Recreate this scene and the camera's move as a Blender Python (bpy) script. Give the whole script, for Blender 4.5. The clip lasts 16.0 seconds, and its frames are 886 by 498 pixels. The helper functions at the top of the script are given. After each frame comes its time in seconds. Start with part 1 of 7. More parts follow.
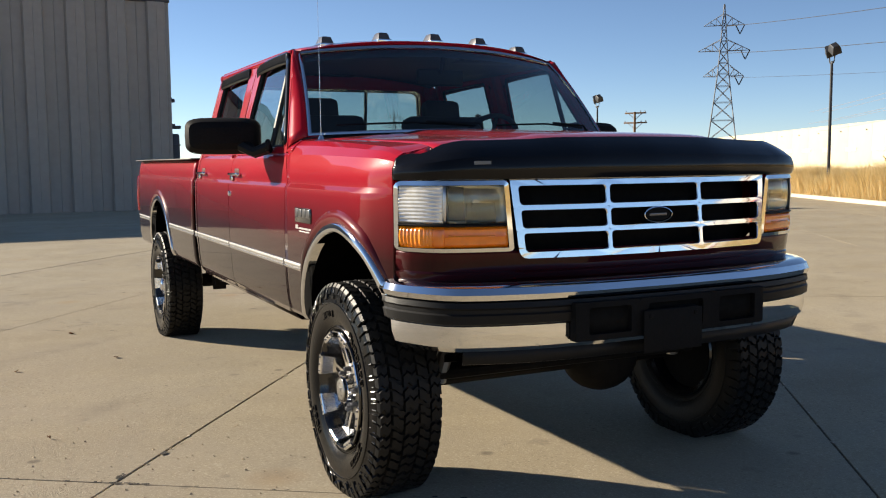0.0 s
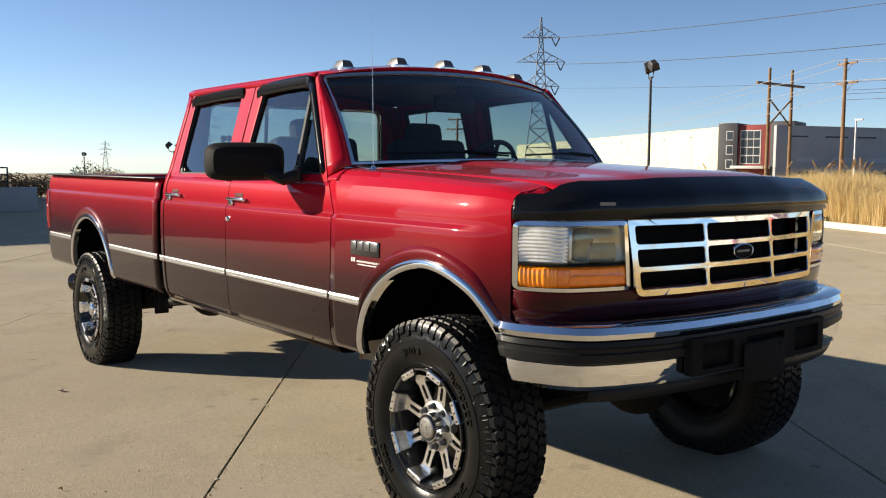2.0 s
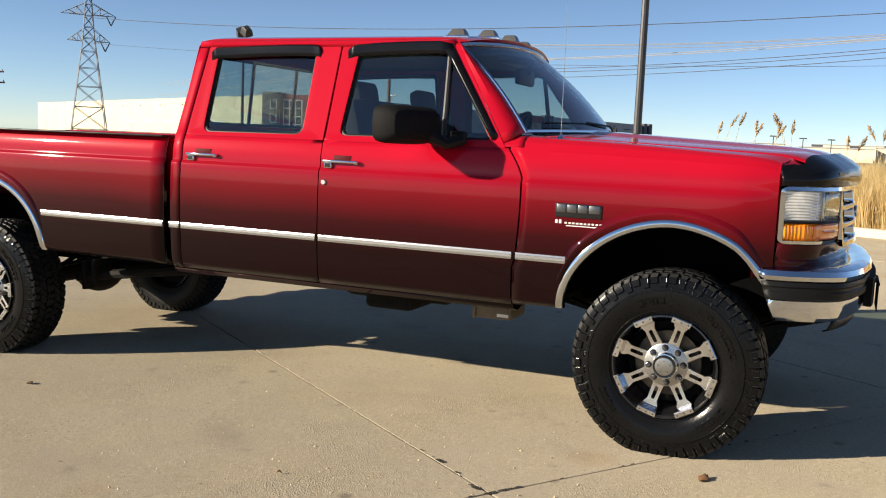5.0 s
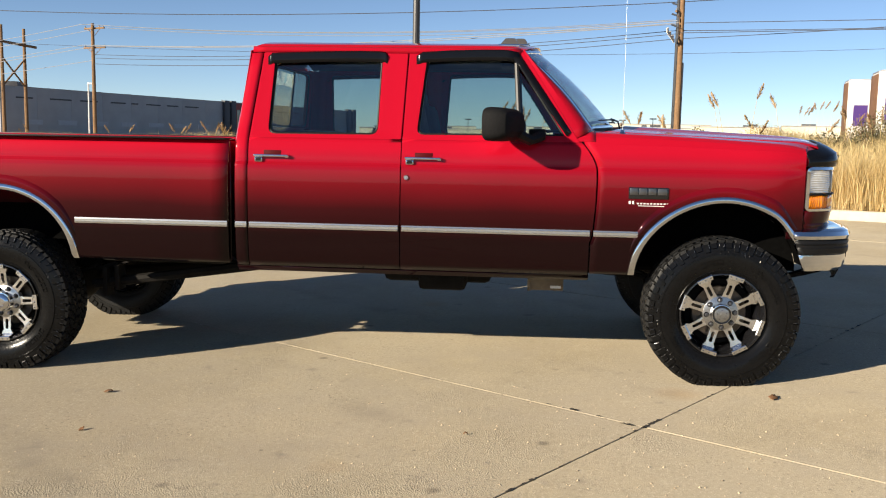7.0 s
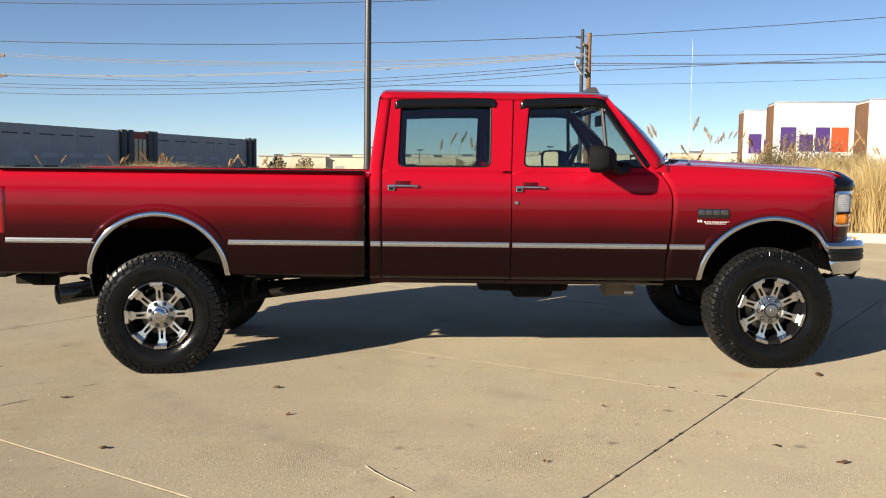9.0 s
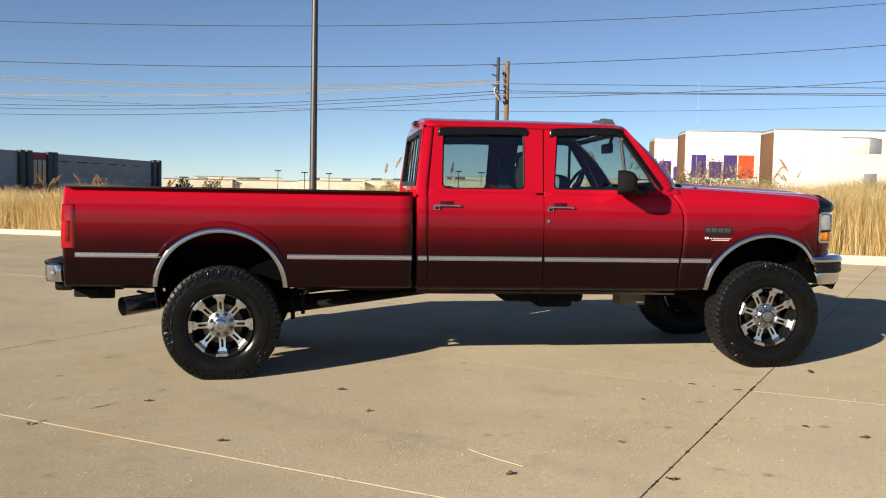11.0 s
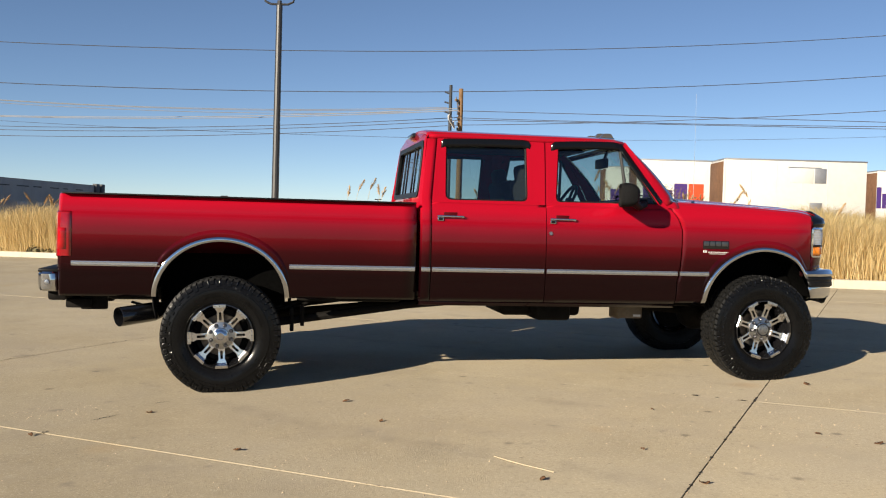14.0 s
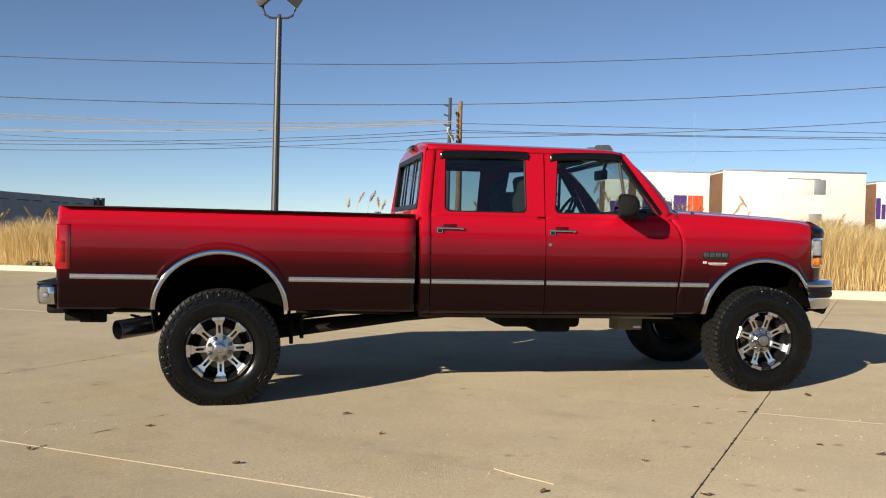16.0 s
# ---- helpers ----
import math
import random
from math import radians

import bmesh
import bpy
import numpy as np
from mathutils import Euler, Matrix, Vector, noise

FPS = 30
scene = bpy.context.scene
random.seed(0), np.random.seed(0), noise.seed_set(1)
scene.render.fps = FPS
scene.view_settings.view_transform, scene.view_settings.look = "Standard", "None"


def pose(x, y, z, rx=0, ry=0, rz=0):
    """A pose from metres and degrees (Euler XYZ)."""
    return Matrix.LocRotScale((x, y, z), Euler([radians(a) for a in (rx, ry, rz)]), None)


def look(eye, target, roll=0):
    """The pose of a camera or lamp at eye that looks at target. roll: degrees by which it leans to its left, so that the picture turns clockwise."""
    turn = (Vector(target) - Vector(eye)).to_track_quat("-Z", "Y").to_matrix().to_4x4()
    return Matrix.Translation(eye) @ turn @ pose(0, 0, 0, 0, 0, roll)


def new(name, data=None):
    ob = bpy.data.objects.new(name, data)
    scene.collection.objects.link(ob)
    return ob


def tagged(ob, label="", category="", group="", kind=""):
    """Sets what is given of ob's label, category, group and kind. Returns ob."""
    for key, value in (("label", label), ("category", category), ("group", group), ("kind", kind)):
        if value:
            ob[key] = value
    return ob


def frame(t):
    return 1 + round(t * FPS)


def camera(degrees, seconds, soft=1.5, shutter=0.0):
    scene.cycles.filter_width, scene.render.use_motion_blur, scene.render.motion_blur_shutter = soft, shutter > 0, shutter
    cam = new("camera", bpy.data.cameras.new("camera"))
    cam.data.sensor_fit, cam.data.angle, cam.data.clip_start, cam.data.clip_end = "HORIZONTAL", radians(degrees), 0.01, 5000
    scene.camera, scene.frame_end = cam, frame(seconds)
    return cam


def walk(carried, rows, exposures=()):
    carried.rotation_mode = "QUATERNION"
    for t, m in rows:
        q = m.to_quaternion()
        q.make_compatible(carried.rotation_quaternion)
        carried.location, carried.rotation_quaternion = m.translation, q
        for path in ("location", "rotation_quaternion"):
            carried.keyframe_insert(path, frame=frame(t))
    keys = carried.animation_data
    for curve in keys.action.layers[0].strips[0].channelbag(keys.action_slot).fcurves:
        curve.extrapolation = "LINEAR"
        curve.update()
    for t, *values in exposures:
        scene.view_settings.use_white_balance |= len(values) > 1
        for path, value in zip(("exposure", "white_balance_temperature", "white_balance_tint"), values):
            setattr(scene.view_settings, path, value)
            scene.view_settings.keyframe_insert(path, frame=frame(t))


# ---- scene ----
cam = camera(51.3, 16.0, soft=1.1)
SLOPE = pose(0, 0, 0, 0.1, -1.1, 0)  # the lot rises gently towards +x
PATH = [
    (0, (7.737, -2.204, 1.252), (5.947, -1.327, 1.094), -1.0),
    (0.5, (7.71, -2.257, 1.257), (5.944, -1.335, 1.083), -0.7),
    (1, (7.633, -2.484, 1.291), (5.925, -1.461, 1.104), -0.4),
    (1.5, (7.488, -2.783, 1.346), (5.843, -1.662, 1.156), -0.6),
    (2, (7.153, -3.101, 1.394), (5.573, -1.884, 1.237), -0.4),
    (2.5, (6.853, -3.518, 1.379), (5.4, -2.149, 1.253), -0.1),
    (3, (6.527, -3.847, 1.356), (5.223, -2.336, 1.228), -0.3),
    (3.5, (6.163, -4.178, 1.394), (4.985, -2.57, 1.233), 0.1),
    (4, (5.816, -4.621, 1.407), (4.798, -2.913, 1.184), 0.7),
    (4.5, (5.42, -4.897, 1.359), (4.522, -3.126, 1.121), 1.0),
    (4.7, (5.255, -4.994, 1.37), (4.389, -3.206, 1.139), 1.2),
    (6.8, (3.33, -6.084, 1.386), (3.13, -4.107, 1.155), 0.2),
    (7, (3.185, -6.227, 1.409), (3.001, -4.251, 1.166), 0.0),
    (7.5, (2.821, -6.568, 1.455), (2.66, -4.591, 1.201), -0.8),
    (8, (2.424, -6.789, 1.449), (2.333, -4.803, 1.23), -1.2),
    (8.5, (2.165, -7.123, 1.425), (2.129, -5.133, 1.23), -0.8),
    (9, (1.858, -7.343, 1.445), (1.894, -5.352, 1.261), -0.3),
    (11.3, (0.741, -7.953, 1.415), (1.008, -5.975, 1.285), 0.1),
    (11.5, (0.702, -7.877, 1.401), (0.988, -5.902, 1.271), 0.1),
    (12, (0.628, -7.744, 1.42), (0.957, -5.775, 1.297), -0.4),
    (12.5, (0.43, -7.773, 1.379), (0.806, -5.81, 1.301), -0.8),
    (13, (0.39, -7.82, 1.352), (0.733, -5.851, 1.287), -0.2),
    (13.5, (0.405, -7.846, 1.308), (0.74, -5.875, 1.239), 0.2),
    (14, (0.402, -7.841, 1.301), (0.756, -5.874, 1.229), 0.6),
    (14.5, (0.397, -7.824, 1.303), (0.767, -5.86, 1.231), 0.7),
    (15, (0.401, -7.827, 1.303), (0.769, -5.863, 1.235), 0.6),
    (15.5, (0.405, -7.835, 1.309), (0.764, -5.868, 1.249), 0.4),
    (16, (0.407, -7.834, 1.296), (0.761, -5.867, 1.251), 0.4),
]
walk(cam, [(t, SLOPE @ look(eye, target, roll)) for t, eye, target, roll in PATH],
     exposures=[(0, 1.17), (4.5, 1.13), (7.0, 1.05), (9, 1.00), (11.5, 0.80), (16, 0.77)])
# exposure, world, sun
SUN_WAY = SLOPE.to_3x3() @ Vector((2.15, 1.8, -1.0)).normalized()  # the way the sunlight travels
world = bpy.data.worlds.new("world")
scene.world = world
world.use_nodes = True
wn = world.node_tree
for node in list(wn.nodes):
    wn.nodes.remove(node)
sky = wn.nodes.new("ShaderNodeTexSky")
sky.sky_type, sky.sun_disc = "NISHITA", False
sky.sun_elevation = math.asin(-SUN_WAY.z)
sky.sun_rotation = math.atan2(-SUN_WAY.x, -SUN_WAY.y)
sky.altitude, sky.air_density, sky.dust_density, sky.ozone_density = 1600, 0.7, 0.06, 2.6
bg = wn.nodes.new("ShaderNodeBackground")
bg.inputs["Strength"].default_value = 0.064
wout = wn.nodes.new("ShaderNodeOutputWorld")
tone = wn.nodes.new("ShaderNodeMix")
tone.data_type, tone.blend_type = "RGBA", "MULTIPLY"
tone.inputs[0].default_value = 1.0
tone.inputs[7].default_value = (1.05, 1.0, 0.97, 1)  # clear autumn air
wn.links.new(sky.outputs[0], tone.inputs[6])
wn.links.new(tone.outputs[2], bg.inputs["Color"])
wn.links.new(bg.outputs[0], wout.inputs["Surface"])
sun = new("sun", bpy.data.lights.new("sun", "SUN"))
sun.data.energy, sun.data.angle, sun.data.color = 5.0, radians(0.5), (1.0, 0.88, 0.70)
sun.matrix_world = SUN_WAY.to_track_quat("-Z", "Y").to_matrix().to_4x4()
sun.location = (-30, -25, 20)


# ---------------------------------------------------------------- materials
def mat(name, colour, rough=0.5, metal=0.0, vary=0.12, grain=40.0, stain=2.0, bump=0.0, coat=0.0, spec=0.5, coords="Object", second=None, obrand=0.0):
    """A surface with grain and stains at two scales."""
    m = bpy.data.materials.new(name)
    m.use_nodes = True
    nt = m.node_tree
    b = nt.nodes["Principled BSDF"]
    b.inputs["Roughness"].default_value, b.inputs["Metallic"].default_value = rough, metal
    b.inputs["Coat Weight"].default_value, b.inputs["Coat Roughness"].default_value = coat, 0.03
    b.inputs["Specular IOR Level"].default_value = spec
    if coords == "World":
        src = nt.nodes.new("ShaderNodeNewGeometry").outputs["Position"]
    else:
        src = nt.nodes.new("ShaderNodeTexCoord").outputs["Object"]
    fine, broad = nt.nodes.new("ShaderNodeTexNoise"), nt.nodes.new("ShaderNodeTexNoise")
    for n, scale, detail in ((fine, grain, 4), (broad, stain, 5)):
        n.inputs["Scale"].default_value, n.inputs["Detail"].default_value = scale, detail
        nt.links.new(src, n.inputs["Vector"])
    add = nt.nodes.new("ShaderNodeMath")
    add.operation = "ADD"
    nt.links.new(fine.outputs["Fac"], add.inputs[0])
    nt.links.new(broad.outputs["Fac"], add.inputs[1])
    value = add.outputs[0]
    if obrand:
        info = nt.nodes.new("ShaderNodeObjectInfo")
        mul = nt.nodes.new("ShaderNodeMath")
        mul.operation = "MULTIPLY_ADD"
        mul.inputs[1].default_value = obrand
        nt.links.new(info.outputs["Random"], mul.inputs[0])
        nt.links.new(value, mul.inputs[2])
        value = mul.outputs[0]
    ramp = nt.nodes.new("ShaderNodeMapRange")
    ramp.inputs["From Min"].default_value, ramp.inputs["From Max"].default_value = 0.65, 1.35 + obrand
    nt.links.new(value, ramp.inputs["Value"])
    mix = nt.nodes.new("ShaderNodeMix")
    mix.data_type = "RGBA"
    dark = tuple(c * (1 - vary) for c in colour) if second is None else second
    light = tuple(min(1, c * (1 + vary)) for c in colour) if second is None else colour
    mix.inputs[6].default_value, mix.inputs[7].default_value = (*dark, 1), (*light, 1)
    nt.links.new(ramp.outputs[0], mix.inputs[0])
    nt.links.new(mix.outputs[2], b.inputs["Base Color"])
    if bump:
        bu = nt.nodes.new("ShaderNodeBump")
        bu.inputs["Strength"].default_value, bu.inputs["Distance"].default_value = bump, 0.01
        nt.links.new(fine.outputs["Fac"], bu.inputs["Height"])
        nt.links.new(bu.outputs[0], b.inputs["Normal"])
    return m


def glass(name, tint, gloss_rough=0.0, floor=0.045):
    """Clear sheet: tinted see-through, with gloss that grows towards grazing angles."""
    m = bpy.data.materials.new(name)
    m.use_nodes = True
    nt = m.node_tree
    nt.nodes.remove(nt.nodes["Principled BSDF"])
    tr, gl, mx, lw, pw, mr = (nt.nodes.new("ShaderNode" + k) for k in ("BsdfTransparent", "BsdfGlossy", "MixShader", "LayerWeight", "Math", "MapRange"))
    tr.inputs["Color"].default_value = (*tint, 1)
    gl.inputs["Roughness"].default_value = gloss_rough
    gl.inputs["Color"].default_value = (1, 1, 1, 1)
    lw.inputs["Blend"].default_value = 0.5
    pw.operation, pw.inputs[1].default_value = "POWER", 3.6
    mr.inputs["To Min"].default_value, mr.inputs["To Max"].default_value = floor, 0.95
    nt.links.new(lw.outputs["Facing"], pw.inputs[0])
    nt.links.new(pw.outputs[0], mr.inputs["Value"])
    nt.links.new(mr.outputs[0], mx.inputs[0])
    nt.links.new(tr.outputs[0], mx.inputs[1])
    nt.links.new(gl.outputs[0], mx.inputs[2])
    nt.links.new(mx.outputs[0], nt.nodes["Material Output"].inputs["Surface"])
    return m


def concrete():
    """Broom-finished slab: sandy tone, pits, pale dust, dark stains and faint tyre tracks."""
    m = bpy.data.materials.new("lot_concrete")
    m.use_nodes = True
    nt = m.node_tree
    b = nt.nodes["Principled BSDF"]
    pos = nt.nodes.new("ShaderNodeNewGeometry").outputs["Position"]
    info = nt.nodes.new("ShaderNodeObjectInfo").outputs["Random"]

    def noise_at(scale, detail, rough=0.5, lo=0.35, hi=0.65):
        n = nt.nodes.new("ShaderNodeTexNoise")
        n.inputs["Scale"].default_value, n.inputs["Detail"].default_value, n.inputs["Roughness"].default_value = scale, detail, rough
        nt.links.new(pos, n.inputs["Vector"])
        r = nt.nodes.new("ShaderNodeMapRange")
        r.inputs["From Min"].default_value, r.inputs["From Max"].default_value = lo, hi
        nt.links.new(n.outputs["Fac"], r.inputs["Value"])
        return r.outputs[0]

    def blend(fac, a, colour, strength, mode="MIX"):
        sc = nt.nodes.new("ShaderNodeMath")
        sc.operation, sc.inputs[1].default_value, sc.use_clamp = "MULTIPLY", strength, True
        nt.links.new(fac, sc.inputs[0])
        mx = nt.nodes.new("ShaderNodeMix")
        mx.data_type, mx.blend_type = "RGBA", mode
        nt.links.new(sc.outputs[0], mx.inputs[0])
        if isinstance(a, tuple):
            mx.inputs[6].default_value = a
        else:
            nt.links.new(a, mx.inputs[6])
        mx.inputs[7].default_value = colour
        return mx.outputs[2]

    col = blend(noise_at(0.7, 6), (0.356, 0.298, 0.202, 1), (0.428, 0.368, 0.264, 1), 1.0)
    col = blend(noise_at(3.2, 5, 0.6, 0.45, 0.7), col, (0.445, 0.373, 0.252, 1), 0.55)
    col = blend(noise_at(0.35, 4, 0.5, 0.52, 0.72), col, (0.31, 0.265, 0.20, 1), 0.5)
    col = blend(noise_at(55, 3, 0.7, 0.5, 0.78), col, (0.20, 0.168, 0.125, 1), 0.75)
    col = blend(noise_at(110, 2, 0.6, 0.52, 0.75), col, (0.70, 0.61, 0.46, 1), 0.55)
    # small pits, thicker in some places than in others
    pit = nt.nodes.new("ShaderNodeTexVoronoi")
    pit.inputs["Scale"].default_value = 38
    nt.links.new(pos, pit.inputs["Vector"])
    pr = nt.nodes.new("ShaderNodeMapRange")
    pr.inputs["From Min"].default_value, pr.inputs["From Max"].default_value, pr.inputs["To Min"].default_value, pr.inputs["To Max"].default_value = 0.10, 0.28, 1.0, 0.0
    nt.links.new(pit.outputs["Distance"], pr.inputs["Value"])
    gate = nt.nodes.new("ShaderNodeMath")
    gate.operation = "MULTIPLY"
    nt.links.new(pr.outputs[0], gate.inputs[0])
    nt.links.new(noise_at(1.3, 5, 0.6, 0.42, 0.68), gate.inputs[1])
    col = blend(gate.outputs[0], col, (0.15, 0.125, 0.095, 1), 0.75)
    # broad dirty drifts and worn pale lanes
    col = blend(noise_at(1.1, 7, 0.65, 0.5, 0.68), col, (0.36, 0.31, 0.235, 1), 0.55)
    spots = nt.nodes.new("ShaderNodeTexVoronoi")
    spots.inputs["Scale"].default_value = 1.7
    nt.links.new(pos, spots.inputs["Vector"])
    sr = nt.nodes.new("ShaderNodeMapRange")
    sr.inputs["From Min"].default_value, sr.inputs["From Max"].default_value, sr.inputs["To Min"].default_value, sr.inputs["To Max"].default_value = 0.03, 0.07, 1.0, 0.0
    nt.links.new(spots.outputs["Distance"], sr.inputs["Value"])
    col = blend(sr.outputs[0], col, (0.13, 0.11, 0.085, 1), 0.6)
    rust = nt.nodes.new("ShaderNodeTexVoronoi")
    rust.inputs["Scale"].default_value = 0.8
    nt.links.new(pos, rust.inputs["Vector"])
    rr = nt.nodes.new("ShaderNodeMapRange")
    rr.inputs["From Min"].default_value, rr.inputs["From Max"].default_value, rr.inputs["To Min"].default_value, rr.inputs["To Max"].default_value = 0.02, 0.13, 1.0, 0.0
    nt.links.new(rust.outputs["Distance"], rr.inputs["Value"])
    col = blend(rr.outputs[0], col, (0.40, 0.25, 0.11, 1), 0.35)
    col = blend(info, col, (0.80, 0.80, 0.80, 1), 0.35, "MULTIPLY")
    b.inputs["Roughness"].default_value = 0.92
    b.inputs["Diffuse Roughness"].default_value = 0.25
    b.inputs["Specular IOR Level"].default_value = 0.15
    dots = nt.nodes.new("ShaderNodeTexVoronoi")
    dots.inputs["Scale"].default_value = 7.0
    nt.links.new(pos, dots.inputs["Vector"])
    dm = nt.nodes.new("ShaderNodeMapRange")
    dm.inputs["From Min"].default_value, dm.inputs["From Max"].default_value, dm.inputs["To Min"].default_value, dm.inputs["To Max"].default_value = 0.04, 0.085, 1.0, 0.0
    nt.links.new(dots.outputs["Distance"], dm.inputs["Value"])
    some = nt.nodes.new("ShaderNodeMath")
    some.operation = "GREATER_THAN"
    some.inputs[1].default_value = 0.62
    split = nt.nodes.new("ShaderNodeSeparateColor")
    nt.links.new(dots.outputs["Color"], split.inputs[0])
    nt.links.new(split.outputs[0], some.inputs[0])
    kept = nt.nodes.new("ShaderNodeMath")
    kept.operation = "MULTIPLY"
    nt.links.new(dm.outputs[0], kept.inputs[0])
    nt.links.new(some.outputs[0], kept.inputs[1])
    col = blend(kept.outputs[0], col, (0.14, 0.12, 0.09, 1), 0.6)
    scuff = noise_at(9, 8, 0.75, 0.60, 0.72)
    col = blend(scuff, col, (0.52, 0.46, 0.35, 1), 0.45)
    # long faint tyre tracks that curve over the lot, and soft grey smudges
    warp = nt.nodes.new("ShaderNodeTexWave")
    warp.bands_direction, warp.wave_type = "DIAGONAL", "BANDS"
    warp.inputs["Scale"].default_value, warp.inputs["Distortion"].default_value, warp.inputs["Detail"].default_value, warp.inputs["Detail Scale"].default_value = 0.33, 5.0, 2.0, 0.35
    nt.links.new(pos, warp.inputs["Vector"])
    tr = nt.nodes.new("ShaderNodeMapRange")
    tr.inputs["From Min"].default_value, tr.inputs["From Max"].default_value = 0.90, 1.0
    nt.links.new(warp.outputs["Fac"], tr.inputs["Value"])
    broken = nt.nodes.new("ShaderNodeMath")
    broken.operation = "MULTIPLY"
    nt.links.new(tr.outputs[0], broken.inputs[0])
    nt.links.new(noise_at(2.4, 6, 0.7, 0.48, 0.7), broken.inputs[1])
    col = blend(broken.outputs[0], col, (0.20, 0.175, 0.14, 1), 0.42)
    smudge = noise_at(4.5, 3, 0.5, 0.66, 0.76)
    col = blend(smudge, col, (0.17, 0.15, 0.125, 1), 0.5)
    nt.links.new(col, b.inputs["Base Color"])
    # relief: smooth trowelled ground that opens into pebbly, worn patches
    worn = noise_at(0.9, 6, 0.7, 0.50, 0.66)
    fine = noise_at(150, 3, 0.6, 0.3, 0.7)
    peb = nt.nodes.new("ShaderNodeTexVoronoi")
    peb.inputs["Scale"].default_value = 130
    nt.links.new(pos, peb.inputs["Vector"])
    rough = nt.nodes.new("ShaderNodeMath")
    rough.operation = "MULTIPLY"
    nt.links.new(worn, rough.inputs[0])
    nt.links.new(peb.outputs["Distance"], rough.inputs[1])
    high = nt.nodes.new("ShaderNodeMath")
    high.operation, high.inputs[1].default_value = "MULTIPLY_ADD", 0.22
    nt.links.new(fine, high.inputs[0])
    nt.links.new(rough.outputs[0], high.inputs[2])
    bu = nt.nodes.new("ShaderNodeBump")
    bu.inputs["Strength"].default_value, bu.inputs["Distance"].default_value = 0.58, 0.006
    nt.links.new(high.outputs[0], bu.inputs["Height"])
    nt.links.new(bu.outputs[0], b.inputs["Normal"])
    return m


def fade_paint():
    """Candy red coat that fades to dark brown towards the sills, under clear lacquer."""
    m = bpy.data.materials.new("fade_paint")
    m.use_nodes = True
    nt = m.node_tree
    b = nt.nodes["Principled BSDF"]
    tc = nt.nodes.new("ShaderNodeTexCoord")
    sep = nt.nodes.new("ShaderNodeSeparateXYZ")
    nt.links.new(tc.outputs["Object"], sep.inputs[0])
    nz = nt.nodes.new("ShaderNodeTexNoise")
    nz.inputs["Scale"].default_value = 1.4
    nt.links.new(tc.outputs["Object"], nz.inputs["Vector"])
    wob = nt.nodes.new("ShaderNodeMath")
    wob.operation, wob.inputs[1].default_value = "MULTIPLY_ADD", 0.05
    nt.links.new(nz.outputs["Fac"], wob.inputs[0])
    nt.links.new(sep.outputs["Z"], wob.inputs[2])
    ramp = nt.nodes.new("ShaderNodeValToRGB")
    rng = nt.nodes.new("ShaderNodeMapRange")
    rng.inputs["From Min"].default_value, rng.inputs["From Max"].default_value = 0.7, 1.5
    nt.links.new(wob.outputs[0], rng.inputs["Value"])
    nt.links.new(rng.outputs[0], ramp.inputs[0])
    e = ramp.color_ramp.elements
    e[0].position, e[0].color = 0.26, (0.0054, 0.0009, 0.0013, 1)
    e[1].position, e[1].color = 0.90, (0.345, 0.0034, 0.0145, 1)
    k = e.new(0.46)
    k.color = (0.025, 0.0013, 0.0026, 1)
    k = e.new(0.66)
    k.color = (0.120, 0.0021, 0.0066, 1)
    nt.links.new(ramp.outputs[0], b.inputs["Base Color"])
    b.inputs["Roughness"].default_value, b.inputs["Metallic"].default_value = 0.34, 0.0
    b.inputs["Specular IOR Level"].default_value = 0.025
    b.inputs["Specular Tint"].default_value = (1.0, 0.16, 0.20, 1)
    b.inputs["Coat IOR"].default_value = 1.31
    b.inputs["Coat Weight"].default_value = 1.0
    b.inputs["Sheen Weight"].default_value, b.inputs["Sheen Roughness"].default_value = 0.02, 0.4  # pale sheen added to brighten the coat at grazing angles
    b.inputs["Sheen Tint"].default_value = (1.0, 0.72, 0.72, 1)
    dust = nt.nodes.new("ShaderNodeTexNoise")
    dust.inputs["Scale"].default_value, dust.inputs["Detail"].default_value = 60, 6
    nt.links.new(tc.outputs["Object"], dust.inputs["Vector"])
    dr = nt.nodes.new("ShaderNodeMapRange")
    dr.inputs["To Min"].default_value, dr.inputs["To Max"].default_value = 0.01, 0.05
    nt.links.new(dust.outputs["Fac"], dr.inputs["Value"])
    nt.links.new(dr.outputs[0], b.inputs["Coat Roughness"])
    return m


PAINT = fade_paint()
CHROME = mat("chrome", (0.66, 0.67, 0.69), 0.05, 1.0, 0.03)
MOULD = mat("bright_moulding", (0.56, 0.56, 0.555), 0.24, 0.9, 0.06)
DULLSTEEL = mat("dull_dark_steel", (0.16, 0.16, 0.17), 0.35, 1.0, 0.1)
SATIN = mat("satin_steel", (0.55, 0.55, 0.56), 0.3, 1.0, 0.08)
MACHINED = mat("machined_aluminium", (0.80, 0.795, 0.78), 0.17, 1.0, 0.30, 150, 14, bump=0.05)
HUBSTEEL = mat("brushed_hub_steel", (0.46, 0.455, 0.445), 0.30, 1.0, 0.30, 150, 14, bump=0.05)
DISC = mat("brake_steel", (0.09, 0.075, 0.06), 0.45, 1.0, 0.3, 60, 8)
GLOSSBLACK = mat("gloss_black", (0.008, 0.008, 0.009), 0.15, 0.0, 0.1, coat=0.5)
PLASTIC = mat("black_plastic", (0.009, 0.009, 0.0095), 0.42, 0.0, 0.2, 120, bump=0.05, spec=0.16)
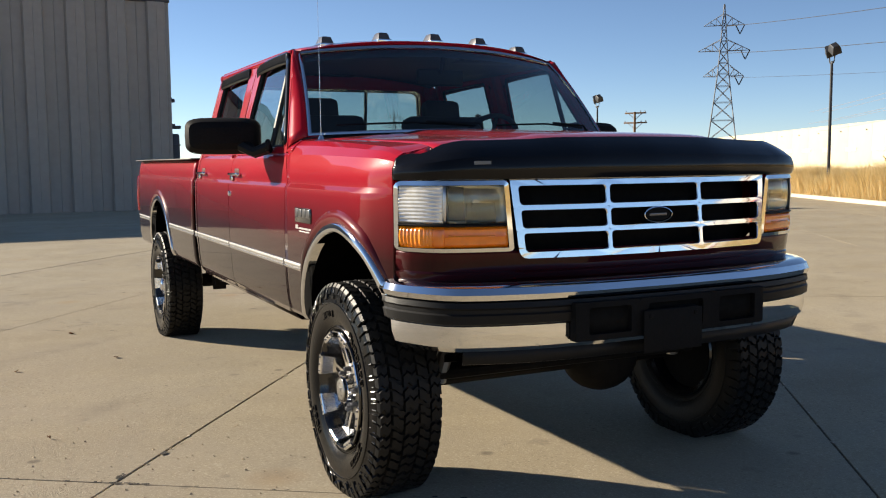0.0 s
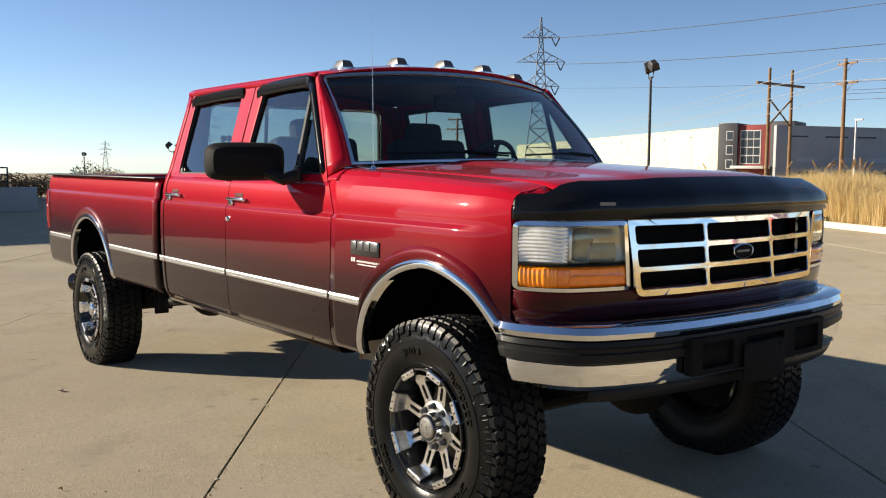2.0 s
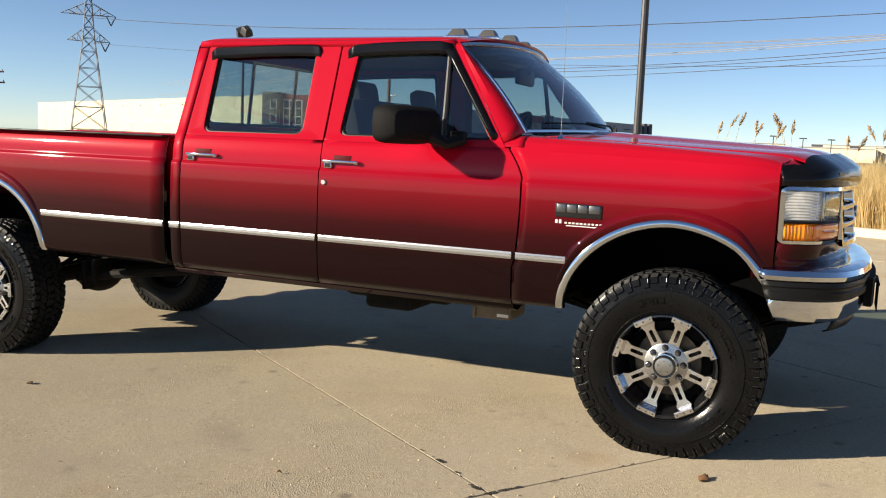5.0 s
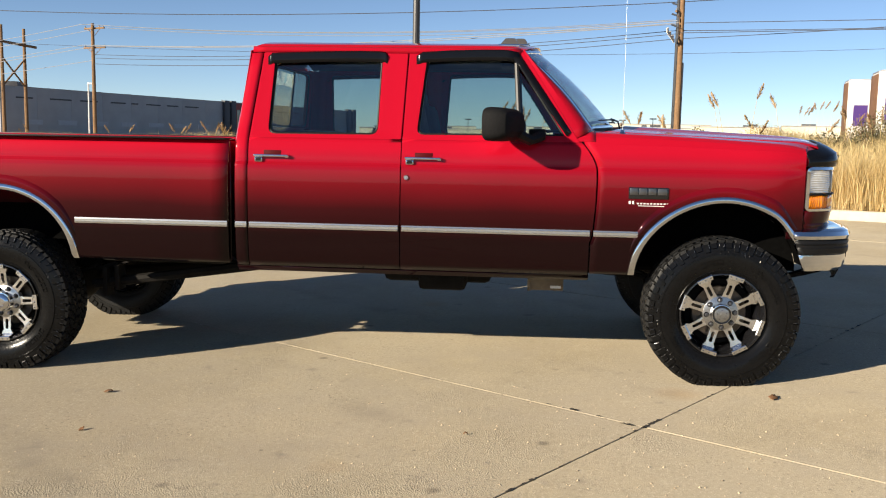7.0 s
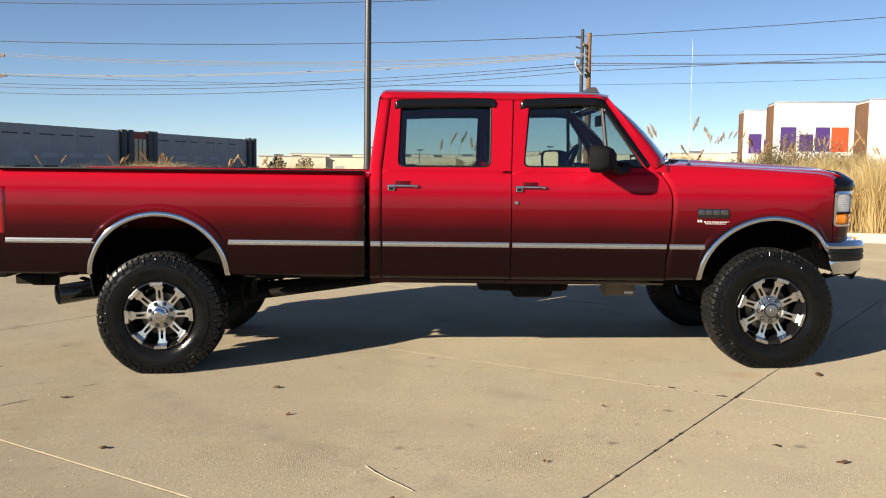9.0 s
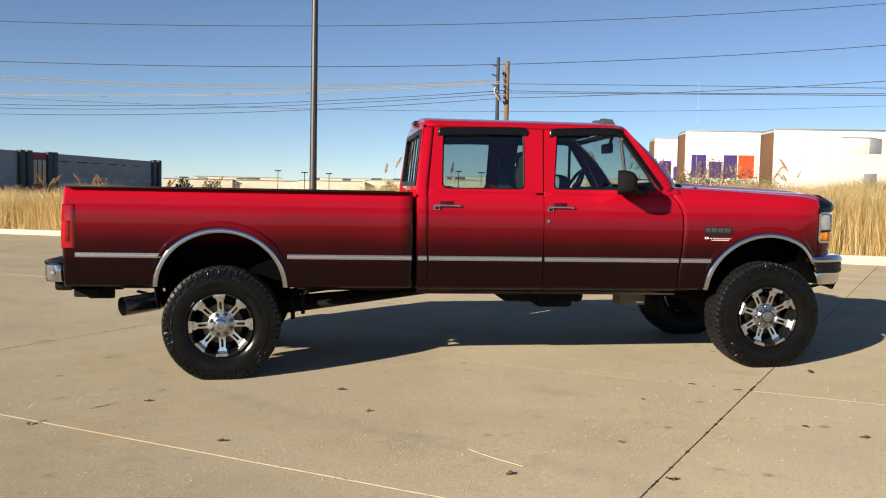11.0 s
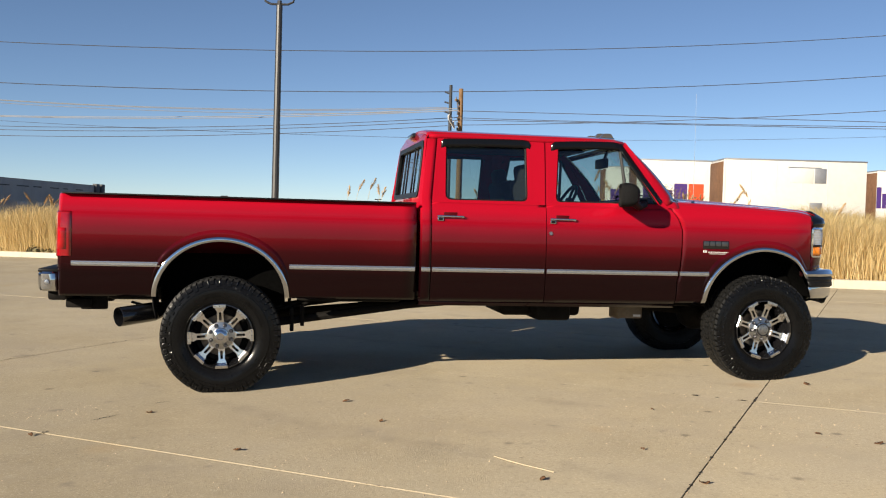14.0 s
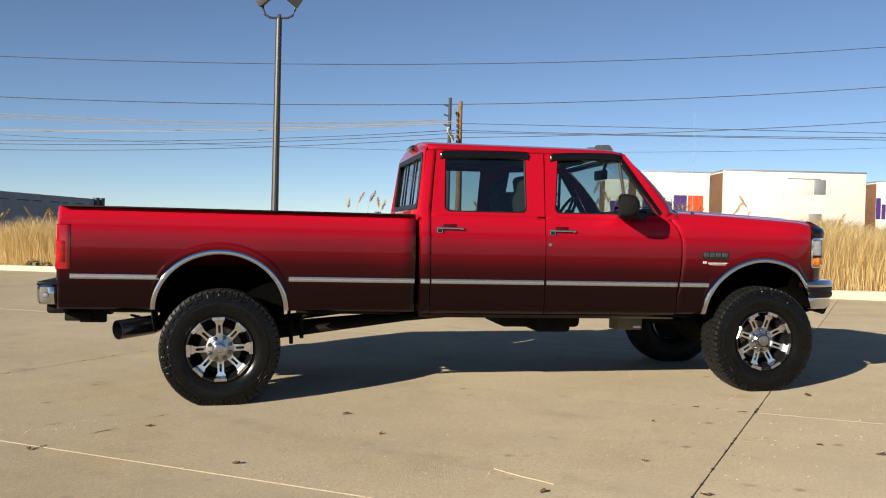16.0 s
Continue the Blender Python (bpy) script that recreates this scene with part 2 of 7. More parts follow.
MATTBLACK = mat("matt_black_moulding", (0.010, 0.010, 0.0105), 0.7, 0.0, 0.25, 90, bump=0.08, spec=0.06)
SMOKELENS = mat("smoked_lamp_lens", (0.07, 0.065, 0.06), 0.2, 0.0, 0.1, coat=0.6)
SMOKE = mat("smoked_acrylic", (0.005, 0.005, 0.006), 0.14, 0.0, 0.1, spec=0.22)
RUBBER = mat("tyre_rubber", (0.010, 0.010, 0.010), 0.46, 0.0, 0.35, 70, 6, bump=0.15, spec=0.17)
WETRUBBER = mat("dressed_sidewall", (0.005, 0.005, 0.0052), 0.19, 0.0, 0.3, 90, 7, bump=0.06, spec=0.16)
UNDER = mat("chassis_black", (0.011, 0.010, 0.009), 0.7, 0.0, 0.4, 20, 4, bump=0.3, spec=0.08)
LINER = mat("wheel_well_black", (0.010, 0.010, 0.010), 0.9, 0.0, 0.3, spec=0.03)
# even near-black, darker than LINER and without gloss
WELL = mat("deep_black_wheel_well", (0.0035, 0.0035, 0.0035), 0.95, 0.0, 0.3, spec=0.0)
TANBOX = mat("dusty_tan_metal", (0.16, 0.12, 0.075), 0.6, 0.0, 0.25, 30, 6)
SEATCLOTH = mat("grey_cloth", (0.030, 0.032, 0.036), 0.9, 0.0, 0.2, 200, 8, bump=0.2)
TRIMGREY = mat("cabin_trim", (0.012, 0.0125, 0.014), 0.6, 0.0, 0.2, 80)
RIDGE = mat("glint_rubber", (0.010, 0.010, 0.0105), 0.2, 0.0, 0.3, 90, 7, spec=1.0)
GLASS = glass("tinted_glass", (0.58, 0.66, 0.65), 0.0, 0.09)
SHIELD = glass("windshield_glass", (0.62, 0.70, 0.69))
REARGLASS = glass("privacy_glass", (0.50, 0.60, 0.60), 0.0, 0.16)
LENS = glass("clear_lens", (0.92, 0.92, 0.88), 0.05)
AMBER = mat("amber_lens", (1.0, 0.25, 0.004), 0.18, 0.0, 0.15, 30, coat=0.8)
AMBERDEEP = mat("amber_lens_deep", (0.95, 0.20, 0.004), 0.2, 0.0, 0.2, 30, coat=0.8)
REDLENSDEEP = mat("red_lens_deep", (0.42, 0.005, 0.010), 0.15, 0.0, 0.2, 30, coat=0.8)
DEEPRED = mat("shaded_red_enamel", (0.06, 0.001, 0.003), 0.6, 0.0, 0.1, spec=0.1)
BADGESTEEL = mat("badge_steel", (0.13, 0.13, 0.135), 0.3, 0.8, 0.1)
BADGEWHITE = mat("pale_badge", (0.62, 0.62, 0.60), 0.4, 0.0, 0.05)
REDLENS = mat("red_lens", (0.30, 0.003, 0.008), 0.15, 0.0, 0.2, 30, coat=0.8)
HAZE = mat("hazed_headlamp", (0.56, 0.55, 0.50), 0.28, 0.85, 0.25, 20, 6)
FLUTE = glass("fluted_lens", (0.78, 0.78, 0.72), 0.12, 0.16)
CLEARRIB = mat("ribbed_clear_lens", (0.80, 0.79, 0.74), 0.2, 0.3, 0.2, 30, coat=0.8)
VENTBAR = mat("black_vent_bar", (0.014, 0.014, 0.014), 0.5, 0.0, 0.1)
MIRROR = mat("mirror_glass", (0.9, 0.9, 0.9), 0.02, 1.0, 0.02)
CONCRETE = concrete()
SEALDARK = mat("dark_joint_chip", (0.032, 0.027, 0.021), 0.95, 0.0, 0.4, 60, 6, coords="World")
PALEGRIT = mat("pale_crumb", (0.58, 0.50, 0.38), 0.9, 0.0, 0.2, 60, 6, coords="World")
GRIT = mat("loose_grit", (0.46, 0.36, 0.24), 0.9, 0.0, 0.5, 30, 4, coords="World")
FILLER = mat("joint_sealant", (0.075, 0.064, 0.05), 0.9, 0.0, 0.4, 25, 2, coords="World")
KERBMAT = mat("kerb_concrete", (0.50, 0.45, 0.35), 0.9, 0.0, 0.15, 10, 1.0, 0.3, coords="World", obrand=0.2)
SOIL = mat("dry_soil", (0.22, 0.16, 0.085), 1.0, 0.0, 0.35, 1.5, 0.05, 0.3, coords="World")
STRAW = mat("dry_grass", (0.62, 0.46, 0.20), 0.8, 0.0, 0.3, 3.0, 0.5, second=(0.32, 0.22, 0.08), coords="World")
REED = mat("reed_plume", (0.42, 0.28, 0.14), 0.9, 0.0, 0.3, 20, 2)
BUSH = mat("dry_scrub", (0.17, 0.145, 0.07), 0.9, 0.0, 0.4, 3, 0.7, coords="World")
RUSSET = mat("russet_foliage", (0.32, 0.20, 0.10), 0.9, 0.0, 0.45, 3, 0.6, coords="World")
PALETWIG = mat("bare_twig_crown", (0.42, 0.34, 0.24), 0.9, 0.0, 0.4, 3, 0.6, coords="World")
SHEET = mat("tan_metal_siding", (0.36, 0.31, 0.26), 0.6, 0.0, 0.08, 3, 0.3)
PALEHALL = mat("pale_far_wall", (0.60, 0.55, 0.43), 0.8, 0.0, 0.1, 0.5, 0.06)
WHITEWALL = mat("cream_tilt_wall", (0.58, 0.50, 0.34), 0.8, 0.0, 0.05, 0.5, 0.06)
GREYWALL = mat("grey_tilt_wall", (0.34, 0.34, 0.34), 0.8, 0.0, 0.10, 0.5, 0.06)
DARKWALL = mat("charcoal_panel", (0.06, 0.06, 0.065), 0.7, 0.0, 0.1, 0.5, 0.1)
REDWALL = mat("brick_red_panel", (0.28, 0.06, 0.05), 0.8, 0.0, 0.1, 0.5, 0.1)
PALEGLASS = mat("pale_clerestory", (0.36, 0.37, 0.40), 0.5, 0.0, 0.1)
WINDOW = mat("office_glazing", (0.05, 0.06, 0.07), 0.1, 0.0, 0.1)
WHITEPAINT = mat("trailer_white", (0.64, 0.62, 0.58), 0.45, 0.0, 0.05, 4, 0.5)
RUST = mat("rusty_door", (0.16, 0.08, 0.04), 0.8, 0.0, 0.3, 6, 1)
PURPLE = mat("purple_vinyl", (0.06, 0.025, 0.16), 0.5, 0.0, 0.05)
ORANGE = mat("orange_red_vinyl", (0.62, 0.07, 0.02), 0.5, 0.0, 0.05)
WOOD = mat("weathered_pole", (0.20, 0.115, 0.055), 0.9, 0.0, 0.3, 8, 1, 0.3)
PYLONSTEEL = mat("weathered_lattice_steel", (0.24, 0.25, 0.265), 0.85, 0.0, 0.15, 4, spec=0.1)
GALV = mat("galvanised_steel", (0.32, 0.33, 0.35), 0.5, 0.6, 0.1, 4)
BRONZE = mat("dark_bronze_paint", (0.030, 0.030, 0.032), 0.45, 0.0, 0.1, 8)
CABLE = mat("aluminium_cable", (0.42, 0.43, 0.45), 0.4, 0.5, 0.1)
CABLEDARK = mat("dark_cable", (0.06, 0.065, 0.08), 0.7, 0.0, 0.1)
LEAF = mat("dead_leaf", (0.16, 0.075, 0.03), 0.9, 0.0, 0.4, 60, 10)
TWIG = mat("pale_twig", (0.55, 0.45, 0.30), 0.9, 0.0, 0.2, 60)


# ---------------------------------------------------------------- mesh helpers
def finish(me, sharp=28):
    me.polygons.foreach_set("use_smooth", [True] * len(me.polygons))
    me.set_sharp_from_angle(angle=radians(sharp))
    me.update()
    return me


def mesh_of(bm, name, material, sharp=28):
    me = bpy.data.meshes.new(name)
    bm.normal_update()
    bm.to_mesh(me)
    bm.free()
    me.materials.append(material)
    return finish(me, sharp)


def part(name, bm, material, parent, label="", m=None, thick=0.0, sharp=28):
    """One mesh object under a thing or a part. thick: sheet thickness, laid inwards."""
    me = bm if isinstance(bm, bpy.types.Mesh) else mesh_of(bm, name, material, sharp)
    ob = new(name, me)
    ob.parent = parent
    if m is not None:
        ob.matrix_basis = m
    if thick:
        mod = ob.modifiers.new("thickness", "SOLIDIFY")
        mod.thickness, mod.offset = thick, 0.0
    if label:
        ob["label"] = label
    return ob


def thing(name, label, category, m=None, group="", kind=""):
    ob = new(name)
    ob.empty_display_size = 0.2
    if m is not None:
        ob.matrix_world = m
    return tagged(ob, label, category, group, kind)


def solid(name, bm, material, label="", category="", m=None, group="", kind="", sharp=28):
    ob = new(name, mesh_of(bm, name, material, sharp))
    if m is not None:
        ob.matrix_world = m
    return tagged(ob, label, category, group, kind)


def add_box(bm, x0, x1, y0, y1, z0, z1, bevel=0.0, m=None):
    r = bmesh.ops.create_cube(bm, size=1.0)
    vs = r["verts"]
    for v in vs:
        v.co = Vector(((x0 + x1) / 2 + v.co.x * (x1 - x0), (y0 + y1) / 2 + v.co.y * (y1 - y0), (z0 + z1) / 2 + v.co.z * (z1 - z0)))
    if bevel:
        es = list({e for v in vs for e in v.link_edges})
        out = bmesh.ops.bevel(bm, geom=es, offset=bevel, segments=2, affect="EDGES", profile=0.5)
        vs = list({v for f in out["faces"] for v in f.verts} | {v for v in vs if v.is_valid})
    if m is not None:
        for v in vs:
            v.co = m @ v.co
    return bm


def box(*a, **k):
    return add_box(bmesh.new(), *a, **k)


def add_grid(bm, rows, close_u=False, close_v=False):
    """Quads over a net of points: rows of equal length."""
    net = [[bm.verts.new(p) for p in row] for row in rows]
    nu, nv = len(net), len(net[0])
    for i in range(nu if close_u else nu - 1):
        for j in range(nv if close_v else nv - 1):
            a, b, c, d = net[i][j], net[(i + 1) % nu][j], net[(i + 1) % nu][(j + 1) % nv], net[i][(j + 1) % nv]
            try:
                bm.faces.new((a, b, c, d))
            except ValueError:
                pass
    return net


def sheet(rows, flip=False, weld=True):
    bm = bmesh.new()
    add_grid(bm, rows)
    if weld:
        bmesh.ops.remove_doubles(bm, verts=bm.verts, dist=0.0006)
        bmesh.ops.dissolve_degenerate(bm, edges=bm.edges, dist=0.0005)
    if flip:
        bmesh.ops.reverse_faces(bm, faces=bm.faces)
    return bm


def add_tube(bm, pts, r, n=8, caps=True, radii=None):
    pts = [Vector(p) for p in pts]
    rows = []
    for i, p in enumerate(pts):
        way = (pts[min(i + 1, len(pts) - 1)] - pts[max(i - 1, 0)]).normalized()
        side = way.cross((0, 0, 1) if abs(way.z) < 0.9 else (1, 0, 0)).normalized()
        up = side.cross(way)
        rr = radii[i] if radii else r
        rows.append([p + rr * (math.cos(2 * math.pi * k / n) * side + math.sin(2 * math.pi * k / n) * up) for k in range(n)])
    net = add_grid(bm, rows, close_v=True)
    if caps:
        bm.faces.new(net[0])
        bm.faces.new(list(reversed(net[-1])))
    return bm


def tube(pts, r, n=8, radii=None):
    return add_tube(bmesh.new(), pts, r, n, True, radii)


def add_lathe(bm, prof, n=48, axis="y"):
    """prof: (radius, along) points, turned round the axis."""
    rows = []
    for k in range(n):
        a = 2 * math.pi * k / n
        c, s = math.cos(a), math.sin(a)
        rows.append([(r * c, h, r * s) if axis == "y" else (r * c, r * s, h) if axis == "z" else (h, r * c, r * s) for r, h in prof])
    add_grid(bm, rows, close_u=True)
    return bm


def lathe(prof, n=48, axis="y"):
    bm = add_lathe(bmesh.new(), prof, n, axis)
    bmesh.ops.remove_doubles(bm, verts=bm.verts, dist=1e-5)
    bmesh.ops.recalc_face_normals(bm, faces=bm.faces)
    return bm


def rounded(pts, r, n=4):
    """A closed outline with rounded corners, in two coordinates."""
    out = []
    for i, p in enumerate(pts):
        p, a, b = Vector(p), Vector(pts[i - 1]), Vector(pts[(i + 1) % len(pts)])
        rr = r[i] if isinstance(r, (list, tuple)) else r
        p0, p1 = p + (a - p).normalized() * rr, p + (b - p).normalized() * rr
        for k in range(n + 1):
            t = k / n
            out.append(p0 * (1 - t) ** 2 + p * 2 * t * (1 - t) + p1 * t * t)
    return out


def lerp(table, x):
    """Straight interpolation in a table of (x, y)."""
    if x <= table[0][0]:
        return table[0][1]
    for (x0, y0), (x1, y1) in zip(table, table[1:]):
        if x <= x1:
            return y0 + (y1 - y0) * (x - x0) / (x1 - x0)
    return table[-1][1]


# ---------------------------------------------------------------- the ground
KERBWAY, LOT = -33.5, -36.0  # the kerb and the slabs' long joints run this way, in degrees
UX, UY = Vector((math.cos(radians(KERBWAY)), math.sin(radians(KERBWAY)))), Vector((-math.sin(radians(KERBWAY)), math.cos(radians(KERBWAY))))
KERB = 13.02  # the kerb's place across the lot


def plan(u, v, way=KERBWAY):
    c, s = math.cos(radians(way)), math.sin(radians(way))
    return Vector((c * u - s * v, s * u + c * v))


def lot_z(x, y):
    """Height of the lot's plane, and of the land beyond it."""
    return 0.0192 * max(-45, min(34, x)) + 0.0017 * max(-45, min(60, y)) - 0.0125 * max(0, -50 - x)


def build_ground():
    us = [-4000, -1500, -700, -350, -200, -120, *range(-80, 81, 10), 120, 200, 350, 700, 1500, 4000]
    vs = [-4000, -1500, -700, -350, -200, -120, -80, -60, -50, -40, -30, -20, -10, 0, 8, KERB + 0.05, KERB + 0.2, 16, 20, 25, 30, 40, 50, 65, 80, 120, 200, 350, 700, 1500, 4000]
    rows = []
    for u in us:
        row = []
        for v in vs:
            p = plan(u, v)
            z = lot_z(p.x, p.y)
            inside = -62 < u < 40 and -35 < v < KERB + 0.1
            z += -0.3 if inside else 0.10 + 0.05 * noise.noise((p.x * 0.13, p.y * 0.13, 0))
            row.append((p.x, p.y, z))
        rows.append(row)
    bm = sheet(rows, weld=False)
    bmesh.ops.recalc_face_normals(bm, faces=bm.faces)
    solid("ground", bm, SOIL, "dry bare soil of the open land", "ground", kind="structure", sharp=80)


def build_lot():
    lot = thing("pavement", "pale concrete parking lot of jointed slabs", "pavement", SLOPE, kind="structure")
    base = bmesh.new()
    add_box(base, -66, 40, -39.4, 12.9, -0.2, -0.011)
    part("joint_bed", base, FILLER, lot, "sandy joint filler", pose(0, 0, 0, 0, 0, LOT))
    me = mesh_of(box(-3.0468, 3.0468, -1.5155, 1.5155, -0.18, 0.0, bevel=0.0028), "slab", CONCRETE, 5)
    for i in range(-11, 6):
        for j in range(-13, 4):
            c = plan(4.095 + 6.1 * (i + 0.5), 0.757 + 3.04 * (j + 0.5), LOT)
            ob = part("slab", me, CONCRETE, lot)
            ob.matrix_basis = pose(c.x, c.y, 0.0015 * math.sin(i * 7 + j * 3), 0, 0, LOT)


def build_grit():
    """Chipped joint edges, small stones and pale crumbs on the lot."""
    rng = random.Random(31)
    chips, crumbs = bmesh.new(), bmesh.new()

    def blot(bm, x, y, r, stretch, turn, z):
        c, s = math.cos(turn), math.sin(turn)
        n = 9
        ring_pts = []
        for k in range(n):
            a = 2 * math.pi * k / n
            q = r * rng.uniform(0.45, 1.2)
            px, py = q * math.cos(a) * stretch, q * math.sin(a)
            ring_pts.append(bm.verts.new((x + c * px - s * py, y + s * px + c * py, z)))
        bm.faces.new(ring_pts)

    cross = radians(LOT + 90)
    for i in range(-3, 2):
        for j in range(-4, 2):
            p = plan(4.095 + 6.1 * i, 0.757 + 3.04 * j, LOT)
            for _ in range(5):
                d = rng.gauss(0, 0.10)
                blot(chips, p.x + math.cos(cross) * d, p.y + math.sin(cross) * d, rng.uniform(0.005, 0.014), 2.2, cross, 0.0035)
            for _ in range(16):
                d = rng.uniform(-1.5, 1.5)
                blot(chips, p.x + math.cos(cross) * d, p.y + math.sin(cross) * d, rng.uniform(0.004, 0.010), 2.5, cross, 0.0035)
            for _ in range(26):
                d = rng.uniform(-3, 3)
                q = plan(4.095 + 6.1 * i + d, 0.757 + 3.04 * j, LOT)
                blot(crumbs, q.x, q.y + rng.gauss(0, 0.008), rng.uniform(0.003, 0.008), 2.6, radians(LOT), 0.0035)
    for x, y, r in ((3.683, -1.767, 0.018), (3.70, -1.775, 0.013), (3.66, -1.750, 0.010), (3.422, -1.535, 0.013), (3.44, -1.545, 0.014), (3.30, -1.45, 0.010), (3.55, -1.64, 0.011)):
        blot(chips, x, y, r, 1.5, radians(LOT) + 0.3, 0.0037)
    solid("joint_chips", chips, SEALDARK, "dark chipped edges along the slab joints", "chips", SLOPE, kind="stuff")
    solid("joint_crumbs", crumbs, PALEGRIT, "pale crumbs along the slab joints", "crumbs", SLOPE, kind="stuff")
    stones = bmesh.new()
    spots = [(rng.uniform(-2.5, 6.5), rng.uniform(-4.6, -0.9), rng.uniform(0.0015, 0.0045)) for _ in range(900)]
    spots += [(rng.gauss(-0.95, 0.22), rng.gauss(-1.55, 0.12), rng.uniform(0.002, 0.005)) for _ in range(90)]
    spots += [(rng.gauss(3.9, 1.2), rng.gauss(-2.3, 0.7), rng.uniform(0.002, 0.006)) for _ in range(250)]
    for x, y, r in spots:
        top = stones.verts.new((x, y, r * 1.3))
        rim = [stones.verts.new((x + r * rng.uniform(0.8, 1.5) * math.cos(k * 1.257), y + r * rng.uniform(0.8, 1.5) * math.sin(k * 1.257), 0.0005)) for k in range(5)]
        for k in range(5):
            stones.faces.new((top, rim[k], rim[(k + 1) % 5]))
    solid("loose_grit", stones, GRIT, "loose sandy grit scattered on the concrete", "grit", SLOPE, kind="stuff")


def build_kerb():
    kerb = thing("kerb", "pale concrete kerb between lot and grass", "kerb", SLOPE, kind="structure")
    bm = bmesh.new()
    prof = [(0, -0.15), (0, 0.10), (0.015, 0.135), (0.04, 0.15), (0.15, 0.15), (0.165, 0.14), (0.165, -0.15)]
    add_grid(bm, [[(x, y, z) for y, z in prof] for x in (-1.518, -1.512, 1.512, 1.518)])
    bmesh.ops.recalc_face_normals(bm, faces=bm.faces)
    me = mesh_of(bm, "kerb_stone", KERBMAT)
    for i in range(-22, 16):
        c = plan(i * 3.04, KERB + 0.004)
        part("kerb_stone", me, KERBMAT, kerb, m=pose(c.x, c.y, 0, 0, 0, KERBWAY))


# ---------------------------------------------------------------- dry grass
def blades(name, count, u0, u1, v0, v1, h0, h1, w, material, label, category, lean=0.35, seed=1, bend=0.5, near_bias=1.0):
    rng = np.random.default_rng(seed)
    u = rng.uniform(u0, u1, count)
    v = v0 + (v1 - v0) * rng.uniform(0, 1, count) ** near_bias
    # tufts: pull the stems together
    cell = 0.45
    cu, cv = np.round(u / cell) * cell, np.round(v / cell) * cell
    jit = np.sin(cu * 12.9 + cv * 78.2) * 0.15
    k = rng.uniform(0.1, 0.9, count)
    u, v = cu + jit + (u - cu) * (0.35 + k), cv + jit + (v - cv) * (0.35 + k)
    v = np.maximum(v, v0)
    x, y = UX.x * u + UY.x * v, UX.y * u + UY.y * v
    z = 0.0192 * np.clip(x, -45, 34) + 0.0017 * np.clip(y, -45, 60) + 0.08
    tall = 0.78 + 0.22 * np.sin(u * 0.9 + 1.3) * np.sin(v * 0.7 + u * 0.31)
    h = rng.uniform(h0, h1, count) * tall
    a = rng.uniform(0, 2 * np.pi, count)
    l = rng.uniform(0.02, lean, count) * h
    ex, ey = np.cos(a), np.sin(a)
    f = rng.uniform(0, 2 * np.pi, count)
    sx, sy = np.cos(f) * w, np.sin(f) * w
    verts = np.zeros((count, 7, 3))
    for lev, (hh, ll, ww) in enumerate(((0.0, 0.0, 1.0), (0.5, 0.25, 0.85), (0.85, 0.7, 0.5))):
        for side, sgn in ((0, -1), (1, 1)):
            i = lev * 2 + side
            verts[:, i, 0] = x + ex * l * ll + sgn * sx * ww
            verts[:, i, 1] = y + ey * l * ll + sgn * sy * ww
            verts[:, i, 2] = z + h * hh
    verts[:, 6, 0], verts[:, 6, 1], verts[:, 6, 2] = x + ex * l * (1 + bend), y + ey * l * (1 + bend), z + h * 0.98
    base = np.arange(count)[:, None] * 7
    quads = np.concatenate([base + np.array([[0, 1, 3, 2]]), base + np.array([[2, 3, 5, 4]])])
    tris = base + np.array([[4, 5, 6]])
    me = bpy.data.meshes.new(name)
    nq, ntr = len(quads), len(tris)
    me.vertices.add(count * 7)
    me.vertices.foreach_set("co", verts.reshape(-1))
    loops = np.concatenate([quads.reshape(-1), tris.reshape(-1)])
    me.loops.add(len(loops))
    me.loops.foreach_set("vertex_index", loops.astype(np.int32))
    me.polygons.add(nq + ntr)
    starts = np.concatenate([np.arange(nq) * 4, nq * 4 + np.arange(ntr) * 3])
    me.polygons.foreach_set("loop_start", starts.astype(np.int32))
    me.update(calc_edges=True)
    me.materials.append(material)
    return tagged(new(name, me), label, category, kind="stuff")


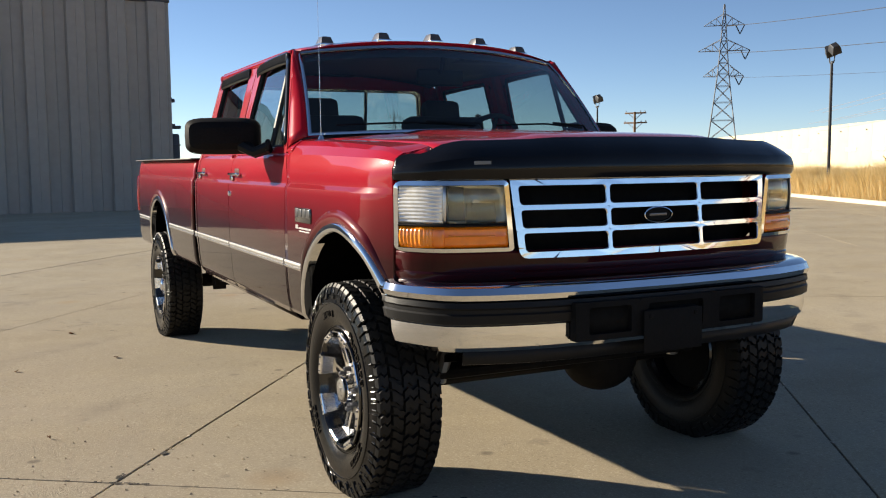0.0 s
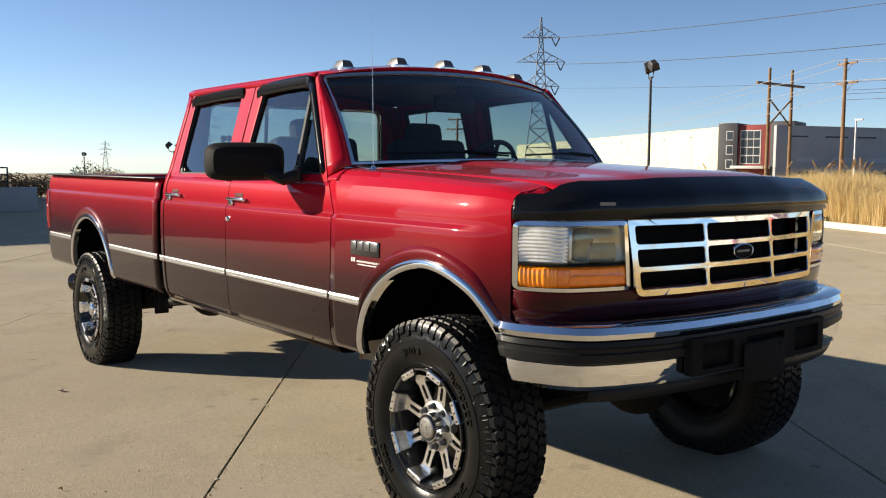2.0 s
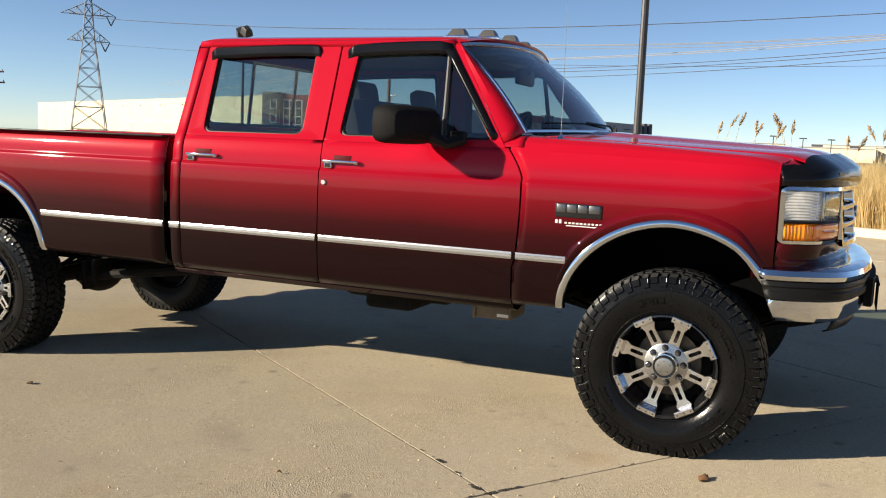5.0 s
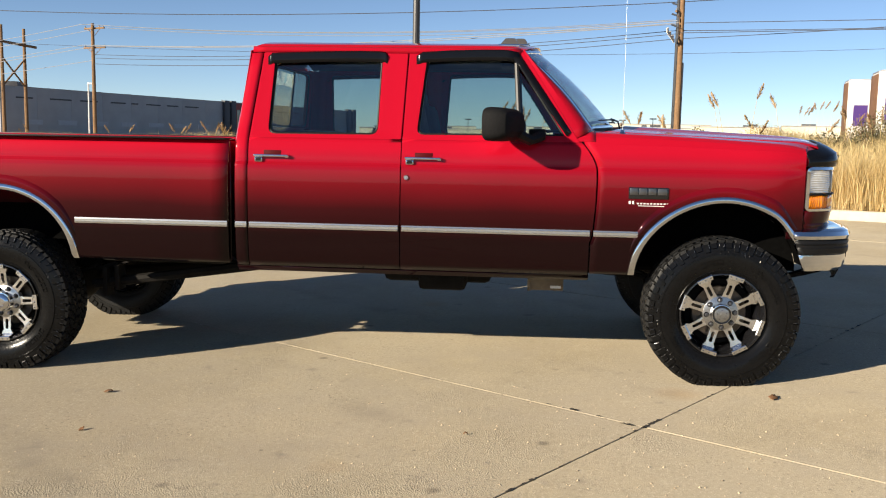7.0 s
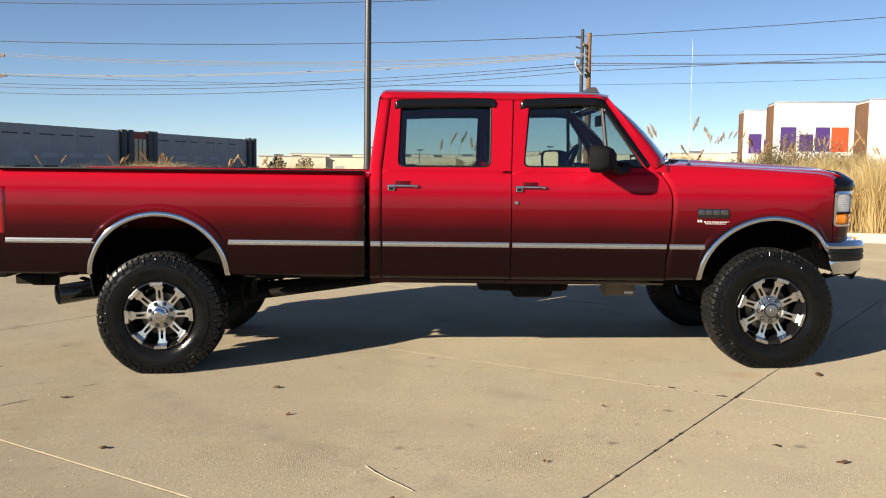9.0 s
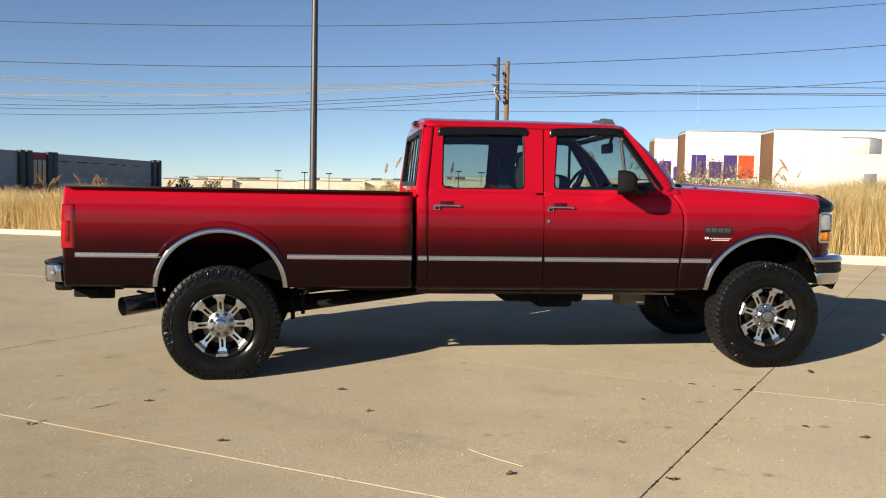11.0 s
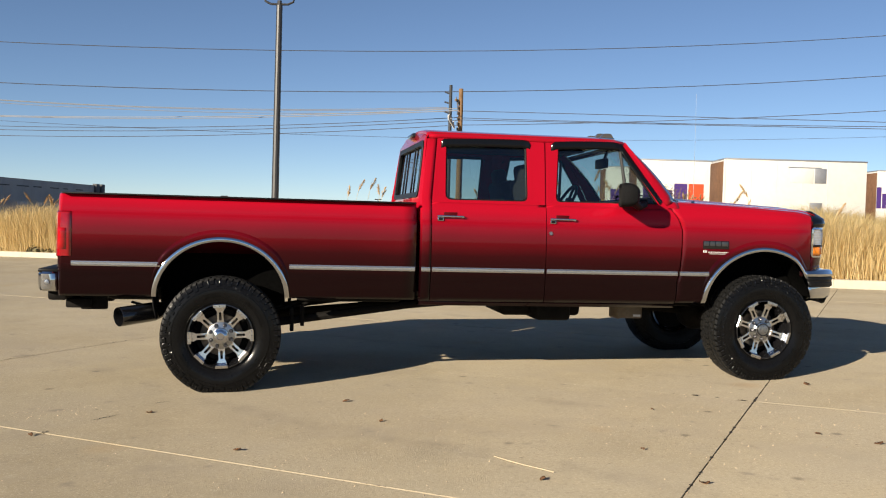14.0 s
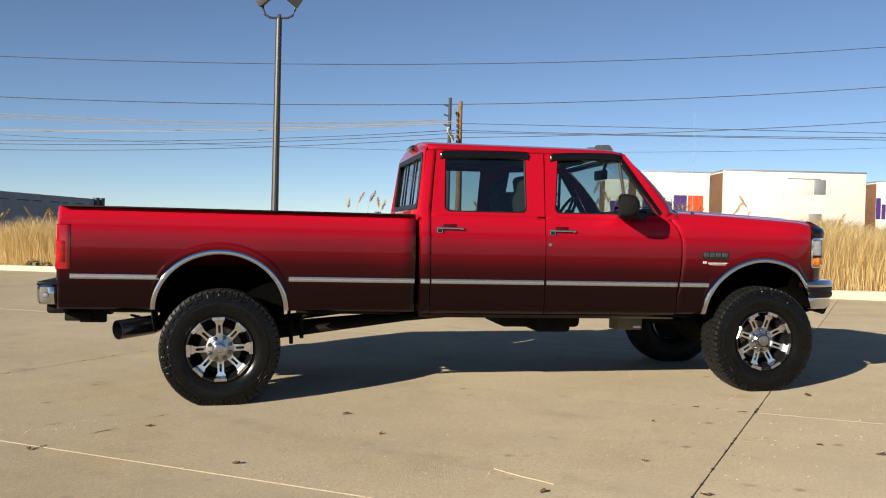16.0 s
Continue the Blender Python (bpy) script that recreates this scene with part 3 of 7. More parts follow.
def grass_material():
    m = bpy.data.materials.new("straw_blades")
    m.use_nodes = True
    nt = m.node_tree
    b = nt.nodes["Principled BSDF"]
    g = nt.nodes.new("ShaderNodeNewGeometry")
    ramp = nt.nodes.new("ShaderNodeValToRGB")
    e = ramp.color_ramp.elements
    e[0].position, e[0].color = 0.0, (0.55, 0.41, 0.19, 1)
    e[1].position, e[1].color = 1.0, (0.88, 0.74, 0.44, 1)
    k = e.new(0.5)
    k.color = (0.74, 0.58, 0.30, 1)
    nt.links.new(g.outputs["Random Per Island"], ramp.inputs[0])
    nz = nt.nodes.new("ShaderNodeTexNoise")
    nz.inputs["Scale"].default_value = 0.35
    nt.links.new(g.outputs["Position"], nz.inputs["Vector"])
    mix = nt.nodes.new("ShaderNodeMix")
    mix.data_type, mix.blend_type = "RGBA", "MULTIPLY"
    mix.inputs[7].default_value = (0.72, 0.66, 0.52, 1)
    nt.links.new(nz.outputs["Fac"], mix.inputs[0])
    nt.links.new(ramp.outputs[0], mix.inputs[6])
    nt.links.new(mix.outputs[2], b.inputs["Base Color"])
    b.inputs["Roughness"].default_value = 0.7
    tl = nt.nodes.new("ShaderNodeBsdfTranslucent")
    nt.links.new(mix.outputs[2], tl.inputs["Color"])
    mx = nt.nodes.new("ShaderNodeMixShader")
    mx.inputs[0].default_value = 0.35
    nt.links.new(b.outputs[0], mx.inputs[1])
    nt.links.new(tl.outputs[0], mx.inputs[2])
    nt.links.new(mx.outputs[0], nt.nodes["Material Output"].inputs["Surface"])
    return m


def build_reeds():
    """Tall stems with feathery seed heads, in loose stands along the field."""
    rng = random.Random(7)
    spots = [(-7.1, 15.0, 2, 2.15), (-6.5, 14.9, 3, 2.1), (-6.1, 15.0, 2, 2.0), (-5.2, 15.0, 3, 2.05), (-4.3, 15.1, 2, 1.75), (-3.3, 15.2, 2, 1.8), (-2.5, 15.1, 2, 1.8), (-1.72, 15.0, 1, 2.25), (-1.23, 14.9, 2, 2.3), (-0.7, 15.1, 2, 1.7), (0.07, 15.0, 1, 2.1), (0.3, 15.0, 1, 1.7), (1.3, 15.2, 1, 1.7), (2.2, 15.2, 1, 1.75), (2.7, 15.2, 1, 1.9), (4.4, 15.3, 1, 1.6), (6.2, 15.8, 2, 1.7), (8.5, 15.5, 2, 1.6), (11, 16.5, 3, 1.9), (-17.8, 15.0, 4, 1.7), (-18.4, 15.1, 2, 1.75), (-13.1, 15.0, 2, 1.6), (-14.3, 15.1, 2, 1.65), (-15.2, 15.2, 3, 1.6), (-20.4, 15.3, 3, 1.65), (-24, 15.3, 2, 1.65), (-30, 15, 2, 1.7), (-4.2, 30.8, 5, 2.6), (-4.9, 31.0, 4, 2.4), (-3.4, 31.0, 5, 2.3), (-2.4, 32.0, 4, 2.2), (-1.0, 33.0, 5, 2.3), (1.0, 33.0, 4, 2.0)]
    for u, v, n, tall in spots:
        bm, pl = bmesh.new(), bmesh.new()
        c = plan(u, v)
        base = Vector((c.x, c.y, lot_z(c.x, c.y) + 0.08))
        for _ in range(n):
            o = base + Vector((rng.uniform(-0.3, 0.3), rng.uniform(-0.3, 0.3), 0))
            h, a = tall * rng.uniform(0.84, 0.96), rng.uniform(0, 6.28)
            tip = o + Vector((math.cos(a) * 0.25, math.sin(a) * 0.25, h))
            mid = o + Vector((math.cos(a) * 0.06, math.sin(a) * 0.06, h * 0.6))
            add_tube(bm, [o, mid, tip], 0.006, 4, radii=[0.007, 0.005, 0.003])
            way = (tip - mid).normalized() + Vector((math.cos(a) * 0.3, math.sin(a) * 0.3, -0.1))
            for q in range(90):
                t = rng.random()
                p = tip - (tip - mid).normalized() * 0.12 + way * (0.30 * t)
                r = 0.055 * math.sin(math.pi * (0.12 + 0.85 * t)) + 0.008
                d = Vector((rng.gauss(0, 1), rng.gauss(0, 1), rng.gauss(0, 1))).normalized()
                e = p + d * r + way * 0.05
                s = d.cross(way).normalized() * 0.008
                f = [pl.verts.new(x) for x in (p - s, p + s, e + s * 0.6, e - s * 0.6)]
                pl.faces.new(f)
        reed = solid("reed_stand", bm, STRAW, "tall dry reeds with feathery brown plumes", "reeds", kind="stuff")
        part("plume", pl, REED, reed)


# ---------------------------------------------------------------- buildings and poles
def build_metal_shed():
    """Ribbed metal building; its end wall stands in shade."""
    x, y1, top = -34.0, 5.1, 8.25
    z0 = lot_z(x, 0) - 0.05
    shed = thing("metal_building", "large tan ribbed metal warehouse with dark eave trim", "building", Matrix.Translation((x, y1, z0)))
    h = top - z0
    pitch = 1.62
    prof = [(0, 0), (0.06, 0.20), (0.38, 0.20), (0.40, 0.185), (0.42, 0.20), (0.74, 0.20), (0.82, 0.0), (1.18, 0.0), (1.20, 0.025), (1.22, 0.0), (pitch, 0.0)]
    bm = sheet([[(d, -y, z) for y, d in prof] for z in (0.0, h * 0.5, h)], weld=False)
    bmesh.ops.recalc_face_normals(bm, faces=bm.faces)
    me = mesh_of(bm, "siding_panel", SHEET, 20)
    for i in range(20):
        part("siding_panel", me, SHEET, shed, m=Matrix.Translation((0.02, -0.12 - pitch * i, 0)))
    part("corner_trim", box(-0.1, 0.09, -0.14, 0.02, 0, h, bevel=0.01), SHEET, shed)
    part("eave_trim", box(-0.2, 0.16, -32.5, 0.06, h, h + 0.35, bevel=0.02), DARKWALL, shed, "dark brown eave trim")
    part("wall", box(-45, 0.0, -32.4, 0.0, 0, h - 0.01), SHEET, shed)
    part("roof", box(-45, -0.2, -32.4, 0.0, h, h + 0.12), SHEET, shed)

    lamp = thing("wall_lamp", "dark hooded lamp on the metal building", "wall lamp", Matrix.Translation((x - 0.3, y1, 2.95)))
    part("hood", box(-0.25, 0.25, 0.0, 0.42, -0.08, 0.06, bevel=0.04), DARKWALL, lamp)
    part("bracket", box(-0.05, 0.05, 0.0, 0.2, 0.06, 0.14), DARKWALL, lamp)
    duct = thing("wall_vent", "dark vent housing on the metal building", "vent", Matrix.Translation((x - 0.3, y1, 1.5)))
    part("housing", box(-0.3, 0.3, 0.0, 0.34, -0.6, 1.15, bevel=0.09), DARKWALL, duct)
    part("collar", box(-0.32, 0.32, 0.0, 0.36, 0.62, 0.70, bevel=0.02), DARKWALL, duct)
    eye = thing("wall_camera", "small dark fitting on the metal building", "fitting", Matrix.Translation((x - 0.3, y1, 4.1)))
    part("body", box(-0.2, 0.2, 0.0, 0.2, -0.08, 0.08, bevel=0.03), DARKWALL, eye)
    part("arm", box(-0.03, 0.03, 0.0, 0.1, -0.02, 0.14), DARKWALL, eye)


def build_dock():
    """Low concrete dock wall with a steel guard frame behind the metal building."""
    z = lot_z(-36, 6)
    solid("dock_wall", box(-36.4, -36.0, 3.0, 7.6, z - 0.1, z + 1.05, bevel=0.02), GREYWALL, "low grey concrete dock wall beside the metal building", "wall")
    rail = thing("guard_frame", "dark steel guard frame on the dock wall", "railing", Matrix.Translation((-36.2, 5.4, z + 1.05)))
    for y in (0.05, 1.05):
        part("post", tube([(0, y, 0), (0, y, 0.86)], 0.035, 8), DARKWALL, rail)
    for h in (0.26, 0.55, 0.85):
        part("rail", tube([(0, 0.05, h), (0, 1.05, h)], 0.028, 8), DARKWALL, rail)


def flood_light(x, y, top, base, r=0.075, arms=True, turn=0.0, label="dark bronze parking lot pole with twin floodlights"):
    lamp = thing("lot_light", label, "street lamp", Matrix.Translation((x, y, base)) @ pose(0, 0, 0, 0, 0, turn), group="lot lights")
    h = top - base
    part("pole", lathe([(0.0, 0), (r * 1.1, 0), (r, 0.3), (r * 0.8, h), (0, h)], 12, "z"), BRONZE, lamp)
    part("base_plate", lathe([(0, 0), (0.28, 0), (0.28, 0.5), (0.26, 0.55), (0, 0.55)], 20, "z"), KERBMAT, lamp, "concrete footing")
    part("tenon", lathe([(0, h - 0.05), (r * 0.6, h - 0.05), (r * 0.6, h + 0.12), (0, h + 0.12)], 10, "z"), BRONZE, lamp)
    for s in (-1, 1):
        pts = [(0, 0, h + 0.03), (s * 0.22, 0, h + 0.03), (s * 0.36, 0, h + 0.10), (s * 0.42, 0, h + 0.25), (s * 0.42, 0, h + 0.42)]
        part("arm", tube(pts, 0.03, 8), BRONZE, lamp)
        hm = Matrix.Translation((s * 0.42, 0, h + 0.6)) @ pose(0, 0, 0, 25, s * 35, 20 * s)
        bm = bmesh.new()
        rows = [[(sx * a, sy * b, z) for sx, sy in ((-1, -1), (1, -1), (1, 1), (-1, 1))] for z, a, b in ((-0.2, 0.20, 0.18), (-0.17, 0.22, 0.2), (0.1, 0.2, 0.17), (0.2, 0.14, 0.12))]
        net = add_grid(bm, rows, close_v=True)
        bm.faces.new(net[0])
        bm.faces.new(net[-1])
        bmesh.ops.recalc_face_normals(bm, faces=bm.faces)
        part("lamp_head", bm, BRONZE, lamp, m=hm, sharp=30)
    return lamp


def pylon(x, y, base, top, arm, turn, group="pylons"):
    """Lattice tower with three pairs of arms."""
    tower = thing("pylon", "grey steel lattice transmission tower", "pylon", Matrix.Translation((x, y, base)) @ pose(0, 0, 0, 0, 0, turn), group=group)
    h = top - base
    r = h * 0.0011 + 0.008
    wide = lambda t: h * (0.075 * (1 - t / 0.62) + 0.030 if t < 0.62 else 0.030 - 0.028 * (t - 0.62) / 0.38)  # noqa: E731
    levels = [0, 0.13, 0.25, 0.36, 0.46, 0.55, 0.62, 0.68, 0.74, 0.80, 0.86, 0.91, 0.96, 1.0]
    corner = lambda t, k: Vector((wide(t) * (1 if k in (0, 1) else -1), wide(t) * (1 if k in (0, 3) else -1), h * t))  # noqa: E731
    for k in range(4):
        part("leg", tube([corner(t, k) for t in levels], r * 1.6, 4), PYLONSTEEL, tower)
    bm = bmesh.new()
    for a, b in zip(levels, levels[1:]):
        for k in range(4):
            n = (k + 1) % 4
            for p, q in ((corner(a, k), corner(b, n)), (corner(a, n), corner(b, k)), (corner(b, k), corner(b, n))):
                add_tube(bm, [p, q], r, 4, False)
    part("bracing", bm, PYLONSTEEL, tower)
    for t, ln in ((0.605, 1.0), (0.745, 1.28), (0.885, 1.0)):
        for s in (-1, 1):
            bm = bmesh.new()
            tip = Vector((0, s * arm * ln, h * (t + 0.0)))
            w = wide(t)
            roots = [Vector((w, s * w, h * t)), Vector((-w, s * w, h * t)), Vector((w, s * w, h * (t + 0.06))), Vector((-w, s * w, h * (t + 0.06)))]
            for q in roots:
                add_tube(bm, [q, tip], r, 4, False)
            for f in (0.33, 0.66):
                a, b, c, d = (q.lerp(tip, f) for q in roots)
                for p, q in ((a, c), (b, d), (a, b), (c, roots[0].lerp(tip, f - 0.3)), (d, roots[1].lerp(tip, f - 0.3))):
                    add_tube(bm, [p, q], r * 0.8, 4, False)
            part("crossarm", bm, PYLONSTEEL, tower)
            if s > 0:
                ins = bmesh.new()
                low = tip + Vector((0, -arm * 0.22, -h * 0.05))
                add_tube(ins, [tip, low], r * 2.0, 6)
                add_tube(ins, [tip + Vector((0, -arm * 0.44, 0)), low], r * 2.0, 6)
                part("insulator", ins, CABLEDARK, tower, "dark insulator string")
    return tower


def wood_pole(x, y, top, base, arms, turn, r=0.15, label="weathered brown wooden utility pole with crossarms"):
    pole = thing("utility_pole", label, "utility pole", Matrix.Translation((x, y, base)) @ pose(0, 0, 0, 0, 0, turn), group="utility poles")
    h = top - base
    part("post", lathe([(0, 0), (r, 0), (r * 0.72, h), (0, h + 0.02)], 12, "z"), WOOD, pole)
    for z, ln in arms:
        part("crossarm", box(-ln, ln, r * 0.7, r * 0.7 + 0.12, z - base - 0.07, z - base + 0.07, bevel=0.01), WOOD, pole)
        for s in (-1, 0.55, 1):
            ins = lathe([(0, 0), (0.05, 0), (0.06, 0.06), (0.03, 0.09), (0.05, 0.14), (0, 0.17)], 8, "z")
            part("insulator", ins, GALV, pole, m=Matrix.Translation((s * (ln - 0.12), r * 0.7 + 0.06, z - base + 0.07)))
        br = bmesh.new()
        for s in (-1, 1):
            add_tube(br, [(0, r * 0.7 + 0.02, z - base - 0.65), (s * ln * 0.6, r * 0.7 + 0.04, z - base - 0.07)], 0.025, 5)
        part("brace", br, WOOD, pole)
    return pole


def h_frame():
    f = thing("power_pole_frame", "two brown wooden posts with crossarm and X brace", "utility pole", Matrix.Translation((-54.0, 90.6, -1.0)), group="utility poles")
    a, b = Vector((0, 0, 0)), Vector((0.2, 4.2, 0))
    for p in (a, b):
        part("post", tube([p, p + Vector((0, 0, 13.5))], 0.2, 10, radii=[0.23, 0.16]), WOOD, f)
    d = (b - a).normalized()
    part("crossarm", tube([a - d * 2.3 + Vector((0, 0, 11.75)), b + d * 2.3 + Vector((0, 0, 11.65))], 0.16, 6), WOOD, f)
    br = bmesh.new()
    add_tube(br, [a + Vector((0, 0, 10.1)), b + Vector((0, 0, 7.0))], 0.10, 6)
    add_tube(br, [b + Vector((0, 0, 10.1)), a + Vector((0, 0, 7.0))], 0.10, 6)
    part("x_brace", br, WOOD, f)


def wire(pts, r, material, label="overhead power cable", bow=None):
    """A hanging cable through three points."""
    a, b, c = (Vector(p) for p in pts)
    out = []
    for k in range(25):
        t = k / 24
        out.append(a * (1 - t) * (1 - 2 * t) + b * 4 * t * (1 - t) + c * t * (2 * t - 1))
    solid("power_line", tube(out, r, 5), material, label, "cable", group="power lines")


def build_lines():
    # high cables from the tower, sagging and then rising
    wire([(-60, 61, 13.8), (0, 56, 12.46), (60, 55, 18.2)], 0.026, CABLEDARK, "high dark transmission cable")
    wire([(-60, 61, 11.3), (0, 56, 9.72), (60, 55, 15.1)], 0.026, CABLEDARK, "high dark transmission cable")
    wire([(-60, 61, 9.0), (0, 60, 7.2), (60, 60, 10.0)], 0.013, CABLEDARK, "thin dark transmission cable")
    P, C, G, R = Vector((-34.8, 72.2, 0)), Vector((12.25, 52.8, 0)), Vector((14.1, 66.9, 0)), Vector((60, 33.2, 0))
    n = Vector((0.38, 0.925, 0))

    def run(a, b, off, za, zm, zb, r, material, label):
        a, b = a + n * off, b + n * off
        m = (a + b) / 2
        wire([(a.x, a.y, za), (m.x, m.y, zm), (b.x, b.y, zb)], r, material, label)

    for off, z in ((-1.1, 10.35), (0.4, 10.45), (1.1, 10.3)):
        run(P, G, off, z, z - 0.75, z + 0.1, 0.026, CABLE, "pale aluminium power cable")
    for off, z in ((-1.1, 8.6), (0.6, 8.7)):
        run(P, C, off, z, z - 0.62, z + 0.05, 0.028, CABLE, "pale aluminium power cable")
    for za, zm, zb in ((7.9, 7.35, 8.2), (7.6, 7.1, 8.0), (7.1, 6.7, 7.7)):
        run(P, C, 0, za, zm, zb, 0.022, CABLEDARK, "dark sagging telephone cable")
    for off, za, zm, zb in ((0, 8.63, 8.05, 7.4), (0.3, 8.2, 7.8, 8.0), (-0.3, 8.0, 7.6, 7.2), (0, 7.69, 8.7, 11.0)):
        run(C, R, off, za, zm, zb, 0.022, CABLEDARK, "dark overhead power cable")
    H = Vector((-95, 112, 0))
    for off, z in ((-1.1, 10.35), (1.1, 10.3), (-1.1, 8.6), (0.6, 8.7), (0, 7.4)):
        run(H, P, off, z - 2.0, z - 1.4, z, 0.026, CABLE, "pale aluminium power cable")


def build_cluster():
    """Tall pole with transformers' fuses and a second grey pole behind it."""
    brown = wood_pole(12.25, 52.8, 10.1, 0.25, [(9.3, 0.5)], 60, 0.2, "tall brown wooden utility pole with hanging cut-outs and conduit")
    part("conduit", tube([(0.28, -0.1, 0), (0.28, -0.1, 6.0)], 0.055, 8), GALV, brown, "pale conduit")
    fuses = bmesh.new()
    for k in range(6):
        z = 7.0 + 0.36 * k
        add_tube(fuses, [(-0.28, 0.1, z), (-0.30, 0.1, z + 0.24)], 0.06, 8)
    part("insulator", fuses, CABLEDARK, brown, "dark stacked insulators")
    coil = bmesh.new()
    for k in range(9):
        a = k * 0.7
        add_tube(coil, [(-1.8 + 0.14 * k, 0.2, 7.9 - 0.06 * k + 0.12 * math.sin(a * 3)), (-1.65 + 0.14 * k, 0.25, 7.65 - 0.06 * k)], 0.055, 6)
    part("cable_coil", coil, WHITEPAINT, brown, "white bundle of spacers")
    grey = thing("utility_pole", "slender grey steel utility pole with insulators", "utility pole", Matrix.Translation((14.15, 66.9, 0.3)), group="utility poles")
    part("post", lathe([(0, 0), (0.19, 0), (0.13, 12.1), (0, 12.1)], 12, "z"), BRONZE, grey)
    for k, z in enumerate((11.4, 10.6, 9.8)):
        part("insulator", tube([(-0.12, 0, z), (-0.5, 0, z + 0.12)], 0.07, 8), CABLEDARK, grey)


def wall_run(name, a, b, z0, za, zb, material, bays, depth, label, category="building", group="far buildings"):
    """A long hall built of tilt-up panels along a line, its parapet stepping with the land."""
    a, b = Vector(a), Vector(b)
    L, ang = (b - a).length, math.degrees(math.atan2(b.y - a.y, b.x - a.x))
    hall = thing(name, label, category, Matrix.Translation((a.x, a.y, z0)) @ pose(0, 0, 0, 0, 0, ang), group=group)
    w = L / bays
    for i in range(bays):
        t = (i + 0.5) / bays
        h = za + (zb - za) * t - z0
        part("wall_panel", box(i * w + 0.02, (i + 1) * w - 0.02, 0.02, depth, 0, h, bevel=0.01), material, hall)
        part("coping", box(i * w, (i + 1) * w, -0.04, 0.3, h, h + 0.08), material, hall)
    return hall, L, w


def build_halls():
    white, L, w = wall_run("cream_warehouse", (-227, 209), (-86.3, 126.9), -4, 7.7, 7.7, WHITEWALL, 14, 20, "long cream tilt-up warehouse in full sun", )
    for i in range(6):
        x = L - 10 - i * 13
        part("window", box(x, x + 5.5, -0.05, 0.02, 6.6, 7.3), WHITEPAINT, white, "bright high window strip")
        part("downpipe_head", box(x - 3, x - 2.5, -0.1, 0.02, 10.3, 10.5), DARKWALL, white)
    grey, L, w = wall_run("grey_warehouse", (-74.5, 124.4), (-42.3, 233), -2, 7.6, 7.3, GREYWALL, 16, 0.6, "long grey tilt-up warehouse in shade")
    for i in range(15):
        x = 4 + i * 7.2
        if 52 < x < 70:
            continue
        part("window", box(x, x + 4.0, -0.05, 0.02, 4.0, 4.75), PALEGLASS, grey, "pale high window")
        part("dock_door", box(x + 0.4, x + 4.0, -0.06, 0.02, 0.8, 2.6), DARKWALL, grey, "dark dock door")
    rng = random.Random(17)
    x = 3.0
    while x < L - 8:
        run = rng.uniform(1.6, 4.6)
        if not 50 < x < 68:
            part("clerestory_slot", box(x, x + run, -0.08, 0.02, 7.9, 8.12), DARKWALL, grey, "thin dark slot under the parapet")
        x += run + rng.uniform(1.2, 4.0)
    for x in (55.3, 57.6, 64.3, 66.2, L - 4.6, L - 1.9):
        part("pilaster", box(x, x + 1.6, -0.6, 0.4, 0, 9.75, bevel=0.02), DARKWALL, grey, "charcoal pilaster")
    part("entrance_bay", box(59.3, 64.2, -0.3, 0.3, 0, 9.3, bevel=0.02), REDWALL, grey, "dark red entrance bay")
    for i in range(3):
        part("window", box(59.8 + i * 1.5, 60.9 + i * 1.5, -0.36, -0.29, 3.2, 8.0), WINDOW, grey, "dark glazing")
    office = thing("office_block", "red and charcoal three-storey office corner with white window frames", "building", Matrix.Translation((-86.4, 126.6, -2)) @ pose(0, 0, 0, 0, 0, 19) @ Matrix.Diagonal((1.21, 1.21, 1.16, 1)), group="far buildings")
    H = 8.9
    part("tower_panel", box(0, 2.6, -0.6, 6, 0, H, bevel=0.02), DARKWALL, office, "charcoal corner tower")
    part("tower_panel", box(6.9, 9.9, -0.6, 6, 0, H + 0.15, bevel=0.02), DARKWALL, office, "charcoal corner tower")
    part("wall", box(2.62, 6.88, -0.2, 6, 0, H - 0.25, bevel=0.02), REDWALL, office, "brick red wall")
    for r in range(3):
        part("window", box(1.2, 1.95, -0.66, -0.58, 2.6 + 2.0 * r, 3.7 + 2.0 * r), WINDOW, office)
        part("window_frame", box(1.1, 2.05, -0.63, -0.60, 2.5 + 2.0 * r, 3.8 + 2.0 * r), WHITEPAINT, office, "white frame")
    for c in range(3):
        for r in range(4):
            part("pane", box(3.0 + c * 0.85, 3.72 + c * 0.85, -0.26, -0.19, 3.3 + r * 1.15, 4.3 + r * 1.15), WINDOW, office)
    part("window_frame", box(2.9, 5.6, -0.23, -0.2, 3.2, 7.9), WHITEPAINT, office, "white mullions")
    part("canopy", box(2.0, 7.0, -1.6, -0.2, 2.55, 2.95, bevel=0.02), WHITEPAINT, office, "white entrance canopy")
    post = thing("yard_lamp", "tall white lamp post before the grey warehouse", "street lamp", Matrix.Translation((-51.3, 104.8, -2.6)))
    part("post", lathe([(0, 0), (0.16, 0), (0.12, 0.4), (0.09, 9.6), (0, 9.6)], 10, "z"), WHITEPAINT, post)
    part("lamp_head", box(-0.1, 0.9, -0.14, 0.14, 9.55, 9.75, bevel=0.04), WHITEPAINT, post)
    # low pale buildings along the skyline
    rng = random.Random(3)
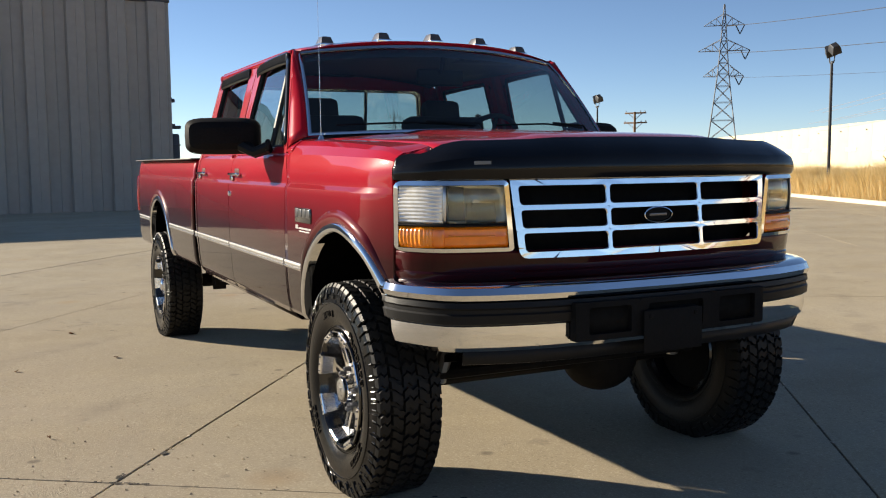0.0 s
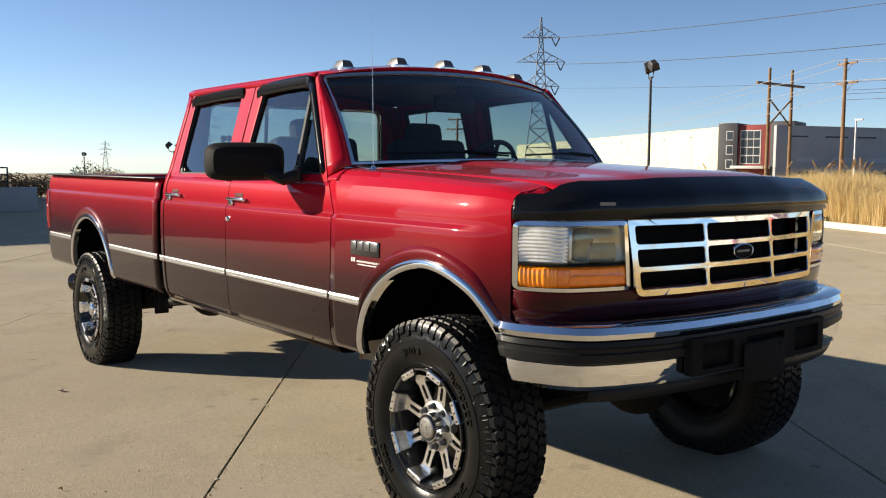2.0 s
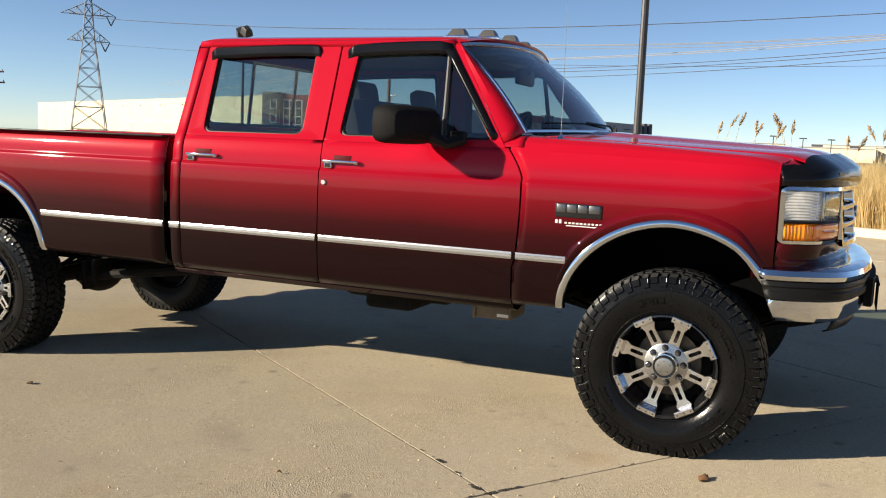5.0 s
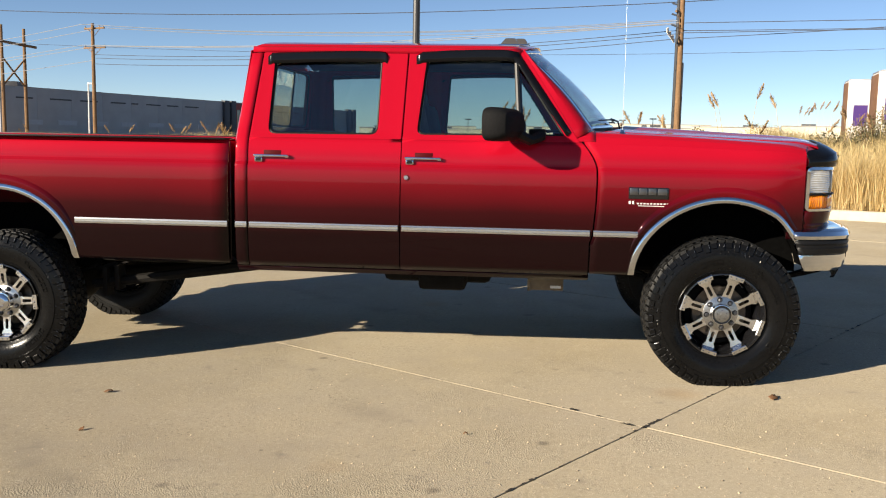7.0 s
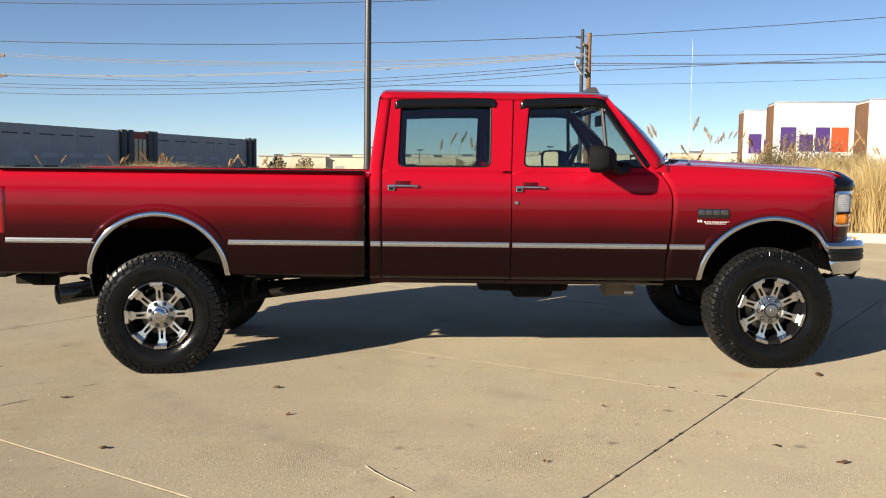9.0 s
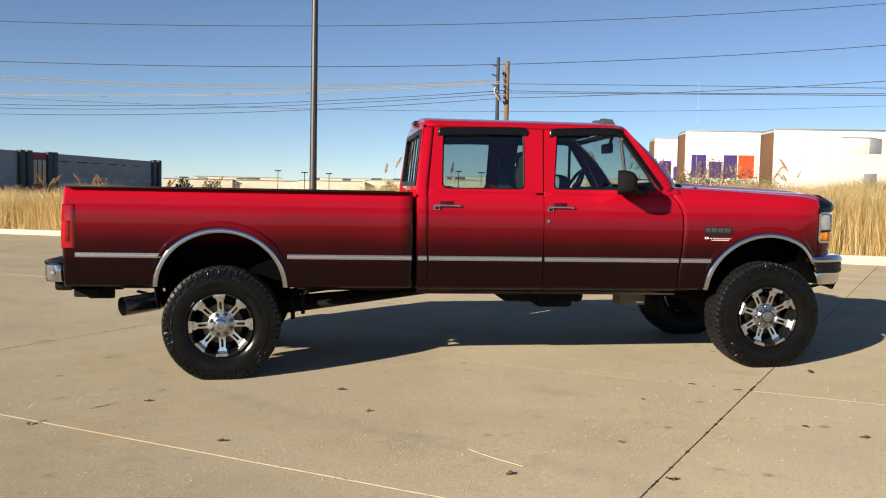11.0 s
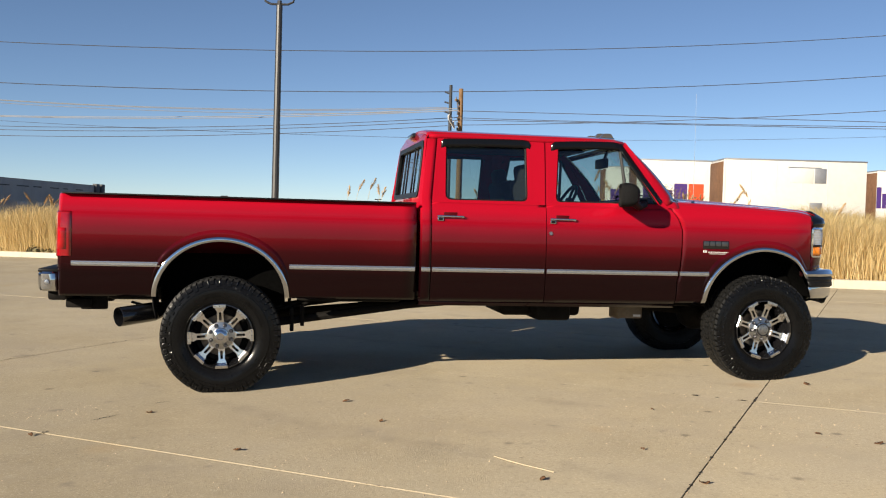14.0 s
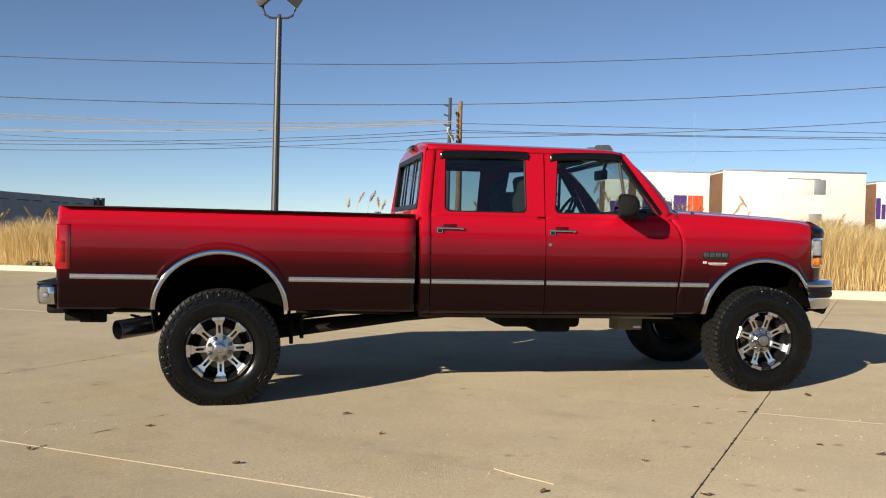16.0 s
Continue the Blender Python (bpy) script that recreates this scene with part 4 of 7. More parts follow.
    for az0, az1, d, el in ((100, 96.1, 300, 0.42), (96, 92.1, 302, 0.42), (92, 88.1, 300, 0.48), (88, 84.1, 303, 0.56), (84, 80.1, 300, 0.70), (80, 75.1, 302, 0.82), (75, 70.1, 290, 0.92), (70, 60, 300, 0.9), (98.2, 93, 420, 0.60), (91.2, 86, 430, 0.66), (85.5, 79, 430, 0.92), (172, 166.2, 150, -0.05)):
        p0 = Vector((1 + d * math.cos(radians(az0)), -7.5 + d * math.sin(radians(az0)), 0))
        p1 = Vector((1 + d * math.cos(radians(az1)), -7.5 + d * math.sin(radians(az1)), 0))
        top = 1.5 + d * math.tan(radians(el))
        low = -1.5 if el > 0 else -3.4
        ang = math.degrees(math.atan2(p1.y - p0.y, p1.x - p0.x))
        hall = thing("distant_hall", "low pale industrial hall far off on the plain", "building", Matrix.Translation((p0.x, p0.y, low)) @ pose(0, 0, 0, 0, 0, ang), group="skyline halls")
        L = (p1 - p0).length
        part("wall", box(0, L, 0, 25, 0, top - low), PALEHALL if el > 0 else GREYWALL, hall)
        part("roof", box(-0.3, L + 0.3, -0.3, 25.3, top - low, top - low + 0.25), GREYWALL, hall)
        if el < 0:
            part("roof_unit", box(L * 0.62, L * 0.72, 2, 6, top - low + 0.2, top - low + 0.9), DARKWALL, hall, "dark rooftop unit")
        if d < 400 and el > 0:
            for _ in range(2):
                q = rng.uniform(0.05, 0.8) * L
                part("roof_unit", box(q, q + rng.uniform(1.5, 4.0), 2, 6, top + 1.7, top + 1.75 + rng.uniform(0.3, 0.8)), DARKWALL, hall, "dark rooftop unit")
        n = int(L / 9)
        for i in range(n):
            part("door", box(i * 9 + 3, i * 9 + 6, -0.06, 0.02, 0, min(2.4, top + 0.6)), GREYWALL, hall)

    for az, el in ((93.3, 1.05), (91.7, 0.98), (90.2, 0.95), (84.0, 1.15), (82.2, 1.25), (80.8, 1.2)):
        d = 260
        px, py = 1 + d * math.cos(radians(az)), -7.5 + d * math.sin(radians(az))
        z1 = 1.5 + d * math.tan(radians(el))
        lamp = thing("distant_lamp", "far dark parking lot lamp on the skyline", "street lamp", Matrix.Translation((px, py, -1.5)), group="far lamps")
        part("post", tube([(0, 0, 0), (0, 0, z1 + 1.5)], 0.11, 5), BRONZE, lamp)
        part("head", box(-0.9, 0.9, -0.3, 0.3, z1 + 1.3, z1 + 1.6), BRONZE, lamp)
    for k, (az, h) in enumerate(((98.9, 4.2), (97.2, 4.0), (86.5, 3.2), (79.5, 4.2))):
        d = 240
        scrub("far_bush", 1 + d * math.cos(radians(az)), -7.5 + d * math.sin(radians(az)), 2.2, h, 70 + k, 260, "far dry olive bush before the halls", 6.0)


def trailer(x, y, turn, L, top, decor):
    base = lot_z(x, y) + 0.08
    t = thing("box_trailer", "white box trailer with purple and orange blocks" if decor else "plain white box trailer with brown open doors", "trailer", Matrix.Translation((x, y, base)) @ pose(0, 0, 0, 0, 0, turn), group="parked trailers")
    h = top - base
    part("body", box(0, L, 0, 2.5, 1.15, h, bevel=0.03), WHITEPAINT, t)
    part("top_rail", box(-0.01, L + 0.01, -0.02, 2.52, h - 0.02, h + 0.05, bevel=0.01), GALV, t)
    part("bottom_rail", box(0, L, -0.02, 2.52, 1.05, 1.2, bevel=0.01), GALV, t)
    for i in range(1, int(L / 1.2)):
        part("side_post", box(i * 1.2, i * 1.2 + 0.03, -0.008, 0.01, 1.2, h - 0.03), WHITEPAINT, t)
    part("rear_door", box(-0.06, 0.0, 0.05, 2.45, 1.2, h - 0.1, bevel=0.01), RUST, t, "brown rear doors")
    part("hinge_frame", box(-0.08, 0.02, -0.01, 0.12, 1.15, h, bevel=0.01), WHITEPAINT, t)
    if decor:
        spans = [(0.55, 1.3, PURPLE, 1.9, 3.1), (1.45, 2.1, PURPLE, 1.9, 2.75), (2.2, 2.88, PURPLE, 1.9, 3.1), (2.95, 3.75, ORANGE, 1.9, 3.1)]
        for a, b, m, z0, z1 in spans:
            s = decor
            part("decal_block", box(a * s - 0.3, b * s - 0.3, -0.012, 0.001, z0, z1), m, t, "plain coloured block")
    if not decor:
        sd = part("side_door", box(3.05, 4.15, -0.014, 0.002, h - 1.05, h - 0.35, bevel=0.006), WHITEPAINT, t, "closed white side door")
        part("hinge_rail", box(2.95, 4.5, -0.02, 0.002, h - 0.34, h - 0.30), GALV, sd)
        part("vent_panel", box(4.2, 4.75, -0.012, 0.002, h - 1.05, h - 0.35, bevel=0.006), GALV, t)
        part("placard", box(4.0, 4.6, -0.012, 0.002, 1.35, 2.1, bevel=0.006), GALV, t, "worn grey panel")
    for sx in (L - 1.2, L - 2.3):
        for yy in (0.1, 2.05):
            part("wheel", lathe([(0, 0), (0.5, 0), (0.52, 0.04), (0.52, 0.26), (0.5, 0.3), (0, 0.3)], 20), RUBBER, t, m=Matrix.Translation((sx, yy, 0.52)))
    part("landing_leg", box(1.6, 1.75, 0.3, 0.45, 0, 1.1), GALV, t)
    part("landing_leg", box(1.6, 1.75, 2.05, 2.2, 0, 1.1), GALV, t)


def scrub(name, x, y, w, h, seed, n=900, label="dry olive scrub bush", leaf_scale=1.0, foliage=None):
    """A ragged bush: stems and many small leaves."""
    rng = random.Random(seed)
    base = Vector((x, y, lot_z(x, y) + 0.05))
    bush = thing(name, label, "bush", Matrix.Translation(base))
    st, lv = bmesh.new(), bmesh.new()
    for _ in range(14):
        a, r = rng.uniform(0, 6.28), rng.uniform(0.3, 1) * w
        add_tube(st, [(0, 0, 0), (math.cos(a) * r * 0.4, math.sin(a) * r * 0.4, h * 0.5), (math.cos(a) * r, math.sin(a) * r, h * rng.uniform(0.6, 1))], 0.02, 4, radii=[0.03, 0.02, 0.006])
    for _ in range(n):
        a, r = rng.uniform(0, 6.28), w * math.sqrt(rng.random())
        z = h * rng.uniform(0.15, 1.0) * (1 - 0.5 * (r / w) ** 2)
        c = Vector((math.cos(a) * r, math.sin(a) * r, z))
        d = Vector((rng.gauss(0, 1), rng.gauss(0, 1), rng.gauss(0, 1))).normalized()
        s = d.orthogonal().normalized() * rng.uniform(0.02, 0.05) * leaf_scale
        e = d * rng.uniform(0.06, 0.16) * leaf_scale
        lv.faces.new([lv.verts.new(q) for q in (c - s * 0.3, c + e * 0.5 - s, c + e, c + e * 0.5 + s)])
    part("stems", st, WOOD, bush)
    part("leaves", lv, foliage or BUSH, bush)


build_ground()
GRASS = grass_material()
blades("tall_grass", 220000, -48, 30, KERB + 0.3, KERB + 4.0, 0.80, 1.65, 0.0046, GRASS, "tall dry straw-coloured grass along the kerb", "grass", lean=0.5, seed=2, near_bias=1.5)
blades("field_grass", 80000, -60, 45, KERB + 4.0, KERB + 26, 0.8, 1.45, 0.012, GRASS, "field of tall dry straw-coloured grass", "grass", seed=5, near_bias=1.3)
blades("short_grass", 9000, -48, 34, KERB + 0.2, KERB + 0.9, 0.15, 0.6, 0.006, GRASS, "short dry grass at the kerb", "grass", lean=0.7, seed=9)
build_reeds()
build_metal_shed()
flood_light(0.31, 16.74, 6.76, lot_z(0, 16) + 0.08, 0.10, turn=-10)
flood_light(-20.8, 30.35, 5.38, lot_z(-21, 30) + 0.08, 0.075, turn=-35)
flood_light(-43.1, 34.2, 4.8, -0.8, 0.07, turn=-20)
flood_light(-65.8, 30.1, 2.9, -1.05, 0.07, turn=10)
flood_light(-67.5, 26.2, 2.3, -1.05, 0.07, turn=50)
flood_light(-54.2, 31.3, 4.0, -0.9, 0.07, turn=-40)
pylon(-60.4, 61.1, -1.1, 15.9, 1.85, -43)
pylon(-268, 116, lot_z(-268, 116), 17.6, 3.0, -30)
pylon(-374, 118, lot_z(-374, 118), 10, 2.0, -30)
wood_pole(-34.8, 72.2, 10.55, -0.8, [(10.15, 1.2), (8.5, 1.3)], -22, 0.19)
wood_pole(-65.9, 55.0, 6.0, -1.1, [(5.9, 1.1), (4.95, 1.2)], 30)
wood_pole(-100, 71, 5.3, -1.5, [(4.9, 1.2)], 30)
h_frame()
build_cluster()
build_lines()
build_halls()
trailer(21.2, 32.85, -11, 6.65, 4.6, 0)
trailer(19.2, 38.6, -11, 8.5, 4.83, 1.0)
trailer(21.4, 49.4, -11, 8.5, 5.1, 1.0)
trailer(34.0, 39.5, -11, 8.5, 4.83, 0.35)
for i, (x, y, w, h, k) in enumerate(((16.9, 29.4, 1.9, 2.7, 5200), (15.6, 29.0, 1.3, 2.2, 2600), (18.8, 29.4, 1.2, 2.0, 2400), (13.5, 27.5, 0.9, 1.6, 1200))):
    scrub("scrub_bush", x, y, w, h, 20 + i, k, "tall olive scrub bush in the dry field", 0.85)
REEDBED = mat("reed_bed_blades", (0.52, 0.39, 0.18), 0.8, 0.0, 0.35, 3.0, 0.6, second=(0.20, 0.16, 0.07), coords="World")
blades("reed_bed", 16000, -7.0, 9.0, KERB + 16, KERB + 22, 1.35, 2.0, 0.011, REEDBED, "dense tan and olive reed bed beyond the grass", "reeds", lean=0.5, seed=17)
blades("low_reed_bed", 12000, 9.0, 24, KERB + 9, KERB + 18, 1.2, 1.6, 0.010, REEDBED, "lower tan reeds beyond the grass", "reeds", lean=0.45, seed=18)
for i, (x, y, w, h) in enumerate(((-55.5, 9.6, 1.3, 1.5), (-57.0, 11.4, 1.5, 1.7), (-58.5, 13.4, 1.5, 1.5), (-56.0, 14.6, 1.2, 1.2), (-60.0, 16.2, 1.4, 1.4), (-64.0, 18.2, 1.7, 2.5), (-66.0, 20.6, 1.5, 2.0))):
    scrub("autumn_shrub", x, y, w, h, 120 + i, 1500, "ragged russet shrub beyond the lot's edge", 1.3, RUSSET if i < 5 else PALETWIG)
flood_light(-137, 39.5, 2.0, lot_z(-137, 39.5), 0.10, turn=0)
build_dock()
for u, wd, h, sd in ((-16.5, 0.30, 0.30, 51), (-16.0, 0.22, 0.22, 52), (-9.5, 0.2, 0.18, 53)):
    p = plan(u, KERB + 0.42)
    scrub("kerb_weed", p.x, p.y, wd, h, sd, 320, "low green-brown weed tuft at the kerb")


# ---------------------------------------------------------------- the pickup truck
RAKE = pose(-0.012, 0, 0, 0, 1.0, 0) @ Matrix.Diagonal((1.0, 0.975, 0.985, 1.0))  # the body sits nose-down on its springs
truck = thing("pickup_truck", "lifted red and brown crew cab pickup with chrome trim", "pickup truck", SLOPE)
SIDE = [(0.66, 0.925), (0.685, 0.955), (0.72, 0.975), (0.76, 0.984)]
SIDE += [(0.80 + 0.02 * k, 1.0 - 0.012 * ((0.80 + 0.02 * k - 1.10) / 0.30) ** 2) for k in range(24)] + [(1.288, 0.9955), (1.294, 0.9935), (1.311, 0.981), (1.317, 0.9795)]
SIDE += [(1.33 + 0.01 * k, 0.9795 - 0.045 * ((0.012 + 0.01 * k) / 0.175) ** 2.2) for k in range(17)] + [(1.96, 0.80)]
SIDE_Z = [0.69, 0.72, 0.76, 0.80, 0.84, 0.88, 0.92, 0.96, 1.0, 1.04, 1.08, 1.12, 1.16, 1.20, 1.24, 1.265, 1.288, 1.294, 1.311, 1.317, 1.335, 1.352, 1.37, 1.39, 1.41, 1.43, 1.445]


def body(name, bm, material=None, label="", thick=0.0, parent=None, sharp=28):
    """A part that follows the body's rake."""
    if parent is None:
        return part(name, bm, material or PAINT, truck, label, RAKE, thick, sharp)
    return part(name, bm, material or PAINT, parent, label, None, thick, sharp)


def spread(a, b, n):
    return [a + (b - a) * i / (n - 1) for i in range(n)]


def arch_z(x, cx, cz, a, b, p):
    t = abs(x - cx) / a
    return cz + b * max(0.0, 1 - t ** p) ** (1 / p) if t < 1 else -9


FRONT_ARCH = (4.275, 0.70, 0.497, 0.437, 1.9)
REAR_ARCH = (0.0, 0.69, 0.464, 0.430, 2.0)


def arch_columns(cx, a):
    return [cx + a * math.sin(math.radians(d)) for d in (-90, -89, -87, -84, -80, -75, -70, -64, -58, -50, -42, -34, -25, -16, -8, 0, 8, 16, 25, 34, 42, 50, 58, 64, 70, 75, 80, 84, 87, 89, 90)]


def side_panel(s, xs, zs, arch=None, edge=None):
    """A stretch of body side. s: -1 the right side, 1 the left."""
    rows = []
    for x in xs:
        lo = arch_z(x, *arch) if arch else -9
        row = []
        for z in zs:
            zz = max(z, lo)
            y = lerp(SIDE, zz)
            if edge:
                x2, y = edge(x, y, zz)
            else:
                x2 = x
            row.append((x2, s * y, zz))
        rows.append(row)
    return rows


def taper(x, y):
    """The fender narrows towards the headlamp."""
    if x <= 4.35:
        return y
    return y + (0.932 - y) * min(1.0, (x - 4.35) / 0.385) ** 2.2


def arch_swell(s, arch, d0, d1, front=False):
    """The pressed lip of the panel round the wheel opening."""
    rows = []
    cx, cz, a, b, p = arch
    for k in range(41):
        u = k / 40
        d = math.radians(d0 + (d1 - d0) * u)
        x = cx + a * math.sin(d)
        z = max(arch_z(x, *arch), 0.70)
        nx, nz = math.sin(d), max(0.0, math.cos(d))
        f = min(1.0, 6 * u, 6 * (1 - u))
        row = []
        for o, q in ((0.028, 0.006), (0.038, 0.012), (0.052, 0.0155), (0.062, 0.0145), (0.072, 0.009), (0.080, 0.0035), (0.084, 0.0), (0.087, -0.004)):
            o = 0.03 + (o - 0.03) * (0.45 + 0.55 * f)
            y = lerp(SIDE, z + nz * o)
            if front:
                y = taper(x + nx * o, y)
            row.append((x + nx * o, s * (y + q * (0.3 + 0.7 * f)), z + nz * o))
        rows.append(row)
    bm = sheet(rows, s > 0, weld=False)
    bmesh.ops.recalc_face_normals(bm, faces=bm.faces)
    return bm


def build_bed(s):
    xs = sorted(set([-1.132, -1.129, -1.122, -1.112, -1.102] + spread(-1.08, -0.49, 8) + arch_columns(0.0, 0.464) + spread(0.49, 1.425, 10)))
    zs = SIDE_Z + [1.455]

    def edge(x, y, z):
        if x < -1.102:
            y -= 0.04 * ((-1.102 - x) / 0.03) ** 2
        return x, y

    rows = side_panel(s, xs, [max(z, 0.70) for z in zs], REAR_ARCH, edge)
    # roll the top edge inwards and down into the box
    for x, row in zip(xs, rows):
        y = abs(row[-1][1])
        for dy, z in ((0.012, 1.462), (0.03, 1.466), (0.10, 1.466), (0.115, 1.455), (0.118, 1.40), (0.118, 1.02)):
            row.append((x, s * (y - dy), z))
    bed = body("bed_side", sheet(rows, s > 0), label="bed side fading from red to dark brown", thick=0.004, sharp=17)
    part("rail_cap", box(-1.10, 1.42, s * 0.955 - 0.055, s * 0.955 + 0.055 - 0.012 * s, 1.462, 1.476, bevel=0.006), PLASTIC, bed, "black bed rail cap")
    lamp = bmesh.new()
    pts = [(-1.035, -0.004), (-1.067, 0.0), (-1.105, 0.0), (-1.122, -0.010), (-1.133, -0.028), (-1.137, -0.06), (-1.138, -0.14)]
    rr = [[(x, s * (lerp(SIDE, z) + y + 0.004 * k), z) for x, y in pts] for z, k in ((0.985, -1), (0.992, 1), (1.10, 1), (1.20, 1), (1.26, 1), (1.298, 1), (1.305, -1))]
    add_grid(lamp, rr)
    part("tail_lamp", lamp, REDLENS, bed, "red tail lamp lens", thick=0.012)
    rev = bmesh.new()
    add_grid(rev, [[(x, s * (lerp(SIDE, z) + y + 0.008), z) for x, y in pts[1:]] for z in (1.035, 1.10, 1.16, 1.19)])
    part("reversing_lens", rev, REDLENSDEEP, bed, thick=0.006)
    part("side_moulding", moulding(s, -1.035, -0.428), MOULD, bed, "ribbed bright side moulding")
    part("side_moulding", moulding(s, 0.488, 1.42), MOULD, bed, "ribbed bright side moulding")
    part("arch_trim", arch_trim(s, REAR_ARCH, -90, 90), CHROME, bed, "polished wheel arch trim")
    part("arch_swell", arch_swell(s, REAR_ARCH, -72, 72), PAINT, bed)
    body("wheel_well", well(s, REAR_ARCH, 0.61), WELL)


def moulding(s, x0, x1, z=0.937):
    bm = bmesh.new()
    prof = [(-0.019, 0.0), (-0.017, 0.008), (-0.008, 0.011), (-0.006, 0.008), (0.006, 0.008), (0.008, 0.011), (0.017, 0.008), (0.019, 0.0)]
    net = add_grid(bm, [[(x, s * (lerp(SIDE, z) + d), z + h) for h, d in prof] for x in (x0, x0 + 0.004, x1 - 0.004, x1)])
    bm.faces.new(net[0])
    bm.faces.new(list(reversed(net[-1])))
    bmesh.ops.recalc_face_normals(bm, faces=bm.faces)
    return bm


def arch_trim(s, arch, d0, d1, front=False):
    cx, cz, a, b, p = arch
    rows = []
    for k in range(49):
        d = math.radians(d0 + (d1 - d0) * k / 48)
        x = cx + a * math.sin(d)
        z = max(arch_z(x, *arch), 0.70)
        nx, nz = math.sin(d), max(0.0, math.cos(d))
        y = lerp(SIDE, min(z, 1.25))
        side_y = (lambda u, v: taper(u, lerp(SIDE, min(v, 1.25)))) if front else (lambda u, v: lerp(SIDE, min(v, 1.25)))
        rows.append([(x + nx * o, s * (side_y(x + nx * o, z + nz * o) + q), z + nz * o) for o, q in ((-0.010, -0.03), (-0.010, 0.006), (-0.006, 0.012), (0.002, 0.0150), (0.017, 0.0145), (0.026, 0.010), (0.030, 0.004), (0.031, -0.002))])
    bm = sheet(rows, s > 0, weld=False)
    bmesh.ops.recalc_face_normals(bm, faces=bm.faces)
    return bm


def well(s, arch, inner):
    cx, cz, a, b, p = arch
    rows = []
    for k in range(31):
        d = math.radians(-90 + 6 * k)
        x = cx + (a - 0.004) * math.sin(d)
        z = max(arch_z(x, *arch) + 0.006, 0.60)
        rows.append([(x, s * y, z) for y in (0.985 if x < 4.55 else 0.90, 0.80, 0.62, inner)])
    bm = sheet(rows, weld=False)
    f = [(x, s * inner, z) for x, z in [(cx + a * math.sin(math.radians(-90 + 6 * k)), max(arch_z(cx + a * math.sin(math.radians(-90 + 6 * k)), *arch), 0.60)) for k in range(31)]]
    bm.faces.new([bm.verts.new(q) for q in f])
    bmesh.ops.recalc_face_normals(bm, faces=bm.faces)
    return bm


def green_y(z):
    return lerp(SIDE, z)


def door_frame(bm, s, outer, inner):
    """Window frame of a door: outline, window outline, then a reveal inwards."""
    o = [(x, s * green_y(z), z) for x, z in outer]
    i = [(x, s * green_y(z), z) for x, z in inner]
    r = [(x, s * (green_y(z) - 0.025), z) for x, z in inner]
    rings = [o]
    for f in (0.03, 0.25, 0.5, 0.75, 0.97):
        rings.append([(xo + (xi - xo) * f, s * green_y(zo + (zi - zo) * f), zo + (zi - zo) * f) for (xo, zo), (xi, zi) in zip(outer, inner)])
    add_grid(bm, rings + [i, r], close_v=True)


def pane(s, inner, inset=0.02):
    bm = bmesh.new()
    bm.faces.new([bm.verts.new((x, s * (green_y(z) - inset), z)) for x, z in inner])
    bmesh.ops.triangulate(bm, faces=bm.faces)
    return bm


def even(pts, n):
    """Points spaced evenly along a closed outline."""
    pts = [Vector(p) for p in pts]
    seg = [(pts[(i + 1) % len(pts)] - p).length for i, p in enumerate(pts)]
    tot, out = sum(seg), []
    for k in range(n):
        d = tot * k / n
        for i, L in enumerate(seg):
            if d <= L:
                out.append(pts[i].lerp(pts[(i + 1) % len(pts)], d / max(L, 1e-9)))
                break
            d -= L
    return out


def cast(outline, c, d):
    """Where the ray from c along d meets an outline."""
    best = None
    for i in range(len(outline)):
        a, b = Vector(outline[i - 1]), Vector(outline[i])
        e = b - a
        den = d.x * e.y - d.y * e.x
        if abs(den) < 1e-9:
            continue
        t = ((a.x - c.x) * e.y - (a.y - c.y) * e.x) / den
        u = ((a.x - c.x) * d.y - (a.y - c.y) * d.x) / den
        if t > 0 and -1e-6 <= u <= 1 + 1e-6 and (best is None or t < best):
            best = t
    return c + d * best


def radial(outer, inner):
    """Both outlines with points opposite one another, corners kept."""
    c = sum((Vector(p) for p in inner), Vector((0, 0))) / len(inner)
    pairs = [(cast(outer, c, Vector(p) - c), Vector(p)) for p in inner]
    pairs += [(Vector(p), cast(inner, c, Vector(p) - c)) for p in outer]
    pairs.sort(key=lambda q: math.atan2(q[0].y - c.y, q[0].x - c.x))
    return [p for p, _ in pairs], [p for _, p in pairs]


def handle(s, x, z, door):
    y = lerp(SIDE, z)
    # a flat plate; the hollow's shade is painted as dark red
    part("handle_recess", box(x + 0.045, x + 0.15, min(s * (y - 0.012), s * (y + 0.0015)), max(s * (y - 0.012), s * (y + 0.0015)), z - 0.012, z + 0.034, bevel=0.004), DEEPRED, door, "dark red plate with the handle recess's shade in its colour")
    bm = bmesh.new()
    add_box(bm, x - 0.006, x + 0.042, min(s * y, s * (y + 0.018)), max(s * y, s * (y + 0.018)), z - 0.036, z - 0.004, bevel=0.006)
    add_box(bm, x - 0.010, x + 0.198, min(s * (y + 0.014), s * (y + 0.030)), max(s * (y + 0.014), s * (y + 0.030)), z - 0.006, z + 0.010, bevel=0.006)
    add_box(bm, x + 0.176, x + 0.200, min(s * y, s * (y + 0.026)), max(s * y, s * (y + 0.026)), z - 0.010, z + 0.008, bevel=0.005)
    part("handle", bm, CHROME, door, "chrome pull handle")
    part("handle_insert", box(x + 0.002, x + 0.034, min(s * (y + 0.017), s * (y + 0.0195)), max(s * (y + 0.017), s * (y + 0.0195)), z - 0.030, z - 0.010), PLASTIC, door)


